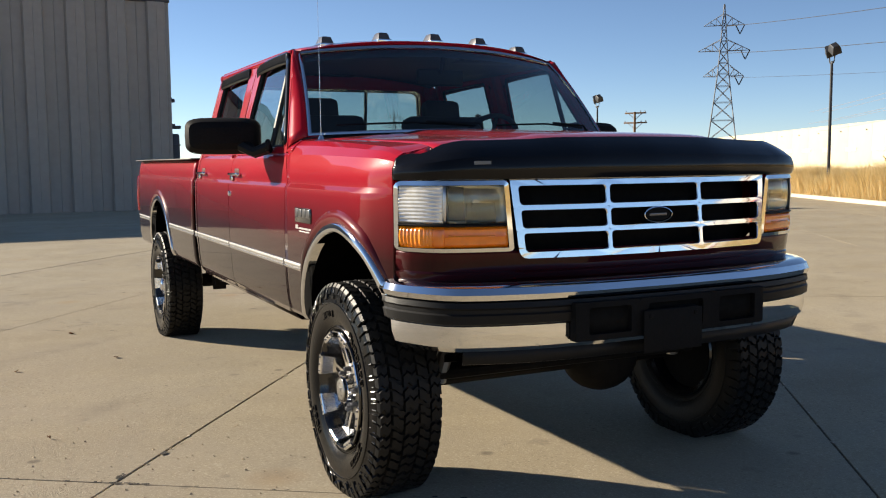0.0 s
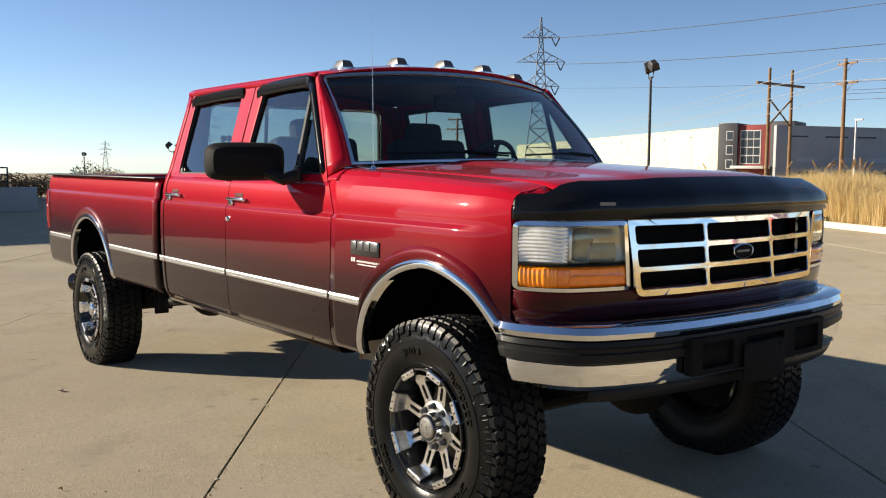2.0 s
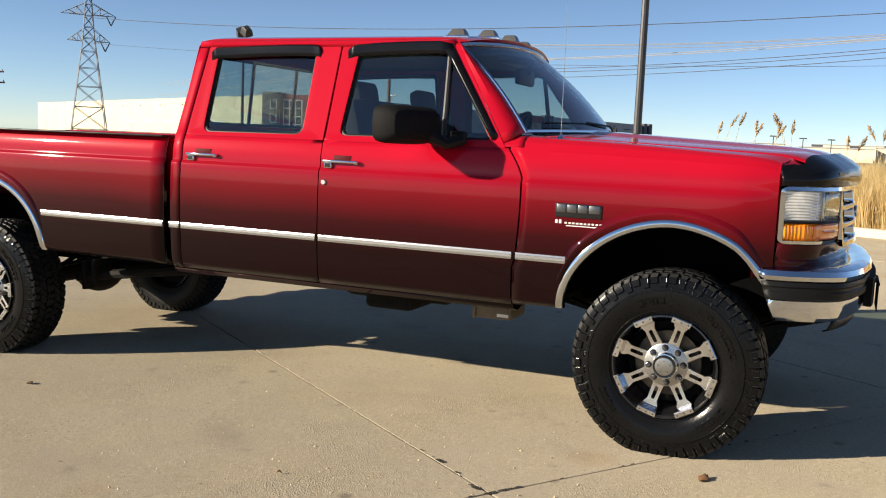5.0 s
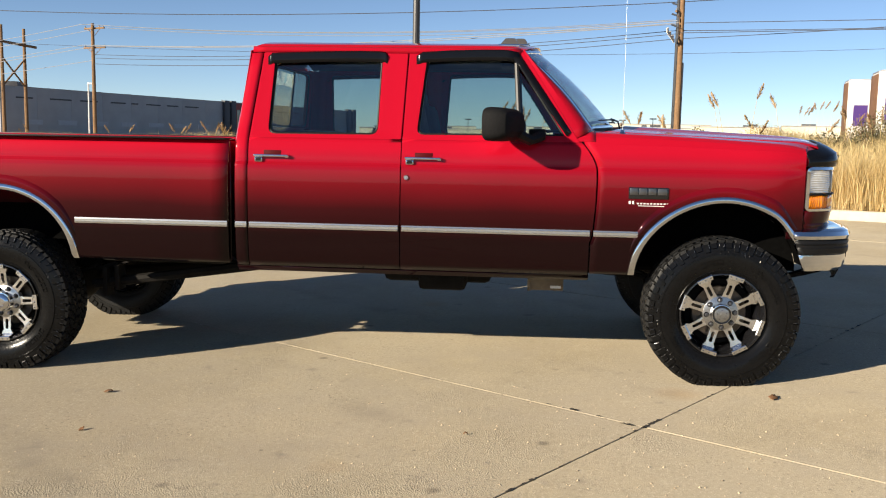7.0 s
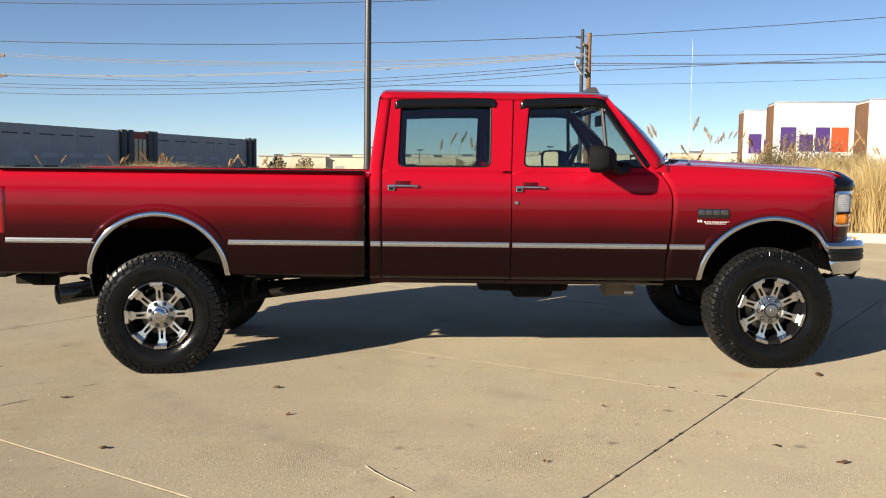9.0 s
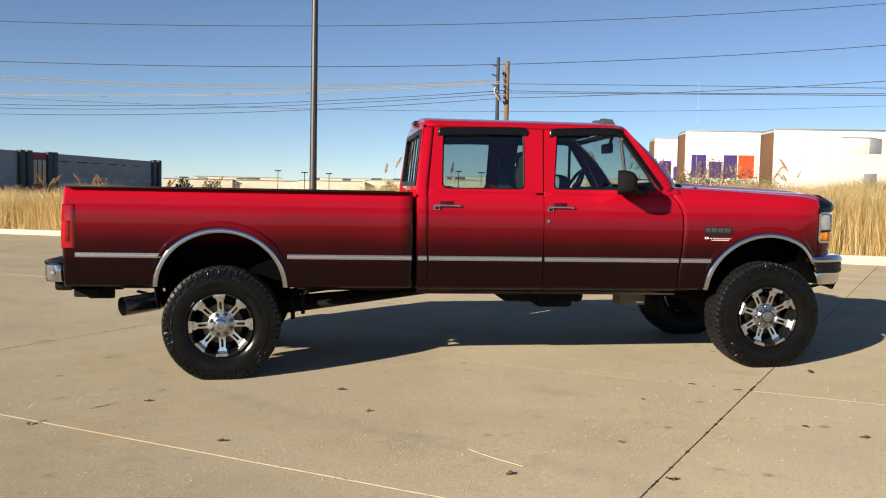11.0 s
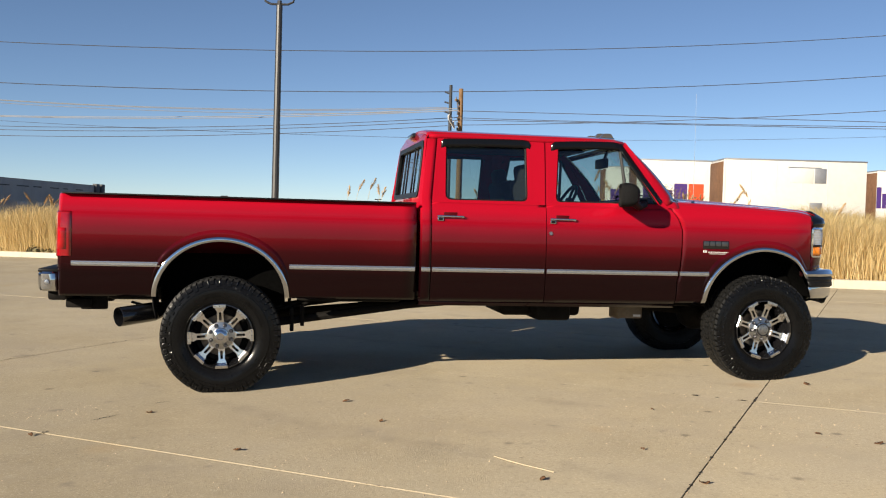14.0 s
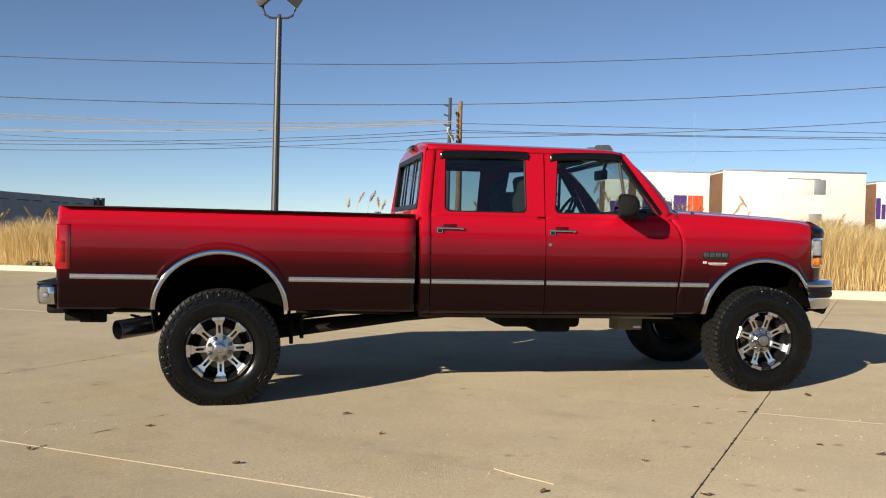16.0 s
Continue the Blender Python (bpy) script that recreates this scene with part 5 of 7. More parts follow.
def visor_strip(s, pts, drop, door):
    """Smoked rain guard along the top of a window."""
    rows = []
    for x, z, k in pts:
        y = green_y(z)
        rows.append([(x, s * (y + 0.003), z + 0.016), (x, s * (y + 0.010), z + 0.008), (x, s * (y + 0.011 * k + 0.002), z - drop * 0.5), (x, s * (y + 0.0115 * k + 0.002), z - drop)])
    part("rain_guard", sheet(rows, s > 0), SMOKE, door, "smoked window rain guard", thick=0.004)


def seam_shift(z):
    """How far the seam between front door and fender bows from the plumb."""
    return (-0.012 if z < 0.9 else 0.018 * math.sin((z - 0.9) * 5)) - 0.075 * max(0.0, min(1.0, (z - 1.30) / 0.155)) ** 1.6


def build_doors(s):
    z_low = [z for z in SIDE_Z if z < 1.44] + [1.455]
    # rear door
    for name, x0, x1, outer, inner, hx in (
        ("rear_door", 1.545, 2.437, [(1.545, 1.455), (2.437, 1.455), (2.455, 1.93), (2.44, 1.952), (1.623, 1.945), (1.598, 1.93)], rounded([(1.648, 1.474), (2.300, 1.478), (2.308, 1.912), (1.664, 1.902)], [0.05, 0.05, 0.03, 0.03]), 1.590),
        ("front_door", 2.445, 3.535, [(2.445, 1.455), (3.455, 1.455), (3.13, 1.945), (3.11, 1.958), (2.485, 1.955), (2.463, 1.93)], rounded([(2.522, 1.482), (3.375, 1.488), (3.078, 1.925), (2.566, 1.918)], [0.045, 0.02, 0.05, 0.03]), 2.475),
    ):
        bm = bmesh.new()
        xs = spread(x0, x1, 12)
        rows = side_panel(s, xs, z_low)
        if name == "front_door":
            # the leading edge bows with the wheel opening
            rows = [[(x + seam_shift(z) * max(0, (x - 3.4) / 0.135), y, z) for x, y, z in row] for row in rows]
        add_grid(bm, rows)
        add_grid(bm, [[(x, y - s * 0.03, z) for x, y, z in rows[0]], rows[0]])
        add_grid(bm, [rows[-1], [(x, y - s * 0.03, z) for x, y, z in rows[-1]]])
        out, win = radial(outer, inner)
        door_frame(bm, s, out, win)
        bmesh.ops.remove_doubles(bm, verts=bm.verts, dist=0.0005)
        if s > 0:
            bmesh.ops.reverse_faces(bm, faces=bm.faces)
        door = body(name, bm, label="red door panel fading to brown", thick=0.003, sharp=17)
        part("side_window", pane(s, inner), GLASS, door, "tinted side glass")
        seal = bmesh.new()
        o2 = [(x, s * (green_y(z) - 0.004), z) for x, z in inner]
        c = sum((Vector(p) for p in inner), Vector((0, 0))) / len(inner)
        i2 = [(c.x + (x - c.x) * 0.965, z + (c.y - z) * 0.045) for x, z in inner]
        add_grid(seal, [o2, [(x, s * (green_y(z) - 0.012), z) for x, z in i2], [(x, s * (green_y(z) - 0.03), z) for x, z in i2]], close_v=True)
        part("window_seal", seal, PLASTIC, door, "black rubber window seal", thick=0.003)
        handle(s, hx, 1.345, door)
        part("side_moulding", moulding(s, x0 + 0.006, x1 - 0.008), MOULD, door, "ribbed bright side moulding")
        if name == "front_door":
            part("key_lock", lathe([(0, 0.012), (0.012, 0.012), (0.016, 0.006), (0.017, 0)], 16), SATIN, door, m=Matrix.Translation((2.475, s * 0.997, 1.235)) @ (pose(0, 0, 0, 0, 0, 180) if s < 0 else Matrix.Identity(4)))
            zz = lambda z: s * (green_y(z) - 0.012)  # noqa: E731
            part("vent_bar", tube([(3.115, zz(1.485), 1.485), (3.085, zz(1.90), 1.90)], 0.014, 8), VENTBAR, door, "black vent window bar")
            visor_strip(s, [(2.505, 1.905, 0.6), (2.54, 1.928, 1), (2.7, 1.938, 1), (2.9, 1.944, 1), (3.03, 1.944, 1), (3.10, 1.93, 0.9)], 0.044, door)
            rows = []
            for k in range(9):
                t = k / 8
                x, z = 3.090 + (3.398 - 3.090) * t, 1.93 + (1.50 - 1.93) * t
                y = green_y(z)
                w = 0.026 * (1 - 0.35 * t)
                rows.append([(x + 0.010, s * (y + 0.003), z + 0.010), (x - w * 0.5, s * (y + 0.011), z - w * 0.3), (x - w, s * (y + 0.013), z - w * 0.6)])
            part("rain_guard_arm", sheet(rows, s > 0), SMOKE, door, "smoked rain guard running down the pillar", thick=0.004)
        else:
            visor_strip(s, [(1.625, 1.895, 0.6), (1.65, 1.915, 1), (1.9, 1.925, 1), (2.1, 1.93, 1), (2.28, 1.93, 1), (2.32, 1.925, 0.8), (2.335, 1.905, 0.5)], 0.044, door)
    # corner of the cab behind the rear door
    zs = z_low + [1.475, 1.49, 1.55, 1.65, 1.75, 1.85, 1.93]
    rows = []
    for k, t in enumerate((0, 0.15, 0.4, 0.7, 1.0)):
        row = []
        for z in zs:
            f = max(0, (z - 1.49) / 0.45)
            xr, xf = 1.458 + 0.055 * f, 1.539 + 0.053 * f
            y = lerp(SIDE, z) - (0.03 if k == 0 else 0.006 if k == 1 else 0)
            row.append((xr + (xf - xr) * t, s * y, z))
        rows.append(row)
    for row, base in ((rows, rows[0]),):
        row.insert(0, [(x + 0.012, s * (abs(y) - 0.07), z) for x, y, z in base])
    corner = body("cab_corner", sheet(rows, s > 0), label="red rear cab corner", thick=0.004, sharp=17)
    part("side_moulding", moulding(s, 1.468, 1.536), MOULD, corner, "ribbed bright side moulding")
    # centre pillar cover between the doors and the top rail over them
    bm = bmesh.new()
    add_grid(bm, [[(x, s * (green_y(z) - 0.014), z) for z in (1.40, 1.49, 1.6, 1.75, 1.95)] for x in (2.40, 2.50)])
    body("centre_pillar", bm, thick=0.01)
    rows = []
    for z in (1.30, 1.455, 1.49, 1.6, 1.75, 1.94):
        f = max(0.0, (z - 1.49) / 0.45)
        rows.append([(x + 0.053 * f, s * (green_y(z) - 0.016), z) for x in (1.515, 1.585)])
    body("rear_pillar", sheet(rows), thick=0.01)
    rows = []
    for x in spread(1.53, 3.11, 20):
        rows.append([(x, s * y, z) for y, z in ((0.806, 1.935), (0.808, 1.952), (0.800, 1.962), (0.790, 1.968))])
    body("drip_rail", sheet(rows, s > 0), label="red roof drip rail", thick=0.006)
    # sill under the doors
    sill = sheet([[(x, s * y, z) for y, z in ((0.935, 0.71), (0.945, 0.68), (0.92, 0.655), (0.86, 0.65), (0.80, 0.66))] for x in (1.465, 2.0, 2.8, 3.53)], s > 0)
    body("sill", sill, label="dark brown rocker sill", thick=0.004)
    # dark inner shell seen in the gaps
    body("inner_shell", box(1.48, 3.52, min(s * 0.90, s * 0.925), max(s * 0.90, s * 0.925), 0.72, 1.455), TRIMGREY)


def nose_x(y):
    return lerp([(0, 5.012), (0.3, 5.0), (0.57, 4.957), (0.7, 4.925), (0.8, 4.885), (0.87, 4.835), (0.93, 4.74)], abs(y))


def top_z(x, y):
    """Height of hood and fender tops."""
    t = (x - 3.55) / 1.4
    z = 1.517 - 0.045 * t + 0.045 * max(0, 1 - (y / 0.82) ** 2) * (1 - 0.50 * t)
    a = abs(y)
    if a < 0.46:
        z += 0.014 * min(1, (0.46 - a) / 0.07) * max(0, min(1 - 0.2 * t, (nose_x(a) - x) / 0.35))
    edge = min(1.0, max(0.0, (a - 0.70) / 0.20)) ** 1.5
    z -= 0.040 * edge * max(0.0, (t - 0.25) / 0.75) ** 1.3
    if a > 0.82:
        z -= 0.046 * ((a - 0.82) / 0.15) ** 2.2
    near = nose_x(min(a, 0.92)) - x
    roll = 0.22 + 0.05 * edge
    if near < roll:
        z -= (0.070 - 0.012 * max(0.0, min(1.0, (a - 0.6) / 0.22)) + 0.03 * max(0.0, min(1.0, (a - 0.84) / 0.08))) * ((roll - near) / roll) ** 2.2
    return z


def skin_z(x, y):
    """Top of hood or fender, whichever lies there."""
    a = abs(y)
    if a < 0.84:
        return top_z(x, y)
    e = taper(min(x, 4.735), 0.972) + 0.004
    run = max(0.0, min(1.0, (x - 4.735) / max(0.001, nose_x(a) - 4.735)))
    t = 1.37 + (top_z(x + (nose_x(0.85) - nose_x(a)) * run, 0.85) - 1.37) * math.sqrt(max(0.0, 1 - (max(0.0, a - 0.87) / (e - 0.87)) ** 2))
    return min(t, top_z(x, 0.84))


def build_hood():
    ys = [-0.80, -0.76, -0.7, -0.6, -0.5, -0.47, -0.44, -0.39, -0.3, -0.15, 0, 0.15, 0.3, 0.39, 0.44, 0.47, 0.5, 0.6, 0.7, 0.76, 0.80]
    rows = []
    for k in range(29):
        t = k / 28
        row = []
        for y in ys:
            x0 = 3.60 + 0.20 * (1 - (y / 0.8) ** 2)
            x1 = nose_x(y) - 0.012
            x = x0 + (x1 - x0) * (1 - (1 - t) ** 1.35)
            row.append((x, y, top_z(x, y)))
        rows.append(row)
    rows.append([(x + 0.006, y, z - 0.035) for x, y, z in rows[-1]])
    rows.insert(0, [(x - 0.004, y, z - 0.03) for x, y, z in rows[0]])
    bm = sheet(rows, False)
    bmesh.ops.recalc_face_normals(bm, faces=bm.faces)
    body("hood", bm, label="red hood with raised centre dome", thick=0.003)
    # cowl in front of the windshield
    rows = []
    for y in spread(-0.84, 0.84, 21):
        x0 = 3.60 + 0.20 * max(0, 1 - (y / 0.8) ** 2)
        rows.append([(x0 + 0.0, y, top_z(x0, y) - 0.028), (x0 - 0.02, y, top_z(x0, y) - 0.034), (x0 - 0.09, y, top_z(x0, y) - 0.022), (x0 - 0.16, y, top_z(x0, y) + 0.0)])
    body("cowl", sheet(rows), PLASTIC, "black cowl grille", thick=0.006)
    # header panel over lamps and grille
    rows = []
    for y in [-0.932, -0.93, -0.927] + spread(-0.922, 0.922, 47) + [0.927, 0.93, 0.932]:
        x = nose_x(y)
        rows.append([(x - 0.02, y * 0.985, max(1.37, skin_z(x - 0.02, y * 0.985) - 0.004)), (x - 0.006, y, max(1.362, min(1.40, skin_z(x - 0.006, y) - 0.012))), (x - 0.006, y, 1.366), (x - 0.006, y, 1.36), (x - 0.012, y, 1.342), (x - 0.05, y, 1.338)])
    body("header_panel", sheet(rows, True), label="red nose panel", thick=0.003)
    # smoked stone guard on the hood's leading edge
    path = [(nose_x(y), y) for y in [-0.928, -0.924, -0.915, -0.90, -0.885] + spread(-0.87, 0.87, 41) + [0.885, 0.90, 0.915, 0.924, 0.928]]
    rows = []
    for i, (x, y) in enumerate(path):
        p, q = path[max(i - 1, 0)], path[min(i + 1, len(path) - 1)]
        d = Vector((q[0] - p[0], q[1] - p[1])).normalized()
        nx, ny = d.y, -d.x
        if nx < 0:
            nx, ny = -nx, -ny
        k = math.sqrt(1 - (1 - min(1.0, max(0.0, (0.9285 - abs(y)) / 0.11))) ** 2)
        row = []
        for o, h in ((0.004, 0.0), (0.016, 0.004), (0.024, 0.025), (0.024, 0.05), (0.014, 0.078), (-0.01, -1), (-0.045, -1), (-0.09, -1), (-0.094, -2)):
            if o > 0:
                o *= 0.35 + 0.65 * k
            px, py = x + nx * o, y + ny * o
            if h < 0:
                o *= 0.95 * (0.10 + 0.90 * min(1.0, max(0.0, (0.9285 - abs(y)) / 0.12)))
                px, py = x + nx * o, y + ny * o
                top = skin_z(px, py)
                z = top + 0.004 + 0.014 * k - (0.006 if h == -2 else 0)
            else:
                z = 1.342 + h * 1.08 * max(0.2, min(1.0, (skin_z(x, y) + 0.01 - 1.342) / 0.088))
            row.append((px, py, z))
        rows.append(row)
    guard = body("hood_guard", sheet(rows, True, weld=False), SMOKE, "smoked black hood stone guard", thick=0.004)
    part("maker_plate", box(-0.001, 0.003, -0.03, 0.03, -0.006, 0.006), BADGESTEEL, guard, "small unreadable bar label", m=pose(nose_x(0.70) + 0.024, -0.705, 1.402, 0, 0, -22))


def build_fender(s):
    zs = [z for z in SIDE_Z if z < 1.39]
    xs = sorted(set(spread(3.545, 3.72, 5) + arch_columns(4.275, 0.497)))
    xs = [x for x in xs if x < 4.735] + [4.735]
    back = lambda z, x: seam_shift(min(z, 1.46)) * max(0.0, (3.72 - x) / 0.175)  # noqa: E731
    rows = []
    for x in xs:
        lo = arch_z(x, *FRONT_ARCH)
        row = []
        for z in zs:
            zz = max(z, lo)
            if zz < 0.70:
                zz = 0.70
            y = taper(x, lerp(SIDE, zz))
            row.append((x + seam_shift(zz) * max(0.0, (3.72 - x) / 0.175), s * y, zz))
        ymax = taper(x, 0.972)
        for f in (0.15, 0.35, 0.6, 0.8, 1.0):
            a = f * math.pi / 2
            y = 0.87 + (ymax - 0.87) * math.cos(a)
            z = 1.37 + (top_z(x, 0.85) - 1.37) * math.sin(a)
            row.append((x + back(z, x), s * y, z))
        xe = x + back(1.46, x)
        row.append((xe, s * 0.83, top_z(xe, 0.83)))
        row.append((xe, s * 0.804, top_z(xe, 0.804)))
        row.append((xe, s * 0.802, top_z(xe, 0.802) - 0.03))
        rows.append(row)
    rows.append([(4.738, math.copysign(min(abs(y), 0.915), y), z) for x, y, z in rows[-1]])
    # the fender's top runs on over the lamp to the nose
    f = body("front_fender", sheet(rows, s > 0), label="red front fender with chrome arch", thick=0.004, sharp=17)
    rows = []
    for k in range(9):
        t = k / 8
        row = []
        for y in (0.804, 0.83, 0.86, 0.88, 0.90, 0.915, 0.926):
            x = 4.735 + (nose_x(y) - 0.01 - 4.735) * t
            row.append((x, s * y, max(1.35, skin_z(x, y) - 0.02 * t)))
        rows.append(row)
    body("fender_nose", sheet(rows, s < 0), thick=0.004)
    part("side_moulding", moulding(s, 3.547, 3.795), MOULD, f, "ribbed bright side moulding")
    part("arch_trim", arch_trim(s, FRONT_ARCH, -90, 66, True), CHROME, f, "polished wheel arch trim")
    part("arch_swell", arch_swell(s, FRONT_ARCH, -72, 52, True), PAINT, f)
    bd = bmesh.new()
    y = lerp(SIDE, 1.17)
    add_box(bd, 3.735, 3.955, min(s * (y - 0.002), s * (y + 0.008)), max(s * (y - 0.002), s * (y + 0.008)), 1.142, 1.208, bevel=0.003)
    badge = body("model_badge", bd, GLOSSBLACK, "dark model badge with plain steel bars")
    for k, (a, b) in enumerate(((3.742, 3.785), (3.793, 3.836), (3.844, 3.887), (3.896, 3.947))):
        lo, hi = min(s * (y + 0.006), s * (y + 0.0105)), max(s * (y + 0.006), s * (y + 0.0105))
        part("badge_bar", box(a, b, lo, hi, 1.166, 1.203, bevel=0.002), BADGESTEEL, badge)
    g = bmesh.new()
    for k in range(12):
        a = 3.737 + 0.0185 * k + (0.008 if k > 1 else 0)
        h = 0.018 if k < 2 else 0.008
        add_box(g, a, a + 0.011, min(s * (y + 0.001), s * (y + 0.006)), max(s * (y + 0.001), s * (y + 0.006)), 1.112, 1.112 + h)
    add_box(g, 3.79, 3.963, min(s * (y + 0.001), s * (y + 0.006)), max(s * (y + 0.001), s * (y + 0.006)), 1.101, 1.105)
    part("engine_badge", g, BADGEWHITE, f, "row of small pale bars")
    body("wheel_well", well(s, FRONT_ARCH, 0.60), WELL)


def build_face():
    """Grille, lamps and the panel under them."""
    g = bmesh.new()
    zt, zb, yt = 1.343, 1.062, 0.592

    def gx(y, z):
        return 5.014 - 0.165 * y * y + 0.10 * (1.2 - z)

    grille = body("grille", sheet([[(gx(y, z) - 0.09, y, z) for y in spread(-0.56, 0.56, 9)] for z in (zb + 0.01, zt - 0.01)]), LINER, "chrome grille with nine dark openings", thick=0.01)

    face = bmesh.new()
    for za, zc, h0, h1 in ((1.2415, zt, 1.2505, 1.3195), (1.1595, 1.2415, 1.168, 1.233), (zb, 1.1595, 1.084, 1.151)):
        for ya, yc, g0, g1 in ((-yt, -0.212, -0.565, -0.219), (-0.212, 0.212, -0.205, 0.205), (0.212, yt, 0.219, 0.565)):
            hole = rounded([(g0, h0), (g1, h0), (g1, h1), (g0, h1)], 0.014)
            out, hole = radial(even(rounded([(ya, za), (yc, za), (yc, zc), (ya, zc)], [0.034 if za == zb and ya == -yt else 0.0004, 0.034 if za == zb and yc == yt else 0.0004, 0.0004, 0.0004]), 96), even(hole, 96))
            front = [(gx(y, z) + 0.006, y, z) for y, z in out]
            rim_a = [(gx(y, z) + 0.006, y, z) for y, z in hole]
            rim_b = [(gx(y, z) + 0.003, y + (0.0025 if y < (g0 + g1) / 2 else -0.0025), z + (0.0025 if z < (h0 + h1) / 2 else -0.0025)) for y, z in hole]
            rim_c = [(x - 0.04, y, z) for x, y, z in rim_b]
            add_grid(face, [front, rim_a, rim_b, rim_c], close_v=True)
    for y0, y1, z0, z1 in ((-yt, yt, zt, zt), (-yt, yt, zb, zb)):
        add_grid(face, [[(gx(y, z0) + 0.006 - d, y, z0) for y in spread(y0 + 0.034, y1 - 0.034, 21)] for d in (0.0, 0.05)])
    for y in (-yt, yt):
        add_grid(face, [[(gx(y, z) + 0.006 - d, y, z) for z in spread(zb + 0.034, zt, 5)] for d in (0.0, 0.05)])
    for v in face.verts:
        v.co.y *= 1 - 0.16 * max(0.0, zt - v.co.z) * max(0.0, abs(v.co.y) - 0.2) / 0.39
    bmesh.ops.remove_doubles(face, verts=face.verts, dist=0.0004)
    bmesh.ops.recalc_face_normals(face, faces=face.faces)
    part("grille_face", face, CHROME, grille, "chrome grille face with rounded openings")

    em = bmesh.new()
    for k, (a, c, d) in enumerate(((0.062, 0.027, 0.004), (0.058, 0.023, 0.009))):
        vs = [em.verts.new((5.015 + d, a * math.cos(q * math.pi / 14), 1.203 + c * math.sin(q * math.pi / 14))) for q in range(28)]
        em.faces.new(vs)
        low = [em.verts.new((5.0, v.co.y, v.co.z)) for v in vs]
        for q in range(28):
            em.faces.new((vs[q], low[q], low[(q + 1) % 28], vs[(q + 1) % 28]))
    bmesh.ops.recalc_face_normals(em, faces=em.faces)
    emb = body("oval_emblem", em, MATTBLACK, "plain dark oval emblem")
    rimo = bmesh.new()
    add_grid(rimo, [[(xx, aa * math.cos(q * math.pi / 16), 1.203 + cc * math.sin(q * math.pi / 16)) for q in range(32)] for xx, aa, cc in ((5.016, 0.066, 0.031), (5.0265, 0.065, 0.030), (5.0275, 0.062, 0.027), (5.022, 0.060, 0.025))], close_v=True)
    bmesh.ops.recalc_face_normals(rimo, faces=rimo.faces)
    part("emblem_rim", rimo, CHROME, emb)
    em2 = bmesh.new()
    add_box(em2, 5.0235, 5.0255, -0.04, 0.04, 1.198, 1.208, bevel=0.001)
    part("emblem_bar", em2, BADGESTEEL, emb)
    for s in (-1, 1):
        def hx(y):
            return nose_x(y)
        lampset = [0.602, 0.63, 0.66, 0.70, 0.74, 0.78, 0.81, 0.84, 0.865, 0.885, 0.90, 0.915, 0.922, 0.927]

        def pt(y, z, out):
            x = hx(y)
            # outward direction in plan
            e = 0.004
            dx, dy = hx(min(y + e, 0.93)) - hx(y - e), 2 * e
            n = Vector((dy, -dx)).normalized()
            if n.x < 0:
                n = -n
            y -= 0.10 * (1.34 - z) * max(0.0, min(1.0, (0.80 - y) / 0.2))  # the inner edge leans with the grille
            return (x + n.x * out, s * (y + n.y * out), z)

        bez = bmesh.new()
        top, bot = 1.340, 1.088
        oy = [0.600, *lampset[1:-1], 0.929]
        oy = [0.600, 0.602, 0.607, 0.616, *[y for y in oy if 0.62 < y < 0.90], 0.905, 0.912, 0.918, 0.923, 0.927, 0.929]
        rnd = lambda y: max((0.024 - math.sqrt(max(0.0, 0.024 ** 2 - max(0.0, y - 0.905) ** 2))), (0.016 - math.sqrt(max(0.0, 0.016 ** 2 - max(0.0, 0.616 - y) ** 2))))  # noqa: E731
        outer = [(y, top - rnd(y)) for y in oy] + [(0.929, z) for z in (1.28, 1.22, 1.15)] + [(y, bot + rnd(y)) for y in reversed(oy)] + [(0.600, z) for z in (1.15, 1.22, 1.28)]
        inner = []
        for y, z in outer:
            inner.append((min(max(y, 0.617), 0.917), min(max(z, bot + 0.014 + 0.5 * rnd(y)), top - 0.016 - 0.5 * rnd(y))))
        add_grid(bez, [[pt(y, z, -0.03) for y, z in outer], [pt(y, z, 0.006) for y, z in outer], [pt(y, z, 0.010) for y, z in inner], [pt(y, z, -0.03) for y, z in inner]], close_v=True)
        bmesh.ops.recalc_face_normals(bez, faces=bez.faces)
        lamp = body("headlamp", bez, CHROME, "headlamp unit with chrome bezel and amber lower lens")
        inn = [y for y in lampset if 0.619 <= y <= 0.917]

        def lens(y0, y1, z0, z1, out, ribs=0, rib_axis="z", nz=5):
            bm = bmesh.new()
            ys = [y0, *[y for y in inn if y0 < y < y1], y1]
            if ribs and rib_axis == "y":
                ys = spread(y0, y1, ribs * 2 + 1)
            zs = spread(z0, z1, ribs * 2 + 1 if ribs and rib_axis == "z" else nz)
            add_grid(bm, [[pt(y, z, out + (0.003 if ribs and (i % 2 if rib_axis == "z" else j % 2) else 0) + 0.006 * math.sin(math.pi * (z - z0) / (z1 - z0))) for j, y in enumerate(ys)] for i, z in enumerate(zs)])
            return bm

        bowl = bmesh.new()
        add_grid(bowl, [[pt(0.711 + 0.098 * u, 1.2545 + 0.068 * v, -0.012 - 0.055 * max(0.0, 1 - (u * u * 0.9 + v * v * 0.6))) for u in spread(-1, 1, 13)] for v in spread(-1, 1, 11)])
        part("reflector", bowl, HAZE, lamp, "hazed silver reflector bowl", thick=0.003)
        bulb = bmesh.new()
        add_tube(bulb, [pt(0.711, 1.262, -0.062), pt(0.711, 1.262, -0.026)], 0.012, 10)
        part("bulb", bulb, SATIN, lamp)
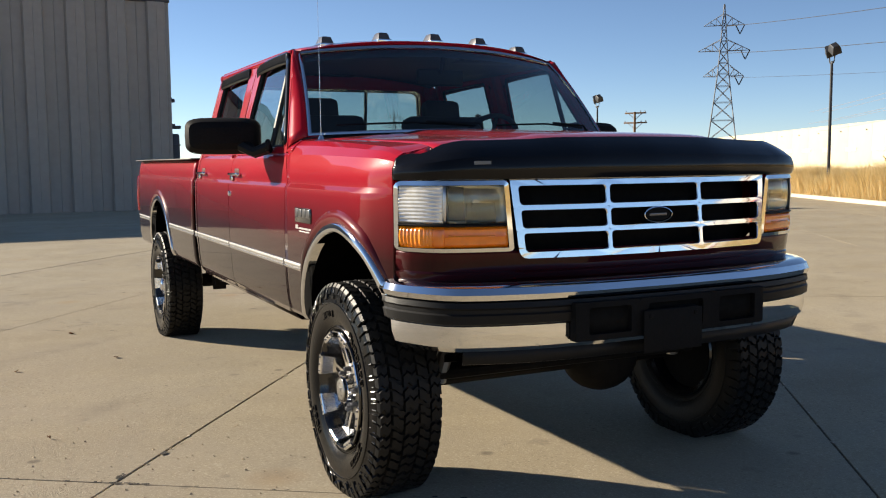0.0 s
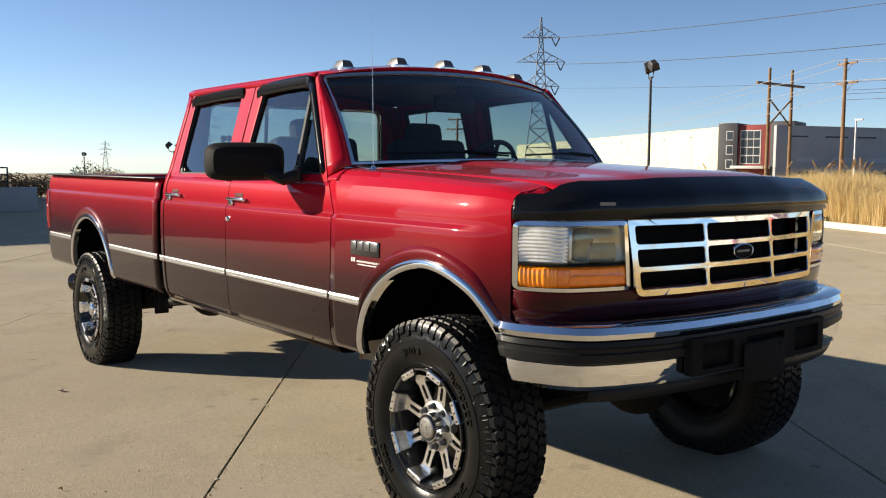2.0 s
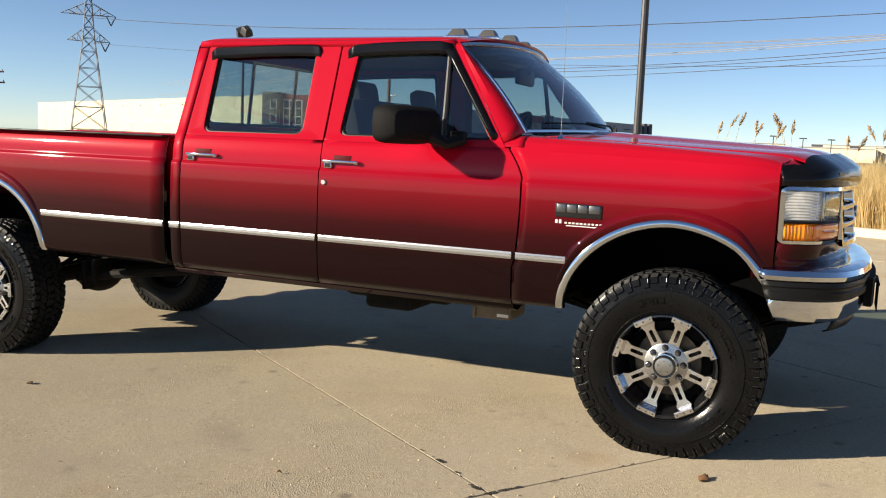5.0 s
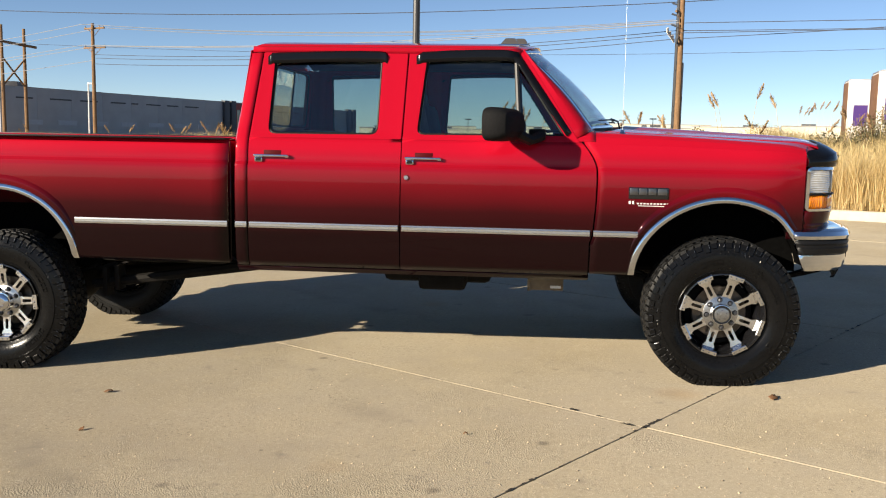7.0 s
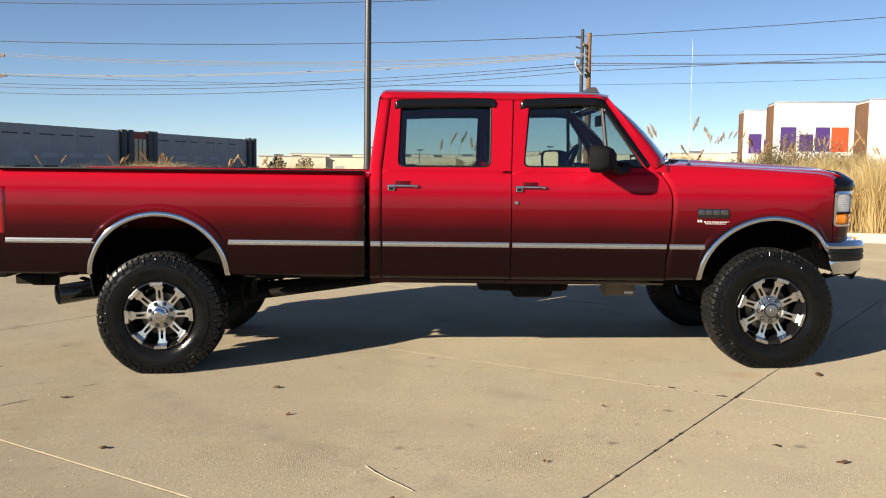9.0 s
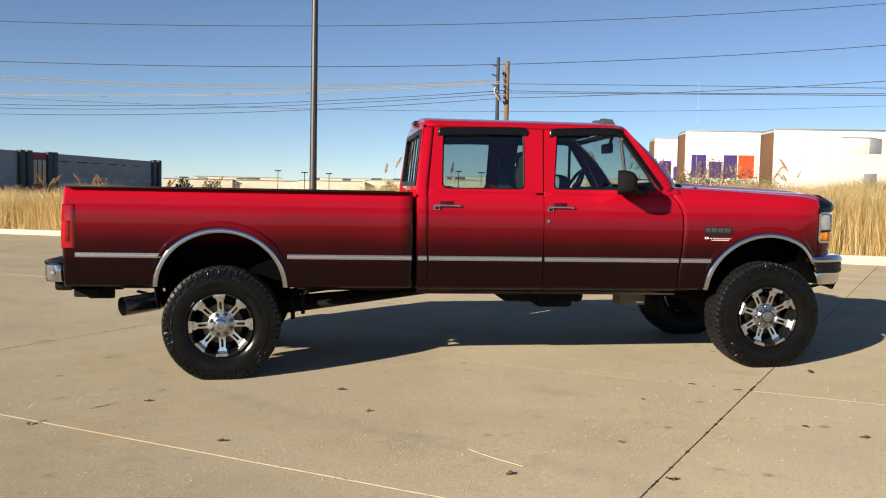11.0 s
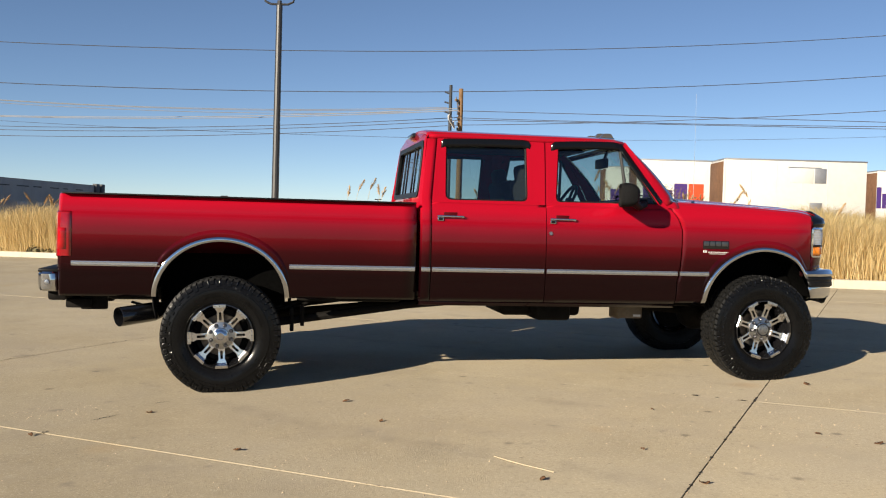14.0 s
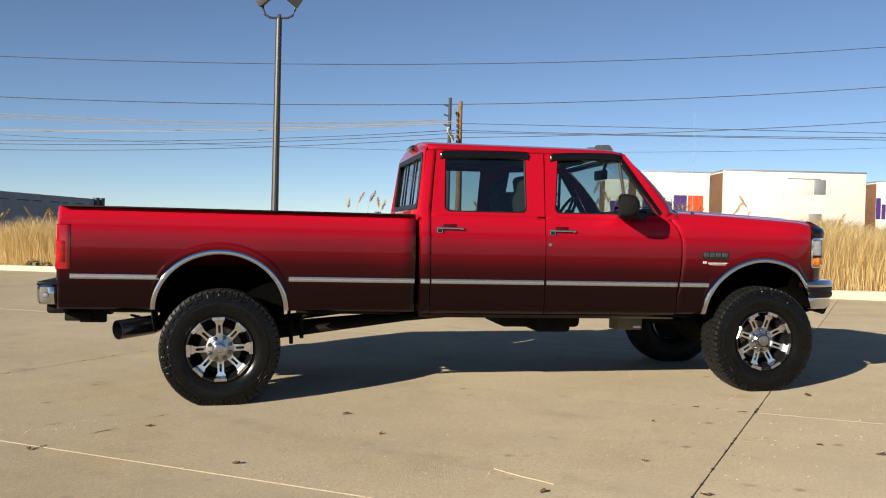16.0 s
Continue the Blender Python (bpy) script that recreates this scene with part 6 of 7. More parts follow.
        part("headlamp_lens", lens(0.619, 0.806, 1.186, 1.323, 0.0), LENS, lamp, "hazed clear headlamp lens", thick=0.003)
        part("fluting", lens(0.650, 0.745, 1.190, 1.262, -0.005, 15, "y"), FLUTE, lamp, "fluted lens block", thick=0.002)
        part("fluting", lens(0.750, 0.800, 1.200, 1.318, -0.005, 8, "y"), FLUTE, lamp, "fluted lens block", thick=0.002)
        part("divider", lens(0.806, 0.814, 1.186, 1.323, 0.004), SATIN, lamp, thick=0.004)
        part("corner_lens", lens(0.814, 0.916, 1.19, 1.322, 0.0, 10, "z"), CLEARRIB, lamp, "ribbed clear corner lens", thick=0.004)
        part("indicator_lens", lens(0.842, 0.916, 1.104, 1.180, 0.002, 9, "y"), AMBER, lamp, "bright amber indicator lens", thick=0.004)
        part("indicator_block", lens(0.812, 0.842, 1.104, 1.180, 0.003), AMBERDEEP, lamp, "deep amber end block", thick=0.004)
        part("marker_lens", lens(0.619, 0.812, 1.104, 1.180, 0.0, 3, "z"), AMBERDEEP, lamp, "ribbed deep amber lens", thick=0.004)
        part("marker_slot", lens(0.66, 0.80, 1.138, 1.150, 0.004), AMBER, lamp, thick=0.003)
        part("lens_rail", lens(0.618, 0.917, 1.180, 1.188, 0.006), PLASTIC, lamp, thick=0.004)
    # valance
    rows = []
    for y in spread(-0.926, 0.926, 51):
        a = abs(y)
        x = nose_x(min(a, 0.93)) if a <= 0.93 else 4.70
        k = 0.0
        rows.append([(x - 0.03, y, 1.09), (x - 0.004, y, 1.088), (x + 0.002, y, 1.082), (x - 0.003, y, 1.05), (x - 0.010, y, 1.018), (x - 0.004, y, 1.010), (x - 0.012, y, 0.97), (x - 0.03, y, 0.93)])
    body("valance", sheet(rows, True), label="dark maroon panel under the grille", thick=0.004)
    for s in (-1, 1):
        rows = []
        for x in (4.735, 4.72, 4.68, 4.64):
            rows.append([(x, s * lerp([(4.6, 0.945), (4.735, 0.930)], x), z) for z in (1.09, 1.04, 0.98, 0.93)])
        b = body("fender_lower_nose", sheet(rows, s < 0), thick=0.004)


def bumper_x(y):
    return lerp([(0, 5.105), (0.35, 5.095), (0.55, 5.07), (0.70, 5.03), (0.80, 4.99), (0.86, 4.95), (0.90, 4.905), (0.925, 4.86), (0.94, 4.81)], abs(y))


def bumper_path(n=41):
    ys = spread(-0.94, 0.94, n)
    pts = [(bumper_x(y), y) for y in ys]
    left = [(4.765, 0.948), (4.725, 0.953), (4.685, 0.954)]
    return [(x, -y) for x, y in reversed(left)] + pts + left


def bumper_band(prof, lo=0, hi=None):
    """Sweep (outward, z) points along the bumper's plan."""
    path = bumper_path()[lo:hi]
    rows = []
    for i, (x, y) in enumerate(path):
        a, b = path[max(i - 1, 0)], path[min(i + 1, len(path) - 1)]
        d = Vector((b[0] - a[0], b[1] - a[1])).normalized()
        n = Vector((d.y, -d.x))
        tail = max(0.0, min(1.0, (4.82 - x) / 0.13))  # the ends are cut on a slant
        rows.append([(x + n.x * o + tail * 0.32 * max(0.0, 0.95 - z), y + n.y * o, z) for o, z in prof])
    bm = sheet(rows, weld=False)
    bmesh.ops.recalc_face_normals(bm, faces=bm.faces)
    return bm


def build_bumper():
    top = bumper_band([(-0.16, 0.965), (-0.06, 0.985), (-0.02, 0.985), (0.005, 0.972), (0.014, 0.95), (0.008, 0.932), (-0.01, 0.925)])
    bumper = body("front_bumper", top, CHROME, "chrome front bumper with black rub strip", thick=0.004)
    part("rub_strip", bumper_band([(-0.012, 0.928), (0.006, 0.922), (0.01, 0.905), (0.004, 0.898), (0.004, 0.884), (0.010, 0.878), (0.008, 0.85), (-0.006, 0.842), (-0.02, 0.842)]), PLASTIC, bumper, "black ribbed rub strip", thick=0.003)
    part("lower_chrome", bumper_band([(-0.012, 0.845), (-0.006, 0.838), (-0.004, 0.80), (-0.012, 0.765), (-0.03, 0.748), (-0.10, 0.742)]), CHROME, bumper, "chrome lower bumper face", thick=0.004)
    part("air_dam", bumper_band([(-0.03, 0.748), (-0.05, 0.70), (-0.07, 0.695)], 6, -6), PLASTIC, bumper, thick=0.006)
    holes = [(-0.38, -0.205), (-0.13, 0.12), (0.20, 0.385)]
    ins = bmesh.new()
    for (g0, g1), (ya, yc) in zip(holes, ((-0.43, -0.168), (-0.168, 0.16), (0.16, 0.435))):
        hole = rounded([(g0, 0.797), (g1, 0.797), (g1, 0.893), (g0, 0.893)], 0.010)
        out, hole = radial(even([(ya, 0.775), (yc, 0.775), (yc, 0.912), (ya, 0.912)], 64), even(hole, 64))
        flat = [[(bumper_x(y) + o, y, z) for y, z in ring_pts] for o, ring_pts in ((0.0, out), (0.036, out), (0.038, hole), (0.008, hole))]
        add_grid(ins, flat, close_v=True)
    bmesh.ops.remove_doubles(ins, verts=ins.verts, dist=0.002)
    bmesh.ops.recalc_face_normals(ins, faces=ins.faces)
    part("centre_insert", ins, MATTBLACK, bumper, "black insert with three openings")
    back = sheet([[(bumper_x(yy) + 0.013, yy, z) for z in (0.78, 0.908)] for yy in spread(-0.425, 0.43, 19)])
    part("insert_back", back, LINER, bumper, thick=0.003)
    br = bmesh.new()
    add_box(br, 5.152, 5.158, -0.165, 0.10, 0.715, 0.868, bevel=0.003)
    add_box(br, 5.09, 5.156, -0.15, 0.085, 0.858, 0.87, bevel=0.003)
    for yy in (-0.145, 0.06):
        add_box(br, 5.150, 5.162, yy, yy + 0.018, 0.84, 0.856, bevel=0.003)
    part("plate_bracket", br, MATTBLACK, bumper, "empty black plate bracket")
    for y in (-0.45, 0.45):
        part("bumper_bracket", box(4.5, 5.02, y - 0.04, y + 0.04, 0.80, 0.90), UNDER, bumper)
    # rear bumper
    bm = bmesh.new()
    path = [(-1.135, -0.955), (-1.20, -0.955), (-1.24, -0.945), (-1.262, -0.915), (-1.268, -0.86), (-1.272, -0.5), (-1.272, 0.5), (-1.268, 0.86), (-1.262, 0.915), (-1.24, 0.945), (-1.20, 0.955), (-1.135, 0.955)]
    prof = [(-0.05, 0.868), (-0.004, 0.866), (0.004, 0.852), (0.004, 0.79), (0.0, 0.745), (-0.012, 0.732), (-0.05, 0.730)]
    rows = []
    for i, (x, y) in enumerate(path):
        p, q = path[max(i - 1, 0)], path[min(i + 1, len(path) - 1)]
        d = Vector((q[0] - p[0], q[1] - p[1])).normalized()
        n = Vector((-d.y, d.x))
        if n.dot(Vector((x + 0.6, y))) < 0:
            n = -n
        rows.append([(x + n.x * o, y + n.y * o, z) for o, z in prof])
    net = add_grid(bm, rows)
    bmesh.ops.recalc_face_normals(bm, faces=bm.faces)
    rb = body("rear_bumper", bm, CHROME, "chrome step bumper", thick=0.006)
    part("step_pad", box(-1.268, -1.12, -0.945, 0.945, 0.862, 0.892, bevel=0.010), PLASTIC, rb, "black step pad")
    part("bumper_core", box(-1.25, -1.115, -0.94, 0.94, 0.735, 0.86), UNDER, rb)
    part("lower_skirt", box(-1.22, -1.09, -0.86, 0.86, 0.655, 0.735, bevel=0.02), UNDER, rb, "black lower skirt")
    part("bolt", lathe([(0, 0.014), (0.016, 0.012), (0.02, 0.004), (0.022, 0)], 14), SATIN, rb, m=pose(-1.20, -0.958, 0.795, 0, 0, 180))
    hitch = bmesh.new()
    add_box(hitch, -1.15, -0.96, -0.60, 0.60, 0.575, 0.645, bevel=0.012)
    add_box(hitch, -1.22, -0.9, -0.05, 0.05, 0.575, 0.65, bevel=0.008)
    add_box(hitch, -1.05, -0.86, -0.56, -0.50, 0.56, 0.72, bevel=0.01)
    add_box(hitch, -1.05, -0.86, 0.50, 0.56, 0.56, 0.72, bevel=0.01)
    body("tow_hitch", hitch, UNDER, "black receiver hitch")


def build_cab():
    ys = spread(-0.79, 0.79, 17)
    xs = [1.522, 1.532, 1.56, 1.65, 1.9, 2.2, 2.5, 2.8, 2.95, 3.05, 3.12]
    rows = []
    for k, x in enumerate(xs):
        row = []
        for y in ys:
            f = 1 - abs(y / 0.79) ** 2.6
            xx = x + (0.11 * (1 - (y / 0.79) ** 2) if x > 2.9 else 0) * ((x - 2.9) / 0.22 if x > 2.9 else 0)
            drop = 0.03 if k == 0 else 0.008 if k == 1 else 0
            front = 0.018 if x > 3.1 else 0.004 if x > 3.0 else 0
            row.append((xx, y, 1.972 + 0.066 * f - drop - front))
        rows.append(row)
    rows.append([(3.105 + 0.115 * (1 - (y / 0.79) ** 2) + 0.006, y * 0.955, 1.955 + 0.045 * (1 - (y / 0.79) ** 2) + 0.006) for y in ys])
    bm = sheet(rows)
    bmesh.ops.recalc_face_normals(bm, faces=bm.faces)
    body("roof", bm, label="red roof skin", thick=0.004)
    liner = sheet([[(x, y * 0.97, z - 0.035) for x, y, z in row] for row in rows[1:-2]])
    body("headliner", liner, TRIMGREY, thick=0.01)
    # clearance lamps
    for y, x in ((-0.655, 3.05), (-0.35, 3.105), (-0.05, 3.125), (0.245, 3.105), (0.54, 3.05)):
        y += 0.055
        z = 1.968 + 0.066 * (1 - abs(y / 0.79) ** 2.6) - 0.003
        base = bmesh.new()
        add_box(base, x - 0.080, x + 0.045, y - 0.040, y + 0.040, z - 0.006, z + 0.010, bevel=0.004)
        lb = body("clearance_lamp", base, CHROME, "roof clearance lamp on chrome base")
        rows2 = []
        for zz, a, b, c in ((z + 0.008, -0.066, 0.038, 0.034), (z + 0.028, -0.048, 0.030, 0.029), (z + 0.042, -0.036, 0.020, 0.024), (z + 0.045, -0.02, 0.008, 0.012)):
            rows2.append([(x + q, y + w, zz) for q, w in ((a, -c), ((a + b) / 2, -c * 1.08), (b, -c), (b + 0.004, 0), (b, c), ((a + b) / 2, c * 1.08), (a, c), (a - 0.004, 0))])
        lensbm = bmesh.new()
        net = add_grid(lensbm, rows2, close_v=True)
        lensbm.faces.new(net[-1])
        bmesh.ops.recalc_face_normals(lensbm, faces=lensbm.faces)
        part("lamp_lens", lensbm, SMOKELENS, lb, "smoked lens")
    # high brake lamp
    body("brake_lamp", box(1.492, 1.56, -0.15, 0.15, 1.985, 2.022, bevel=0.012), GLOSSBLACK, "dark third brake lamp")
    # windshield
    def ws(t, y):
        """t from the base (0) to the top (1); y in -1..1."""
        bx, bz = 3.525 + 0.185 * (1 - y * y), 1.530 + 0.018 * (1 - y * y)
        tx, tz = 3.105 + 0.115 * (1 - y * y), 1.955 + 0.045 * (1 - y * y)
        w = 0.866 + (0.774 - 0.866) * t
        bow = 0.022 * math.sin(math.pi * t)
        return Vector((bx + (tx - bx) * t + bow, y * w, bz + (tz - bz) * t + bow * 0.6))

    glass_rows = [[ws(t, y) for y in spread(-0.99, 0.99, 25)] for t in spread(0.012, 0.982, 13)]
    body("windshield", sheet(glass_rows), SHIELD, "clear windshield with bright surround")
    surround = bmesh.new()
    loop = [(0.0, y) for y in spread(-1, 1, 21)] + [(t, 1) for t in spread(0.1, 0.9, 9)] + [(1, y) for y in spread(1, -1, 21)] + [(t, -1) for t in spread(0.9, 0.1, 9)]
    inn = [(min(max(t, 0.030), 0.968), min(max(y, -0.981), 0.981)) for t, y in loop]
    mid = [(min(max(t, 0.012), 0.988), min(max(y, -0.992), 0.992)) for t, y in loop]
    up = Vector((0.007, 0, 0.007))
    add_grid(surround, [[ws(t, y) - up * 0.6 for t, y in loop], [ws(t, y) + up * 0.6 for t, y in loop], [ws(t, y) + up for t, y in mid], [ws(t, y) + up * 0.4 for t, y in inn], [ws(t, y) - up * 0.4 for t, y in inn]], close_v=True)
    bmesh.ops.recalc_face_normals(surround, faces=surround.faces)
    body("windshield_trim", surround, CHROME, "bright windshield moulding")
    vis = sheet([[ws(t, y) - Vector((0.006, 0, 0.004)) for y in spread(-0.96, 0.96, 15)] for t in (0.86, 0.95)])
    body("shade_band", vis, GLOSSBLACK, "dark shade band", thick=0.001)
    # front pillars
    for s in (-1, 1):
        rows = []
        for k in range(11):
            t = k / 10
            z = 1.482 + (1.957 - 1.482) * t
            xd = 3.437 + (3.125 - 3.443) * t
            yo = green_y(z) if z < 1.95 else 0.80
            inner_p = ws(max(0, t * 1.0), 1.0)
            p0 = Vector((xd + 0.004, s * yo, z))
            p2 = Vector((inner_p.x - 0.004, s * inner_p.y, max(inner_p.z, z)))
            midp = (p0 + p2) / 2 + Vector((0.014, s * 0.012, 0.004))
            rows.append([p0 - Vector((0, s * 0.03, 0)), p0, p0.lerp(midp, 0.6) + Vector((0.003, s * 0.006, 0)), midp, midp.lerp(p2, 0.5) + Vector((0.003, s * 0.002, 0.002)), p2])
        body("front_pillar", sheet(rows, s > 0), label="red windshield pillar", thick=0.004)
        rows = []
        for x in spread(3.37, 3.545, 6):
            rows.append([(x, s * y, 1.368 + 0.148 * math.sqrt(max(0.0, 1 - (max(0.0, y - 0.87) / 0.102) ** 2)) + 0.010 * max(0.0, 0.87 - y) / 0.07) for y in (0.950, 0.941, 0.928, 0.915, 0.90, 0.885, 0.87, 0.845, 0.80)])
        body("cowl_corner", sheet(rows, s > 0), thick=0.004)
    # back wall with its window
    bw = bmesh.new()
    hole = rounded([(-0.72, 1.515), (0.72, 1.515), (0.69, 1.905), (-0.69, 1.905)], 0.06)
    outer = [(-0.90, 0.72), (0.90, 0.72), (0.925, 1.45), (0.80, 1.945)] + [(y, 1.945 + 0.066 * (1 - abs(y / 0.79) ** 2.6)) for y in (0.7, 0.55, 0.3, 0.0, -0.3, -0.55, -0.7)] + [(-0.80, 1.945), (-0.925, 1.45)]
    out, hole = radial(outer, hole)
    bx = lambda z: 1.465 + 0.05 * max(0, (z - 1.47) / 0.47)  # noqa: E731
    add_grid(bw, [[(bx(z), y, z) for y, z in out], [(bx(z), y, z) for y, z in hole], [(bx(z) + 0.03, y, z) for y, z in hole]], close_v=True)
    bmesh.ops.recalc_face_normals(bw, faces=bw.faces)
    wall = body("cab_back", bw, label="red cab back wall", thick=0.004)
    gl = bmesh.new()
    gl.faces.new([gl.verts.new((bx(z) + 0.015, y, z)) for y, z in hole])
    part("rear_window", gl, REARGLASS, wall, "tinted sliding rear window")
    for y in (-0.25, 0.25):
        part("slider_frame", sheet([[(bx(z) + 0.004, y + d, z) for d in (-0.011, 0.011)] for z in (1.515, 1.905)]), PLASTIC, wall, thick=0.012)
    fr = bmesh.new()
    h3 = [(y * 1.045, 1.71 + (z - 1.71) * 1.10) for y, z in hole]
    h2 = [(y * 0.955, 1.71 + (z - 1.71) * 0.92) for y, z in hole]
    add_grid(fr, [[(bx(z) - 0.003, y, z) for y, z in h3], [(bx(z) - 0.009, y * 0.995, z) for y, z in h3], [(bx(z) - 0.008, y, z) for y, z in h2], [(bx(z) + 0.02, y, z) for y, z in h2]], close_v=True)
    part("window_seal", fr, PLASTIC, wall, "black rubber window seal", thick=0.004)


def seat(x, y, w, rest=True, tall=0.56):
    bm = bmesh.new()
    add_box(bm, x - 0.25, x + 0.27, y - w / 2, y + w / 2, 1.02, 1.20, bevel=0.05)
    st = body("seat", bm, SEATCLOTH, "grey cloth seat with headrest")
    back = bmesh.new()
    add_box(back, -0.075, 0.075, -w / 2, w / 2, 0, tall, bevel=0.045)
    part("seat_back", back, SEATCLOTH, st, m=pose(x - 0.24, y, 1.14, 0, -12, 0))
    if rest:
        for yy in ((y,) if w < 0.8 else (y - w * 0.3, y + w * 0.3)):
            hr = bmesh.new()
            add_box(hr, -0.05, 0.05, -0.13, 0.13, 0, 0.17, bevel=0.04)
            part("headrest", hr, SEATCLOTH, st, m=pose(x - 0.36, yy, 1.63, 0, -10, 0))


def build_cabin():
    body("cabin_floor", box(1.49, 3.60, -0.88, 0.88, 0.76, 0.80), TRIMGREY)
    body("firewall", box(3.56, 3.60, -0.86, 0.86, 0.78, 1.50), TRIMGREY)
    dash = sheet([[(x, y, z) for x, z in ((3.50, 1.50), (3.40, 1.52), (3.22, 1.515), (3.13, 1.485), (3.10, 1.40), (3.14, 1.25), (3.25, 1.1))] for y in spread(-0.87, 0.87, 9)])
    body("dashboard", dash, TRIMGREY, "dark grey dashboard", thick=0.01)
    seat(2.76, -0.42, 0.56)
    seat(2.76, 0.42, 0.56)
    seat(2.02, 0.0, 1.45, False, 0.36)
    w = bmesh.new()
    rows = []
    for k in range(28):
        a = 2 * math.pi * k / 28
        c, sn = math.cos(a), math.sin(a)
        rows.append([((0.19 + 0.015 * math.cos(b)) * c, (0.19 + 0.015 * math.cos(b)) * sn, 0.015 * math.sin(b)) for b in [2 * math.pi * q / 8 for q in range(8)]])
    add_grid(w, rows, close_u=True, close_v=True)
    for a in (0, 2.1, 4.2):
        add_tube(w, [(0, 0, -0.02), (0.19 * math.cos(a), 0.19 * math.sin(a), 0)], 0.014, 6)
    add_box(w, -0.07, 0.07, -0.07, 0.07, -0.04, 0.0, bevel=0.015)
    part("steering_wheel", w, TRIMGREY, truck, "dark steering wheel", RAKE @ pose(3.02, 0.42, 1.50, 0, -62, 0))
    im = bmesh.new()
    add_box(im, 3.20, 3.235, -0.14, 0.14, 1.80, 1.885, bevel=0.014)
    add_tube(im, [(3.235, 0, 1.86), (3.262, 0, 1.945)], 0.014, 6)
    body("rear_view_mirror", im, PLASTIC, "black inside mirror")
    for s in (-1, 1):
        part("sun_visor", box(2.96, 3.12, s * 0.40 - 0.2, s * 0.40 + 0.2, 1.945, 1.96, bevel=0.005), TRIMGREY, truck, m=RAKE)


def build_mirror(s):
    rows = []
    c = Vector((3.03, s * 1.160, 1.548))
    shell = bmesh.new()
    secs = [(-0.06, 0.186, 0.086), (-0.052, 0.194, 0.093), (-0.02, 0.194, 0.094), (0.03, 0.186, 0.088), (0.065, 0.162, 0.070), (0.085, 0.11, 0.04)]
    for d, a, b in secs:
        row = []
        for q in range(24):
            t = 2 * math.pi * q / 24
            ct, st = math.cos(t), math.sin(t)
            e = 0.42
            row.append((d, a * math.copysign(abs(ct) ** e, ct), b * math.copysign(abs(st) ** e, st)))
        rows.append(row)
    net = add_grid(shell, rows, close_v=True)
    shell.faces.new(net[-1])
    rim = [shell.verts.new((-0.045, v.co.y * 0.93, v.co.z * 0.9)) for v in net[0]]
    for q in range(24):
        shell.faces.new((net[0][q], net[0][(q + 1) % 24], rim[(q + 1) % 24], rim[q]))
    bmesh.ops.recalc_face_normals(shell, faces=shell.faces)
    mir = part("door_mirror", shell, MATTBLACK, truck, "large black door mirror", RAKE @ Matrix.Translation(c) @ pose(0, 0, 0, 0, 0, 18 * s))
    g = bmesh.new()
    g.faces.new([g.verts.new((-0.046, v[1] * 0.935, v[2] * 0.91)) for v in rows[0]])
    part("mirror_glass", g, MIRROR, mir, "mirror glass")
    arm = bmesh.new()
    add_tube(arm, [(0.05, -s * 0.10, -0.05), (0.10, -s * 0.17, -0.085), (0.14, -s * 0.24, -0.06)], 0.03, 8, radii=[0.035, 0.03, 0.032])
    add_box(arm, 0.07, 0.17, -s * 0.235 - 0.012, -s * 0.235 + 0.012, -0.085, -0.02, bevel=0.01)
    part("mirror_arm", arm, PLASTIC, mir, "black mirror arm")


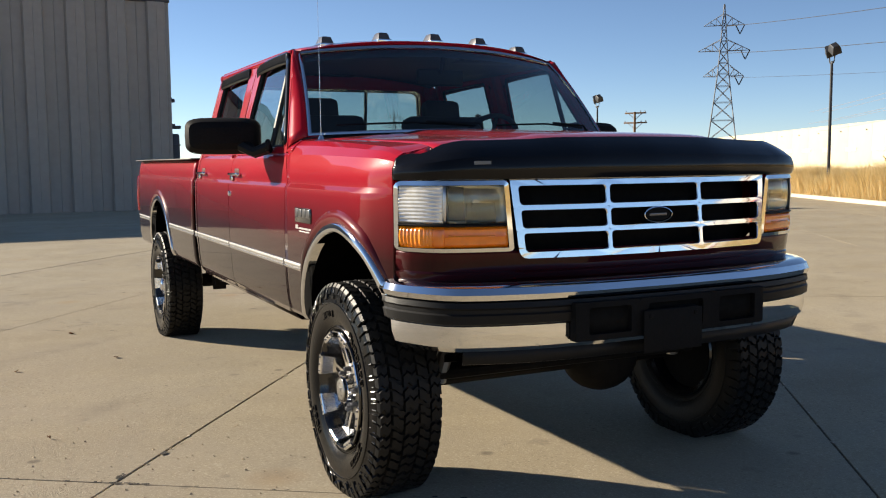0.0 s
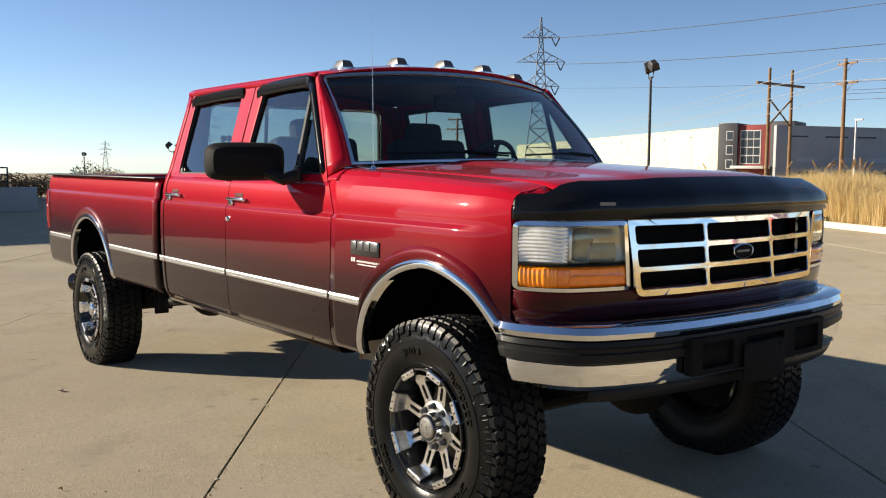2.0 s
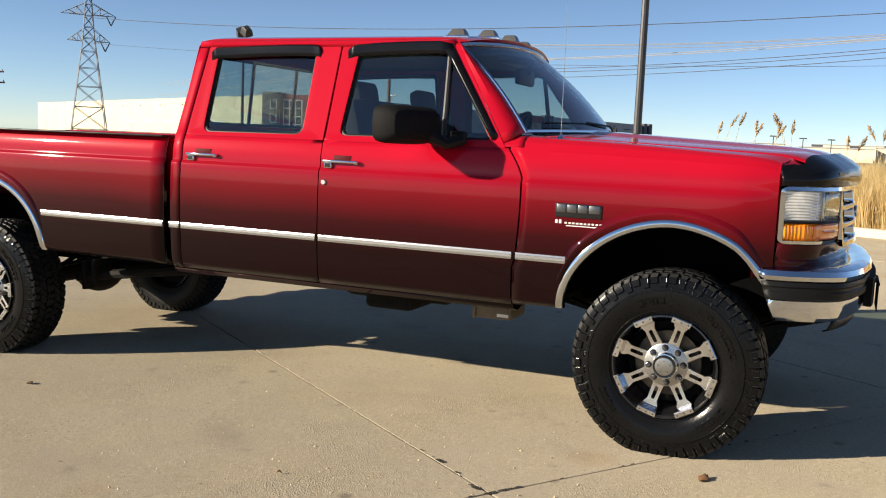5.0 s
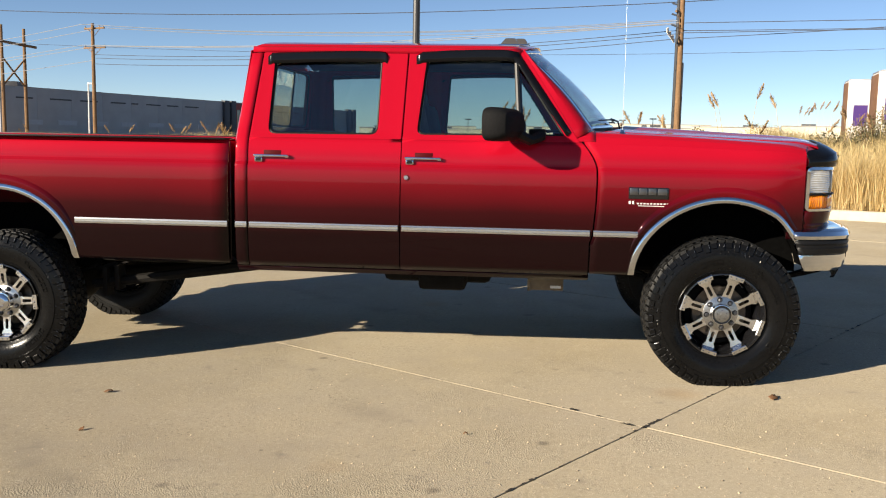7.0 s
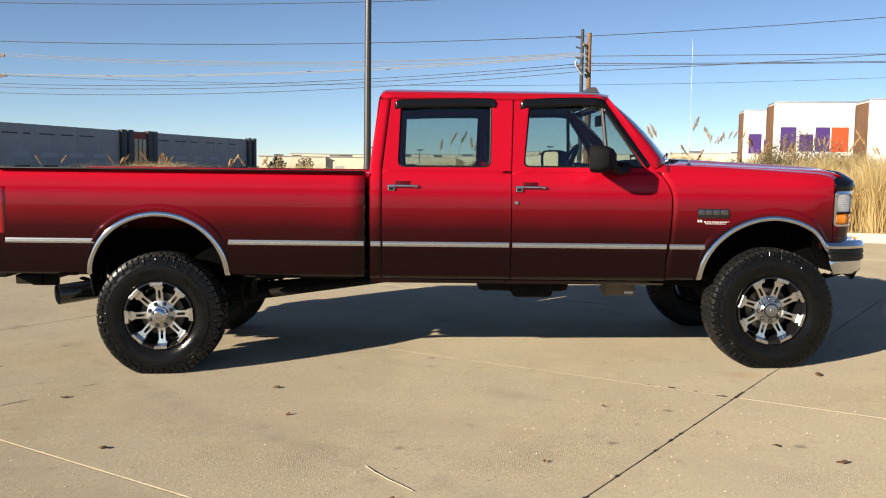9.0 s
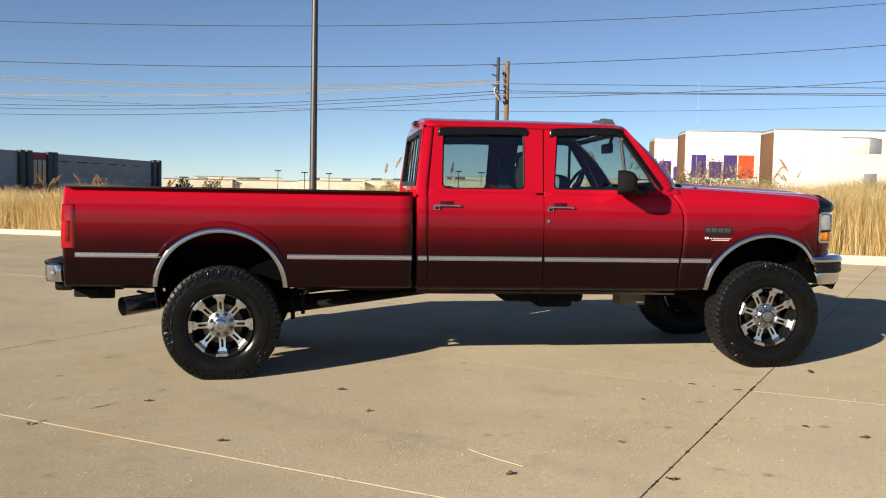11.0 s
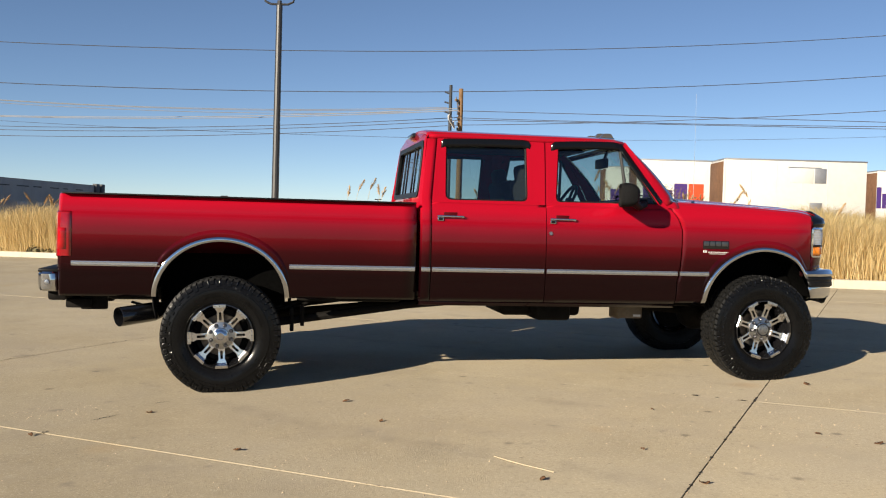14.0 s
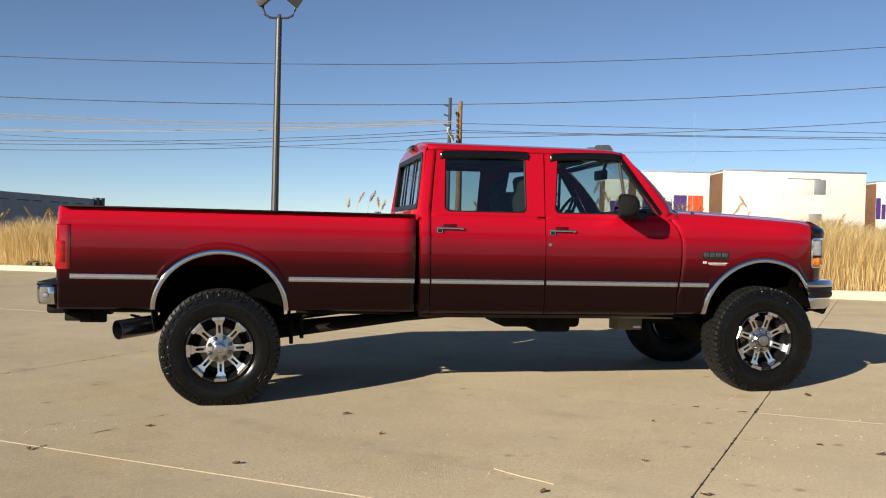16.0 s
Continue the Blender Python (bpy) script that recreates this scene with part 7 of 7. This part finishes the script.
def build_tyre():
    """All-terrain tyre round the y axis, its outer face towards -y, flattened where it stands on the ground."""
    n = 60
    step = 2 * math.pi / n
    side = [(0.226, 0.100), (0.233, 0.108), (0.240, 0.1135), (0.2425, 0.1165), (0.2455, 0.1165), (0.247, 0.1195), (0.250, 0.1205), (0.2515, 0.1195), (0.2535, 0.1235), (0.2565, 0.1245), (0.258, 0.1235), (0.270, 0.1300), (0.288, 0.1370), (0.308, 0.1408), (0.330, 0.1415), (0.346, 0.1400), (0.3475, 0.1425), (0.3515, 0.1420), (0.353, 0.1385), (0.362, 0.1365)]
    lugs = [(0.3655, 0.1355, 0.0, 0), (0.367, 0.1350, 0.0075, 0), (0.382, 0.1320, 0.0085, 0), (0.3835, 0.1318, 0.0085, 1), (0.398, 0.1285, 0.0085, 1), (0.411, 0.1240, 0.0085, 1)]
    ribs = [(-0.1235, -0.083, 0.12), (-0.074, -0.034, 0.62), (-0.026, 0.026, 0.05), (0.034, 0.074, 0.50), (0.083, 0.1235, 0.86)]
    lines = [(r, -y, 0.0, 0.0, 0.0, 1) for r, y in side]
    lines += [(r, -y, h * 0.35, -h * 0.8, 0.12, k) for r, y, h, k in lugs]
    for q, (y0, y1, f) in enumerate(ribs):
        base = 0.4205 - 0.55 * ((y0 + y1) / 2) ** 2
        lift, sk = 0.0145, (0.16, -0.22, 0.18, -0.22, 0.16)[q]
        if q:
            lines.append((base, y0 - 0.003, 0, 0, f - sk, 1))
        lines.append((base, y0, lift, 0, f - sk, 1))
        lines.append((base, y0 * 0.66 + y1 * 0.34, lift + 0.0006, 0, f + 0.14, 1))
        lines.append((base, y0 * 0.34 + y1 * 0.66, lift + 0.0006, 0, f - 0.14, 1))
        lines.append((base, y1, lift, 0, f + sk, 1))
        if q < 4:
            lines.append((base, y1 + 0.003, 0, 0, f + sk, 1))
    lines += [(r, y, h * 0.35, h * 0.8, 0.86, k) for r, y, h, k in reversed(lugs)]
    lines += [(r, y, 0.0, 0.0, 0.0, 1) for r, y in reversed(side)]
    rng = random.Random(5)
    rows = []
    for k in range(n):
        wide = (0.80, 0.62)[k % 2] + rng.uniform(-0.04, 0.04)
        for at, up in ((0.0, 1), (wide - 0.04, 1), (wide, 0), (0.955, 0)):
            row = []
            for r, y, dr, dy, f, both in lines:
                ang = (k + at + f) * step
                on = up if both or k % 2 else 0
                rr = r + dr * on
                row.append((rr * math.cos(ang), y + dy * on, rr * math.sin(ang)))
            rows.append(row)
    bm = bmesh.new()
    add_grid(bm, rows, close_u=True)
    bmesh.ops.recalc_face_normals(bm, faces=bm.faces)
    settle_tyre(bm)
    for f in bm.faces:
        c = f.calc_center_median()
        f.material_index = 1 if c.y < -0.1 and math.hypot(c.x, c.z) < 0.418 else 0
    me = mesh_of(bm, "tyre", RUBBER, 24)
    me.materials.append(WETRUBBER)
    return me


def settle_tyre(bm):
    """The tyre's foot lies flat on the ground and its walls bulge over it."""
    for v in bm.verts:
        low = max(0.0, -v.co.z - 0.30)
        if low:
            v.co.y *= 1 + 0.55 * low
            v.co.z = max(v.co.z, HUB_DOWN)


HUB_DOWN = -0.414


def build_wheel():
    """The pieces of one wheel at the origin; its outer face looks along -y."""
    tyre = build_tyre()
    letters = []
    rng = random.Random(8)
    for c0, glyphs in ((2.0, 4), (0.95, 7), (5.75, 5), (3.95, 4)):
        lt = bmesh.new()
        for q in range(glyphs):
            a0 = c0 - q * 0.105
            for da, db, ra, rb in ((0.0, 0.078, 0.2935, 0.2985), (0.0, 0.078, 0.3165, 0.3215), (0.0, 0.016, 0.2985, 0.3165), (0.062, 0.078, 0.2985, 0.3165)):
                if rng.random() < 0.15:
                    continue
                rows = [[(r * math.cos(a0 - a), y, r * math.sin(a0 - a)) for r, y in ((ra, -0.139), (ra + 0.0005, -0.1445), (rb - 0.0005, -0.1450), (rb, -0.139))] for a in spread(da, db, 4)]
                net = add_grid(lt, rows)
                lt.faces.new(net[0])
                lt.faces.new(list(reversed(net[-1])))
        bmesh.ops.recalc_face_normals(lt, faces=lt.faces)
        settle_tyre(lt)
        letters.append(mesh_of(lt, "sidewall_bar", WETRUBBER, 24))
    # glossy bars added on the shoulder lugs and short ticks on the wall, for sun glints
    rd = bmesh.new()
    for q in range(60):
        for at, keep in ((0.12, 0.85), (0.75, 0.45)):
            if rng.random() < keep:
                a = (q + at) * 2 * math.pi / 60
                r0, r1 = 0.3865 + rng.uniform(0, 0.008), 0.4125 - rng.uniform(0, 0.008)
                wall = lambda v: -0.1392 + (v - 0.3865) * 0.30  # noqa: E731
                add_tube(rd, [(r0 * math.cos(a), wall(r0), r0 * math.sin(a)), (r1 * math.cos(a), wall(r1), r1 * math.sin(a))], rng.uniform(0.0016, 0.0028), 6)
    for q in range(46):
        a = rng.uniform(0, 2 * math.pi)
        r0 = rng.uniform(0.352, 0.361)
        r1 = r0 + rng.uniform(0.006, 0.014)
        add_tube(rd, [(r0 * math.cos(a), -0.1390, r0 * math.sin(a)), (r1 * math.cos(a + 0.012), -0.1368, r1 * math.sin(a + 0.012))], 0.0016, 6)
    settle_tyre(rd)
    letters.append(mesh_of(rd, "lug_edging", RIDGE, 60))
    barrel = lathe([(0.226, -0.100), (0.236, -0.112), (0.2395, -0.124), (0.237, -0.1305), (0.231, -0.1315), (0.2275, -0.127), (0.2245, -0.118), (0.2195, -0.10), (0.212, -0.06), (0.203, -0.03), (0.195, 0.05), (0.205, 0.11), (0.225, 0.12), (0.232, 0.11)], 72)
    rim = mesh_of(barrel, "wheel", GLOSSBLACK)
    disc = mesh_of(lathe([(0.0, -0.012), (0.085, -0.012), (0.088, -0.018), (0.150, -0.018), (0.153, -0.012), (0.153, 0.006), (0.09, 0.01), (0.0, 0.012)], 48), "brake_disc", DISC)
    back = mesh_of(lathe([(0.0, 0.02), (0.19, 0.02), (0.194, 0.03), (0.194, 0.06), (0.0, 0.062)], 40), "backing_plate", LINER)
    # a spoke: a slotted arm, a shelf that runs out along the barrel and a riveted flange at the lip
    sp = bmesh.new()
    hole = rounded([(0.112, -0.0085), (0.172, -0.0085), (0.172, 0.0085), (0.112, 0.0085)], 0.007, 4)
    edge = rounded([(0.080, -0.030), (0.108, -0.0255), (0.178, -0.0235), (0.193, -0.034), (0.206, -0.037), (0.206, 0.037), (0.193, 0.034), (0.178, 0.0235), (0.108, 0.0255), (0.080, 0.030)], 0.004, 2)
    out, hole = radial(edge, hole)
    face = lambda x: -0.072 - 0.010 * max(0.0, (x - 0.11) / 0.09)  # noqa: E731
    add_grid(sp, [[(x, -0.040, z) for x, z in out], [(x, face(x) + 0.002, z) for x, z in out], [(x + (0.1425 - x) * 0.015, face(x), z * 0.95) for x, z in out], [(x, face(x), z) for x, z in hole], [(x, -0.045, z) for x, z in hole]], close_v=True)
    shelf = [(0.198, -0.074), (0.2015, -0.090), (0.2055, -0.108), (0.2065, -0.124), (0.2085, -0.1325), (0.213, -0.1355), (0.232, -0.1350), (0.236, -0.1315)]
    wide = [0.036, 0.038, 0.0405, 0.0415, 0.0425, 0.043, 0.0445, 0.0445]
    rows = [[(r, y, w * t) for t in spread(-1, 1, 7)] for (r, y), w in zip(shelf, wide)]
    under = [[(r + 0.010 if k < 5 else r, y if k < 5 else y + 0.012, w * t) for t in spread(-1, 1, 7)] for k, ((r, y), w) in enumerate(zip(shelf, wide))]
    add_grid(sp, rows)
    add_grid(sp, under)
    for q in (0, -1):
        add_grid(sp, [[row[q] for row in rows], [row[q] for row in under]])
    bmesh.ops.recalc_face_normals(sp, faces=sp.faces)
    spoke = mesh_of(sp, "spoke", MACHINED, 25)
    rivet = mesh_of(lathe([(0, -0.1395), (0.0025, -0.139), (0.004, -0.137), (0.0042, -0.134)], 10), "rivet", DULLSTEEL)
    hub = mesh_of(lathe([(0.0, -0.076), (0.095, -0.0755), (0.099, -0.0735), (0.100, -0.068), (0.100, -0.04), (0.0, -0.04)], 56), "hub_plate", HUBSTEEL)
    ring_ = mesh_of(lathe([(0.050, -0.070), (0.0595, -0.070), (0.0585, -0.106), (0.0565, -0.1115), (0.050, -0.1125)], 40), "cap_barrel", CHROME)
    cap = mesh_of(lathe([(0, -0.1265), (0.010, -0.1265), (0.011, -0.1235), (0.030, -0.1235), (0.041, -0.1215), (0.0435, -0.118), (0.0445, -0.110)], 40), "centre_cap", HUBSTEEL)
    collar = mesh_of(lathe([(0.0445, -0.109), (0.0455, -0.1195), (0.050, -0.1205), (0.0525, -0.1165), (0.0525, -0.105)], 40), "cap_collar", GLOSSBLACK)
    plain = mesh_of(lathe([(0, -0.1255), (0.024, -0.1250), (0.027, -0.1275), (0.036, -0.1265), (0.050, -0.1175), (0.053, -0.110), (0.0535, -0.07)], 8), "centre_cap", CHROME)
    nut = mesh_of(lathe([(0, -0.103), (0.006, -0.103), (0.009, -0.100), (0.0105, -0.094), (0.0105, -0.074), (0.0145, -0.074)], 8), "lug_nut", DULLSTEEL)
    well_ = mesh_of(lathe([(0.0, -0.0768), (0.0145, -0.0768), (0.0155, -0.0762)], 14), "nut_seat", GLOSSBLACK)
    return tyre, rim, disc, back, spoke, rivet, hub, ring_, cap, collar, plain, nut, well_, letters


def place_wheels():
    tyre, rim, disc, back, spoke, rivet, hub, ring_, cap, collar, plain, nut, well_, letters = build_wheel()
    for x, y, z, turn, spin in ((0.0, -0.860, 0.407, 0, 2), (4.279, -0.858, 0.405, 0, 27), (0.0, 0.860, 0.407, 180, 14), (4.279, 0.858, 0.405, 180, 31)):
        w = part("wheel", rim, GLOSSBLACK, truck, "black wheel with machined slotted spokes and all-terrain tyre", pose(x, y, z, 0, 0, turn))
        part("tyre", tyre, RUBBER, w, "black all-terrain tyre with deep lugs and glossy sidewall")
        for bars in letters[:-1]:
            part("sidewall_bar", bars, WETRUBBER, w, "raised unreadable sidewall lettering bar")
        tagged(part("lug_edging", letters[-1], RIDGE, w), "thin glossy bars added to draw sun glints on the shoulder lugs", kind="stuff")
        part("brake_disc", disc, DISC, w, "worn steel brake disc")
        part("backing_plate", back, LINER, w)
        part("hub_plate", hub, HUBSTEEL, w, "brushed steel hub plate")
        part("cap_barrel", ring_, CHROME, w)
        if x:
            part("centre_cap", cap, HUBSTEEL, w, "brushed centre cap with small screws")
            part("cap_collar", collar, GLOSSBLACK, w)
            for k in range(5):
                a = radians(72 * k + 20)
                part("cap_screw", rivet, DULLSTEEL, w, m=Matrix.Translation((0.027 * math.cos(a), 0.0145, 0.027 * math.sin(a))))
        else:
            part("centre_cap", plain, CHROME, w, "chrome eight-sided centre cap")
        for k in range(8):
            turned = pose(0, 0, 0, 0, -(45 * k + spin), 0)
            part("spoke", spoke, MACHINED, w, "machined slotted spoke", turned)
            for q in (-0.032, 0.0, 0.032):
                part("rivet", rivet, DULLSTEEL, w, m=turned @ Matrix.Translation((0.2225, 0, q)))
            a = radians(45 * k + spin + 22.5)
            place = Matrix.Translation((0.0795 * math.cos(a), 0, 0.0795 * math.sin(a)))
            part("nut_seat", well_, GLOSSBLACK, w, m=place)
            part("lug_nut", nut, DULLSTEEL, w, m=place)


def build_under():
    for s in (-1, 1):
        bm = bmesh.new()
        add_box(bm, -1.1, 4.75, s * 0.46 - 0.04, s * 0.46 + 0.04, 0.66, 0.82, bevel=0.01)
        body("frame_rail", bm, UNDER, "black chassis rail")
    for x, off in ((0.0, 0.0), (4.277, 0.28)):
        bm = bmesh.new()
        add_tube(bm, [(x, -0.72, 0.424), (x, 0.72, 0.424)], 0.055, 12)
        dif = bmesh.ops.create_uvsphere(bm, u_segments=20, v_segments=12, radius=0.17)
        for v in dif["verts"]:
            v.co = Vector((x + v.co.x * 1.0, off + v.co.y * 1.05, 0.42 + v.co.z * 0.95))
        part("axle", bm, UNDER, truck, "black axle with differential")
    for x in (0.0, 4.279):
        for s in (-1, 1):
            bm = bmesh.new()
            for k in range(4):
                L = 0.68 - 0.12 * k
                rows = [[(x + L * t, s * 0.56 + w, 0.53 + 0.10 * t * t - 0.014 * k + d) for w, d in ((-0.035, 0), (0.035, 0), (0.035, -0.012), (-0.035, -0.012))] for t in spread(-1, 1, 13)]
                add_grid(bm, rows, close_v=True)
            add_box(bm, x - 0.06, x + 0.06, s * 0.56 - 0.045, s * 0.56 + 0.045, 0.44, 0.56, bevel=0.005)
            part("leaf_spring", bm, UNDER, truck, "black leaf spring pack")
            part("shock_absorber", tube([(x + 0.12, s * 0.60, 0.42), (x + 0.22, s * 0.52, 0.86)], 0.032, 10), SATIN if x else UNDER, truck)
    for s in (-1, 1):
        bar = bmesh.new()
        add_tube(bar, [(0.42, s * 0.62, 0.47), (1.75, s * 0.60, 0.635)], 0.032, 8)
        add_box(bar, 0.50, 0.53, s * 0.62 - 0.05, s * 0.62 + 0.05, 0.40, 0.58, bevel=0.004)
        add_box(bar, 0.58, 0.61, s * 0.62 - 0.05, s * 0.62 + 0.05, 0.44, 0.60, bevel=0.004)
        part("traction_bar", bar, UNDER, truck, "black traction bar")
    part("drive_shaft", tube([(0.12, 0, 0.44), (2.3, 0.05, 0.60)], 0.045, 12), UNDER, truck)
    part("front_drive_shaft", tube([(4.15, 0.25, 0.44), (2.75, 0.18, 0.58)], 0.035, 10), UNDER, truck)
    bm = bmesh.new()
    add_box(bm, 2.25, 2.95, -0.35, 0.30, 0.52, 0.78, bevel=0.04)
    add_box(bm, 2.5, 2.8, -0.55, -0.2, 0.50, 0.70, bevel=0.03)
    body("transfer_case", bm, UNDER, "dark gearbox and transfer case")
    bm = bmesh.new()
    add_box(bm, 3.200, 3.405, -0.597, -0.36, 0.530, 0.68, bevel=0.010)
    add_box(bm, 3.185, 3.205, -0.605, -0.40, 0.525, 0.70, bevel=0.004)
    tb = body("step_box", bm, TANBOX, "dusty tan metal box under the cab")
    part("box_label", box(3.325, 3.39, -0.600, -0.5965, 0.545, 0.562), SATIN, tb, "unreadable bar label")
    bm = bmesh.new()
    add_box(bm, 0.55, 1.35, -0.80, -0.42, 0.66, 0.80, bevel=0.03)
    body("fuel_tank", bm, UNDER, "dusty fuel tank")
    body("rear_fuel_tank", box(-0.9, -0.45, -0.4, 0.4, 0.62, 0.85, bevel=0.05), UNDER)
    body("oil_pan", box(3.6, 4.3, -0.25, 0.25, 0.60, 0.95, bevel=0.05), UNDER)
    body("crossmember", box(4.5, 4.62, -0.5, 0.5, 0.60, 0.74, bevel=0.02), UNDER)
    part("steering_link", tube([(4.42, -0.66, 0.45), (4.45, 0.66, 0.45)], 0.022, 8), UNDER, truck)
    ex = bmesh.new()
    pts = [(3.0, -0.3, 0.66), (1.5, -0.32, 0.68), (0.5, -0.38, 0.72), (0.1, -0.45, 0.80), (-0.35, -0.62, 0.62), (-0.55, -0.74, 0.56)]
    add_tube(ex, pts, 0.045, 12)
    exh = body("exhaust_pipe", ex, UNDER, "dark exhaust pipe")
    tip = bmesh.new()
    d = Vector((-0.27, -0.21, -0.03)).normalized()
    a0 = Vector((-0.45, -0.71, 0.572))
    rows = []
    side = d.cross((0, 0, 1)).normalized()
    up = side.cross(d)
    for t, r in ((0, 0.055), (0.06, 0.072), (0.34, 0.072), (0.345, 0.069), (0.33, 0.065), (0.1, 0.063)):
        rows.append([a0 + d * t + r * (math.cos(q * math.pi / 12) * side + math.sin(q * math.pi / 12) * up) for q in range(24)])
    add_grid(tip, rows, close_v=True)
    bmesh.ops.recalc_face_normals(tip, faces=tip.faces)
    part("exhaust_tip", tip, GLOSSBLACK, exh, "large black exhaust tip")
    for s in (-1, 1):
        flap = sheet([[(-0.487 + 0.05 * t * t - 0.02 * t, s * y, 0.80 - 0.27 * t) for y in (0.935, 0.80, 0.62)] for t in (0, 0.35, 0.7, 1.0)])
        body("splash_flap", flap, PLASTIC, "black splash flap", thick=0.008)
    # cargo box
    body("bed_floor", box(-1.11, 1.41, -0.57, 0.57, 0.96, 1.0), UNDER, "dark bed liner floor")
    body("bed_front", box(1.385, 1.425, -0.93, 0.93, 0.70, 1.455, bevel=0.01), PAINT, "red bed front wall")
    tg = bmesh.new()
    add_box(tg, -1.135, -1.09, -0.83, 0.83, 0.86, 1.462, bevel=0.015)
    t = body("tailgate", tg, PAINT, "red tailgate fading to brown")
    part("tailgate_handle", box(-1.15, -1.13, -0.12, 0.12, 1.30, 1.37, bevel=0.008), PLASTIC, t)
    body("rear_valance", box(-1.10, -1.07, -0.90, 0.90, 0.70, 0.87), UNDER)


def build_small():
    an = bmesh.new()
    add_tube(an, [(3.70, -0.86, 1.50), (3.70, -0.862, 1.9), (3.695, -0.865, 2.36)], 0.0016, 6, radii=[0.0018, 0.0012, 0.0007])
    ant = body("antenna", an, MOULD, "thin whip antenna")
    part("antenna_base", lathe([(0.0, 0.035), (0.008, 0.035), (0.014, 0.02), (0.03, 0.012), (0.034, 0.0), (0, 0.0)], 20, "z"), CHROME, ant, m=Matrix.Translation((3.70, -0.86, 1.497)))
    for y0, y1 in ((-0.74, 0.0), (0.06, 0.72)):
        w = bmesh.new()
        p = lambda y, t: (3.525 + 0.185 * (1 - (y / 0.84) ** 2) - 0.42 * t * 0.9 + 0.03, y, 1.545 + 0.42 * t + 0.014)  # noqa: E731
        add_tube(w, [p(y0, 0.055), p((y0 + y1) / 2, 0.080), p(y1 - 0.06, 0.045)], 0.005, 6)
        add_tube(w, [(p(y1, 0)[0] + 0.03, y1, 1.52), (p(y1, 0.05)[0] + 0.025, y1 - 0.05, 1.588), p((y0 + y1) / 2 + 0.06, 0.092)], 0.006, 6)
        body("wiper", w, PLASTIC, "black windshield wiper")


for side in (-1, 1):
    build_bed(side)
    build_doors(side)
    build_fender(side)
    build_mirror(side)
build_hood()
build_face()
build_bumper()
build_cab()
build_cabin()
place_wheels()
build_under()
build_small()


def settle_heights():
    """The cab stands a little taller, the bed rail a little lower and the nose a little wider than drawn."""
    seen = set()
    for ob in truck.children_recursive:
        root = ob
        while root.parent is not truck:
            root = root.parent
        if ob.type != "MESH" or ob.data.name in seen or root.name.split(".")[0] in ("wheel", "door_mirror", "seat", "steering_wheel", "axle"):
            continue
        seen.add(ob.data.name)
        for v in ob.data.vertices:
            x, z = v.co.x, v.co.z
            if x > 4.3:
                v.co.y = v.co.y * (1 + 0.02 * min(1.0, (x - 4.3) / 0.4)) + 0.008 * min(1.0, (x - 4.3) / 0.4)
                v.co.x -= 0.03 * max(0.0, min(1.0, (x - 4.55) / 0.12)) * max(0.0, min(1.0, (abs(v.co.y) - 0.84) / 0.07))
            if x > 1.44 and x < 3.75 and z > 1.50:
                v.co.z = z + 0.055 * (z - 1.50)
            elif x < 1.44 and z > 1.31:
                v.co.z = 1.31 + (z - 1.31) * 0.82


settle_heights()


# ---------------------------------------------------------------- litter on the lot
def leaf(x, y, size, seed):
    rng = random.Random(seed)
    rows = []
    for i in range(6):
        t = i / 5
        w = size * 0.38 * math.sin(math.pi * (0.08 + 0.87 * t)) * rng.uniform(0.75, 1.15)
        rows.append([(size * (t - 0.5), sgn * w, 0.008 + 0.005 * math.sin(t * 4 + seed) + (0.007 if sgn else 0.0) * rng.uniform(0.1, 1.2)) for sgn in (-1, 0, 1)])
    ob = solid("dry_leaf", sheet(rows, weld=False), LEAF, "curled dry brown leaf on the concrete", "leaf", SLOPE @ pose(x, y, 0, 0, 0, seed * 77 % 360), group="fallen leaves")
    mod = ob.modifiers.new("thickness", "SOLIDIFY")
    mod.thickness = 0.0012


for i, (x, y, sz) in enumerate(((3.63, -2.79, 0.09), (3.845, -3.06, 0.085), (-0.41, -1.65, 0.09), (0.19, -2.70, 0.10), (1.70, -3.49, 0.07), (2.42, -3.0, 0.05), (0.88, -1.45, 0.09), (4.51, -1.24, 0.12), (2.47, -3.66, 0.09), (1.05, -2.1, 0.05), (-1.0, -2.2, 0.06), (2.9, -2.0, 0.04), (-2.4, 1.0, 0.07), (5.6, -3.2, 0.05))):
    leaf(x, y, sz * 0.58, i + 1)
tw = bmesh.new()
add_tube(tw, [(1.56, -3.03, 0.006), (1.61, -3.13, 0.008), (1.67, -3.22, 0.007), (1.73, -3.30, 0.008), (1.79, -3.375, 0.006)], 0.002, 5)
solid("twig", tw, TWIG, "thin pale straw on the concrete", "twig", SLOPE)

rng = random.Random(12)
for n_, (p, q) in enumerate((((-0.98, -2.19), (-0.93, -2.08)), ((-0.74, -1.83), (-0.59, -1.68)), ((-0.42, -1.35), (-0.33, -1.29)))):
    ck = bmesh.new()
    rows = []
    for k in range(13):
        t = k / 12
        x, y = p[0] + (q[0] - p[0]) * t + rng.gauss(0, 0.006), p[1] + (q[1] - p[1]) * t + rng.gauss(0, 0.006)
        hw = 0.0045 * math.sin(math.pi * (0.06 + 0.88 * t)) * rng.uniform(0.5, 1.4)
        rows.append([(x - hw, y + hw * 0.6, 0.0035), (x + hw, y - hw * 0.6, 0.0035)])
    add_grid(ck, rows)
    solid("crack", ck, SEALDARK, "short dark hairline crack in the concrete", "crack", SLOPE, group="slab cracks", kind="stuff")

# slabs and kerb stones
build_lot()
build_grit()
build_kerb()
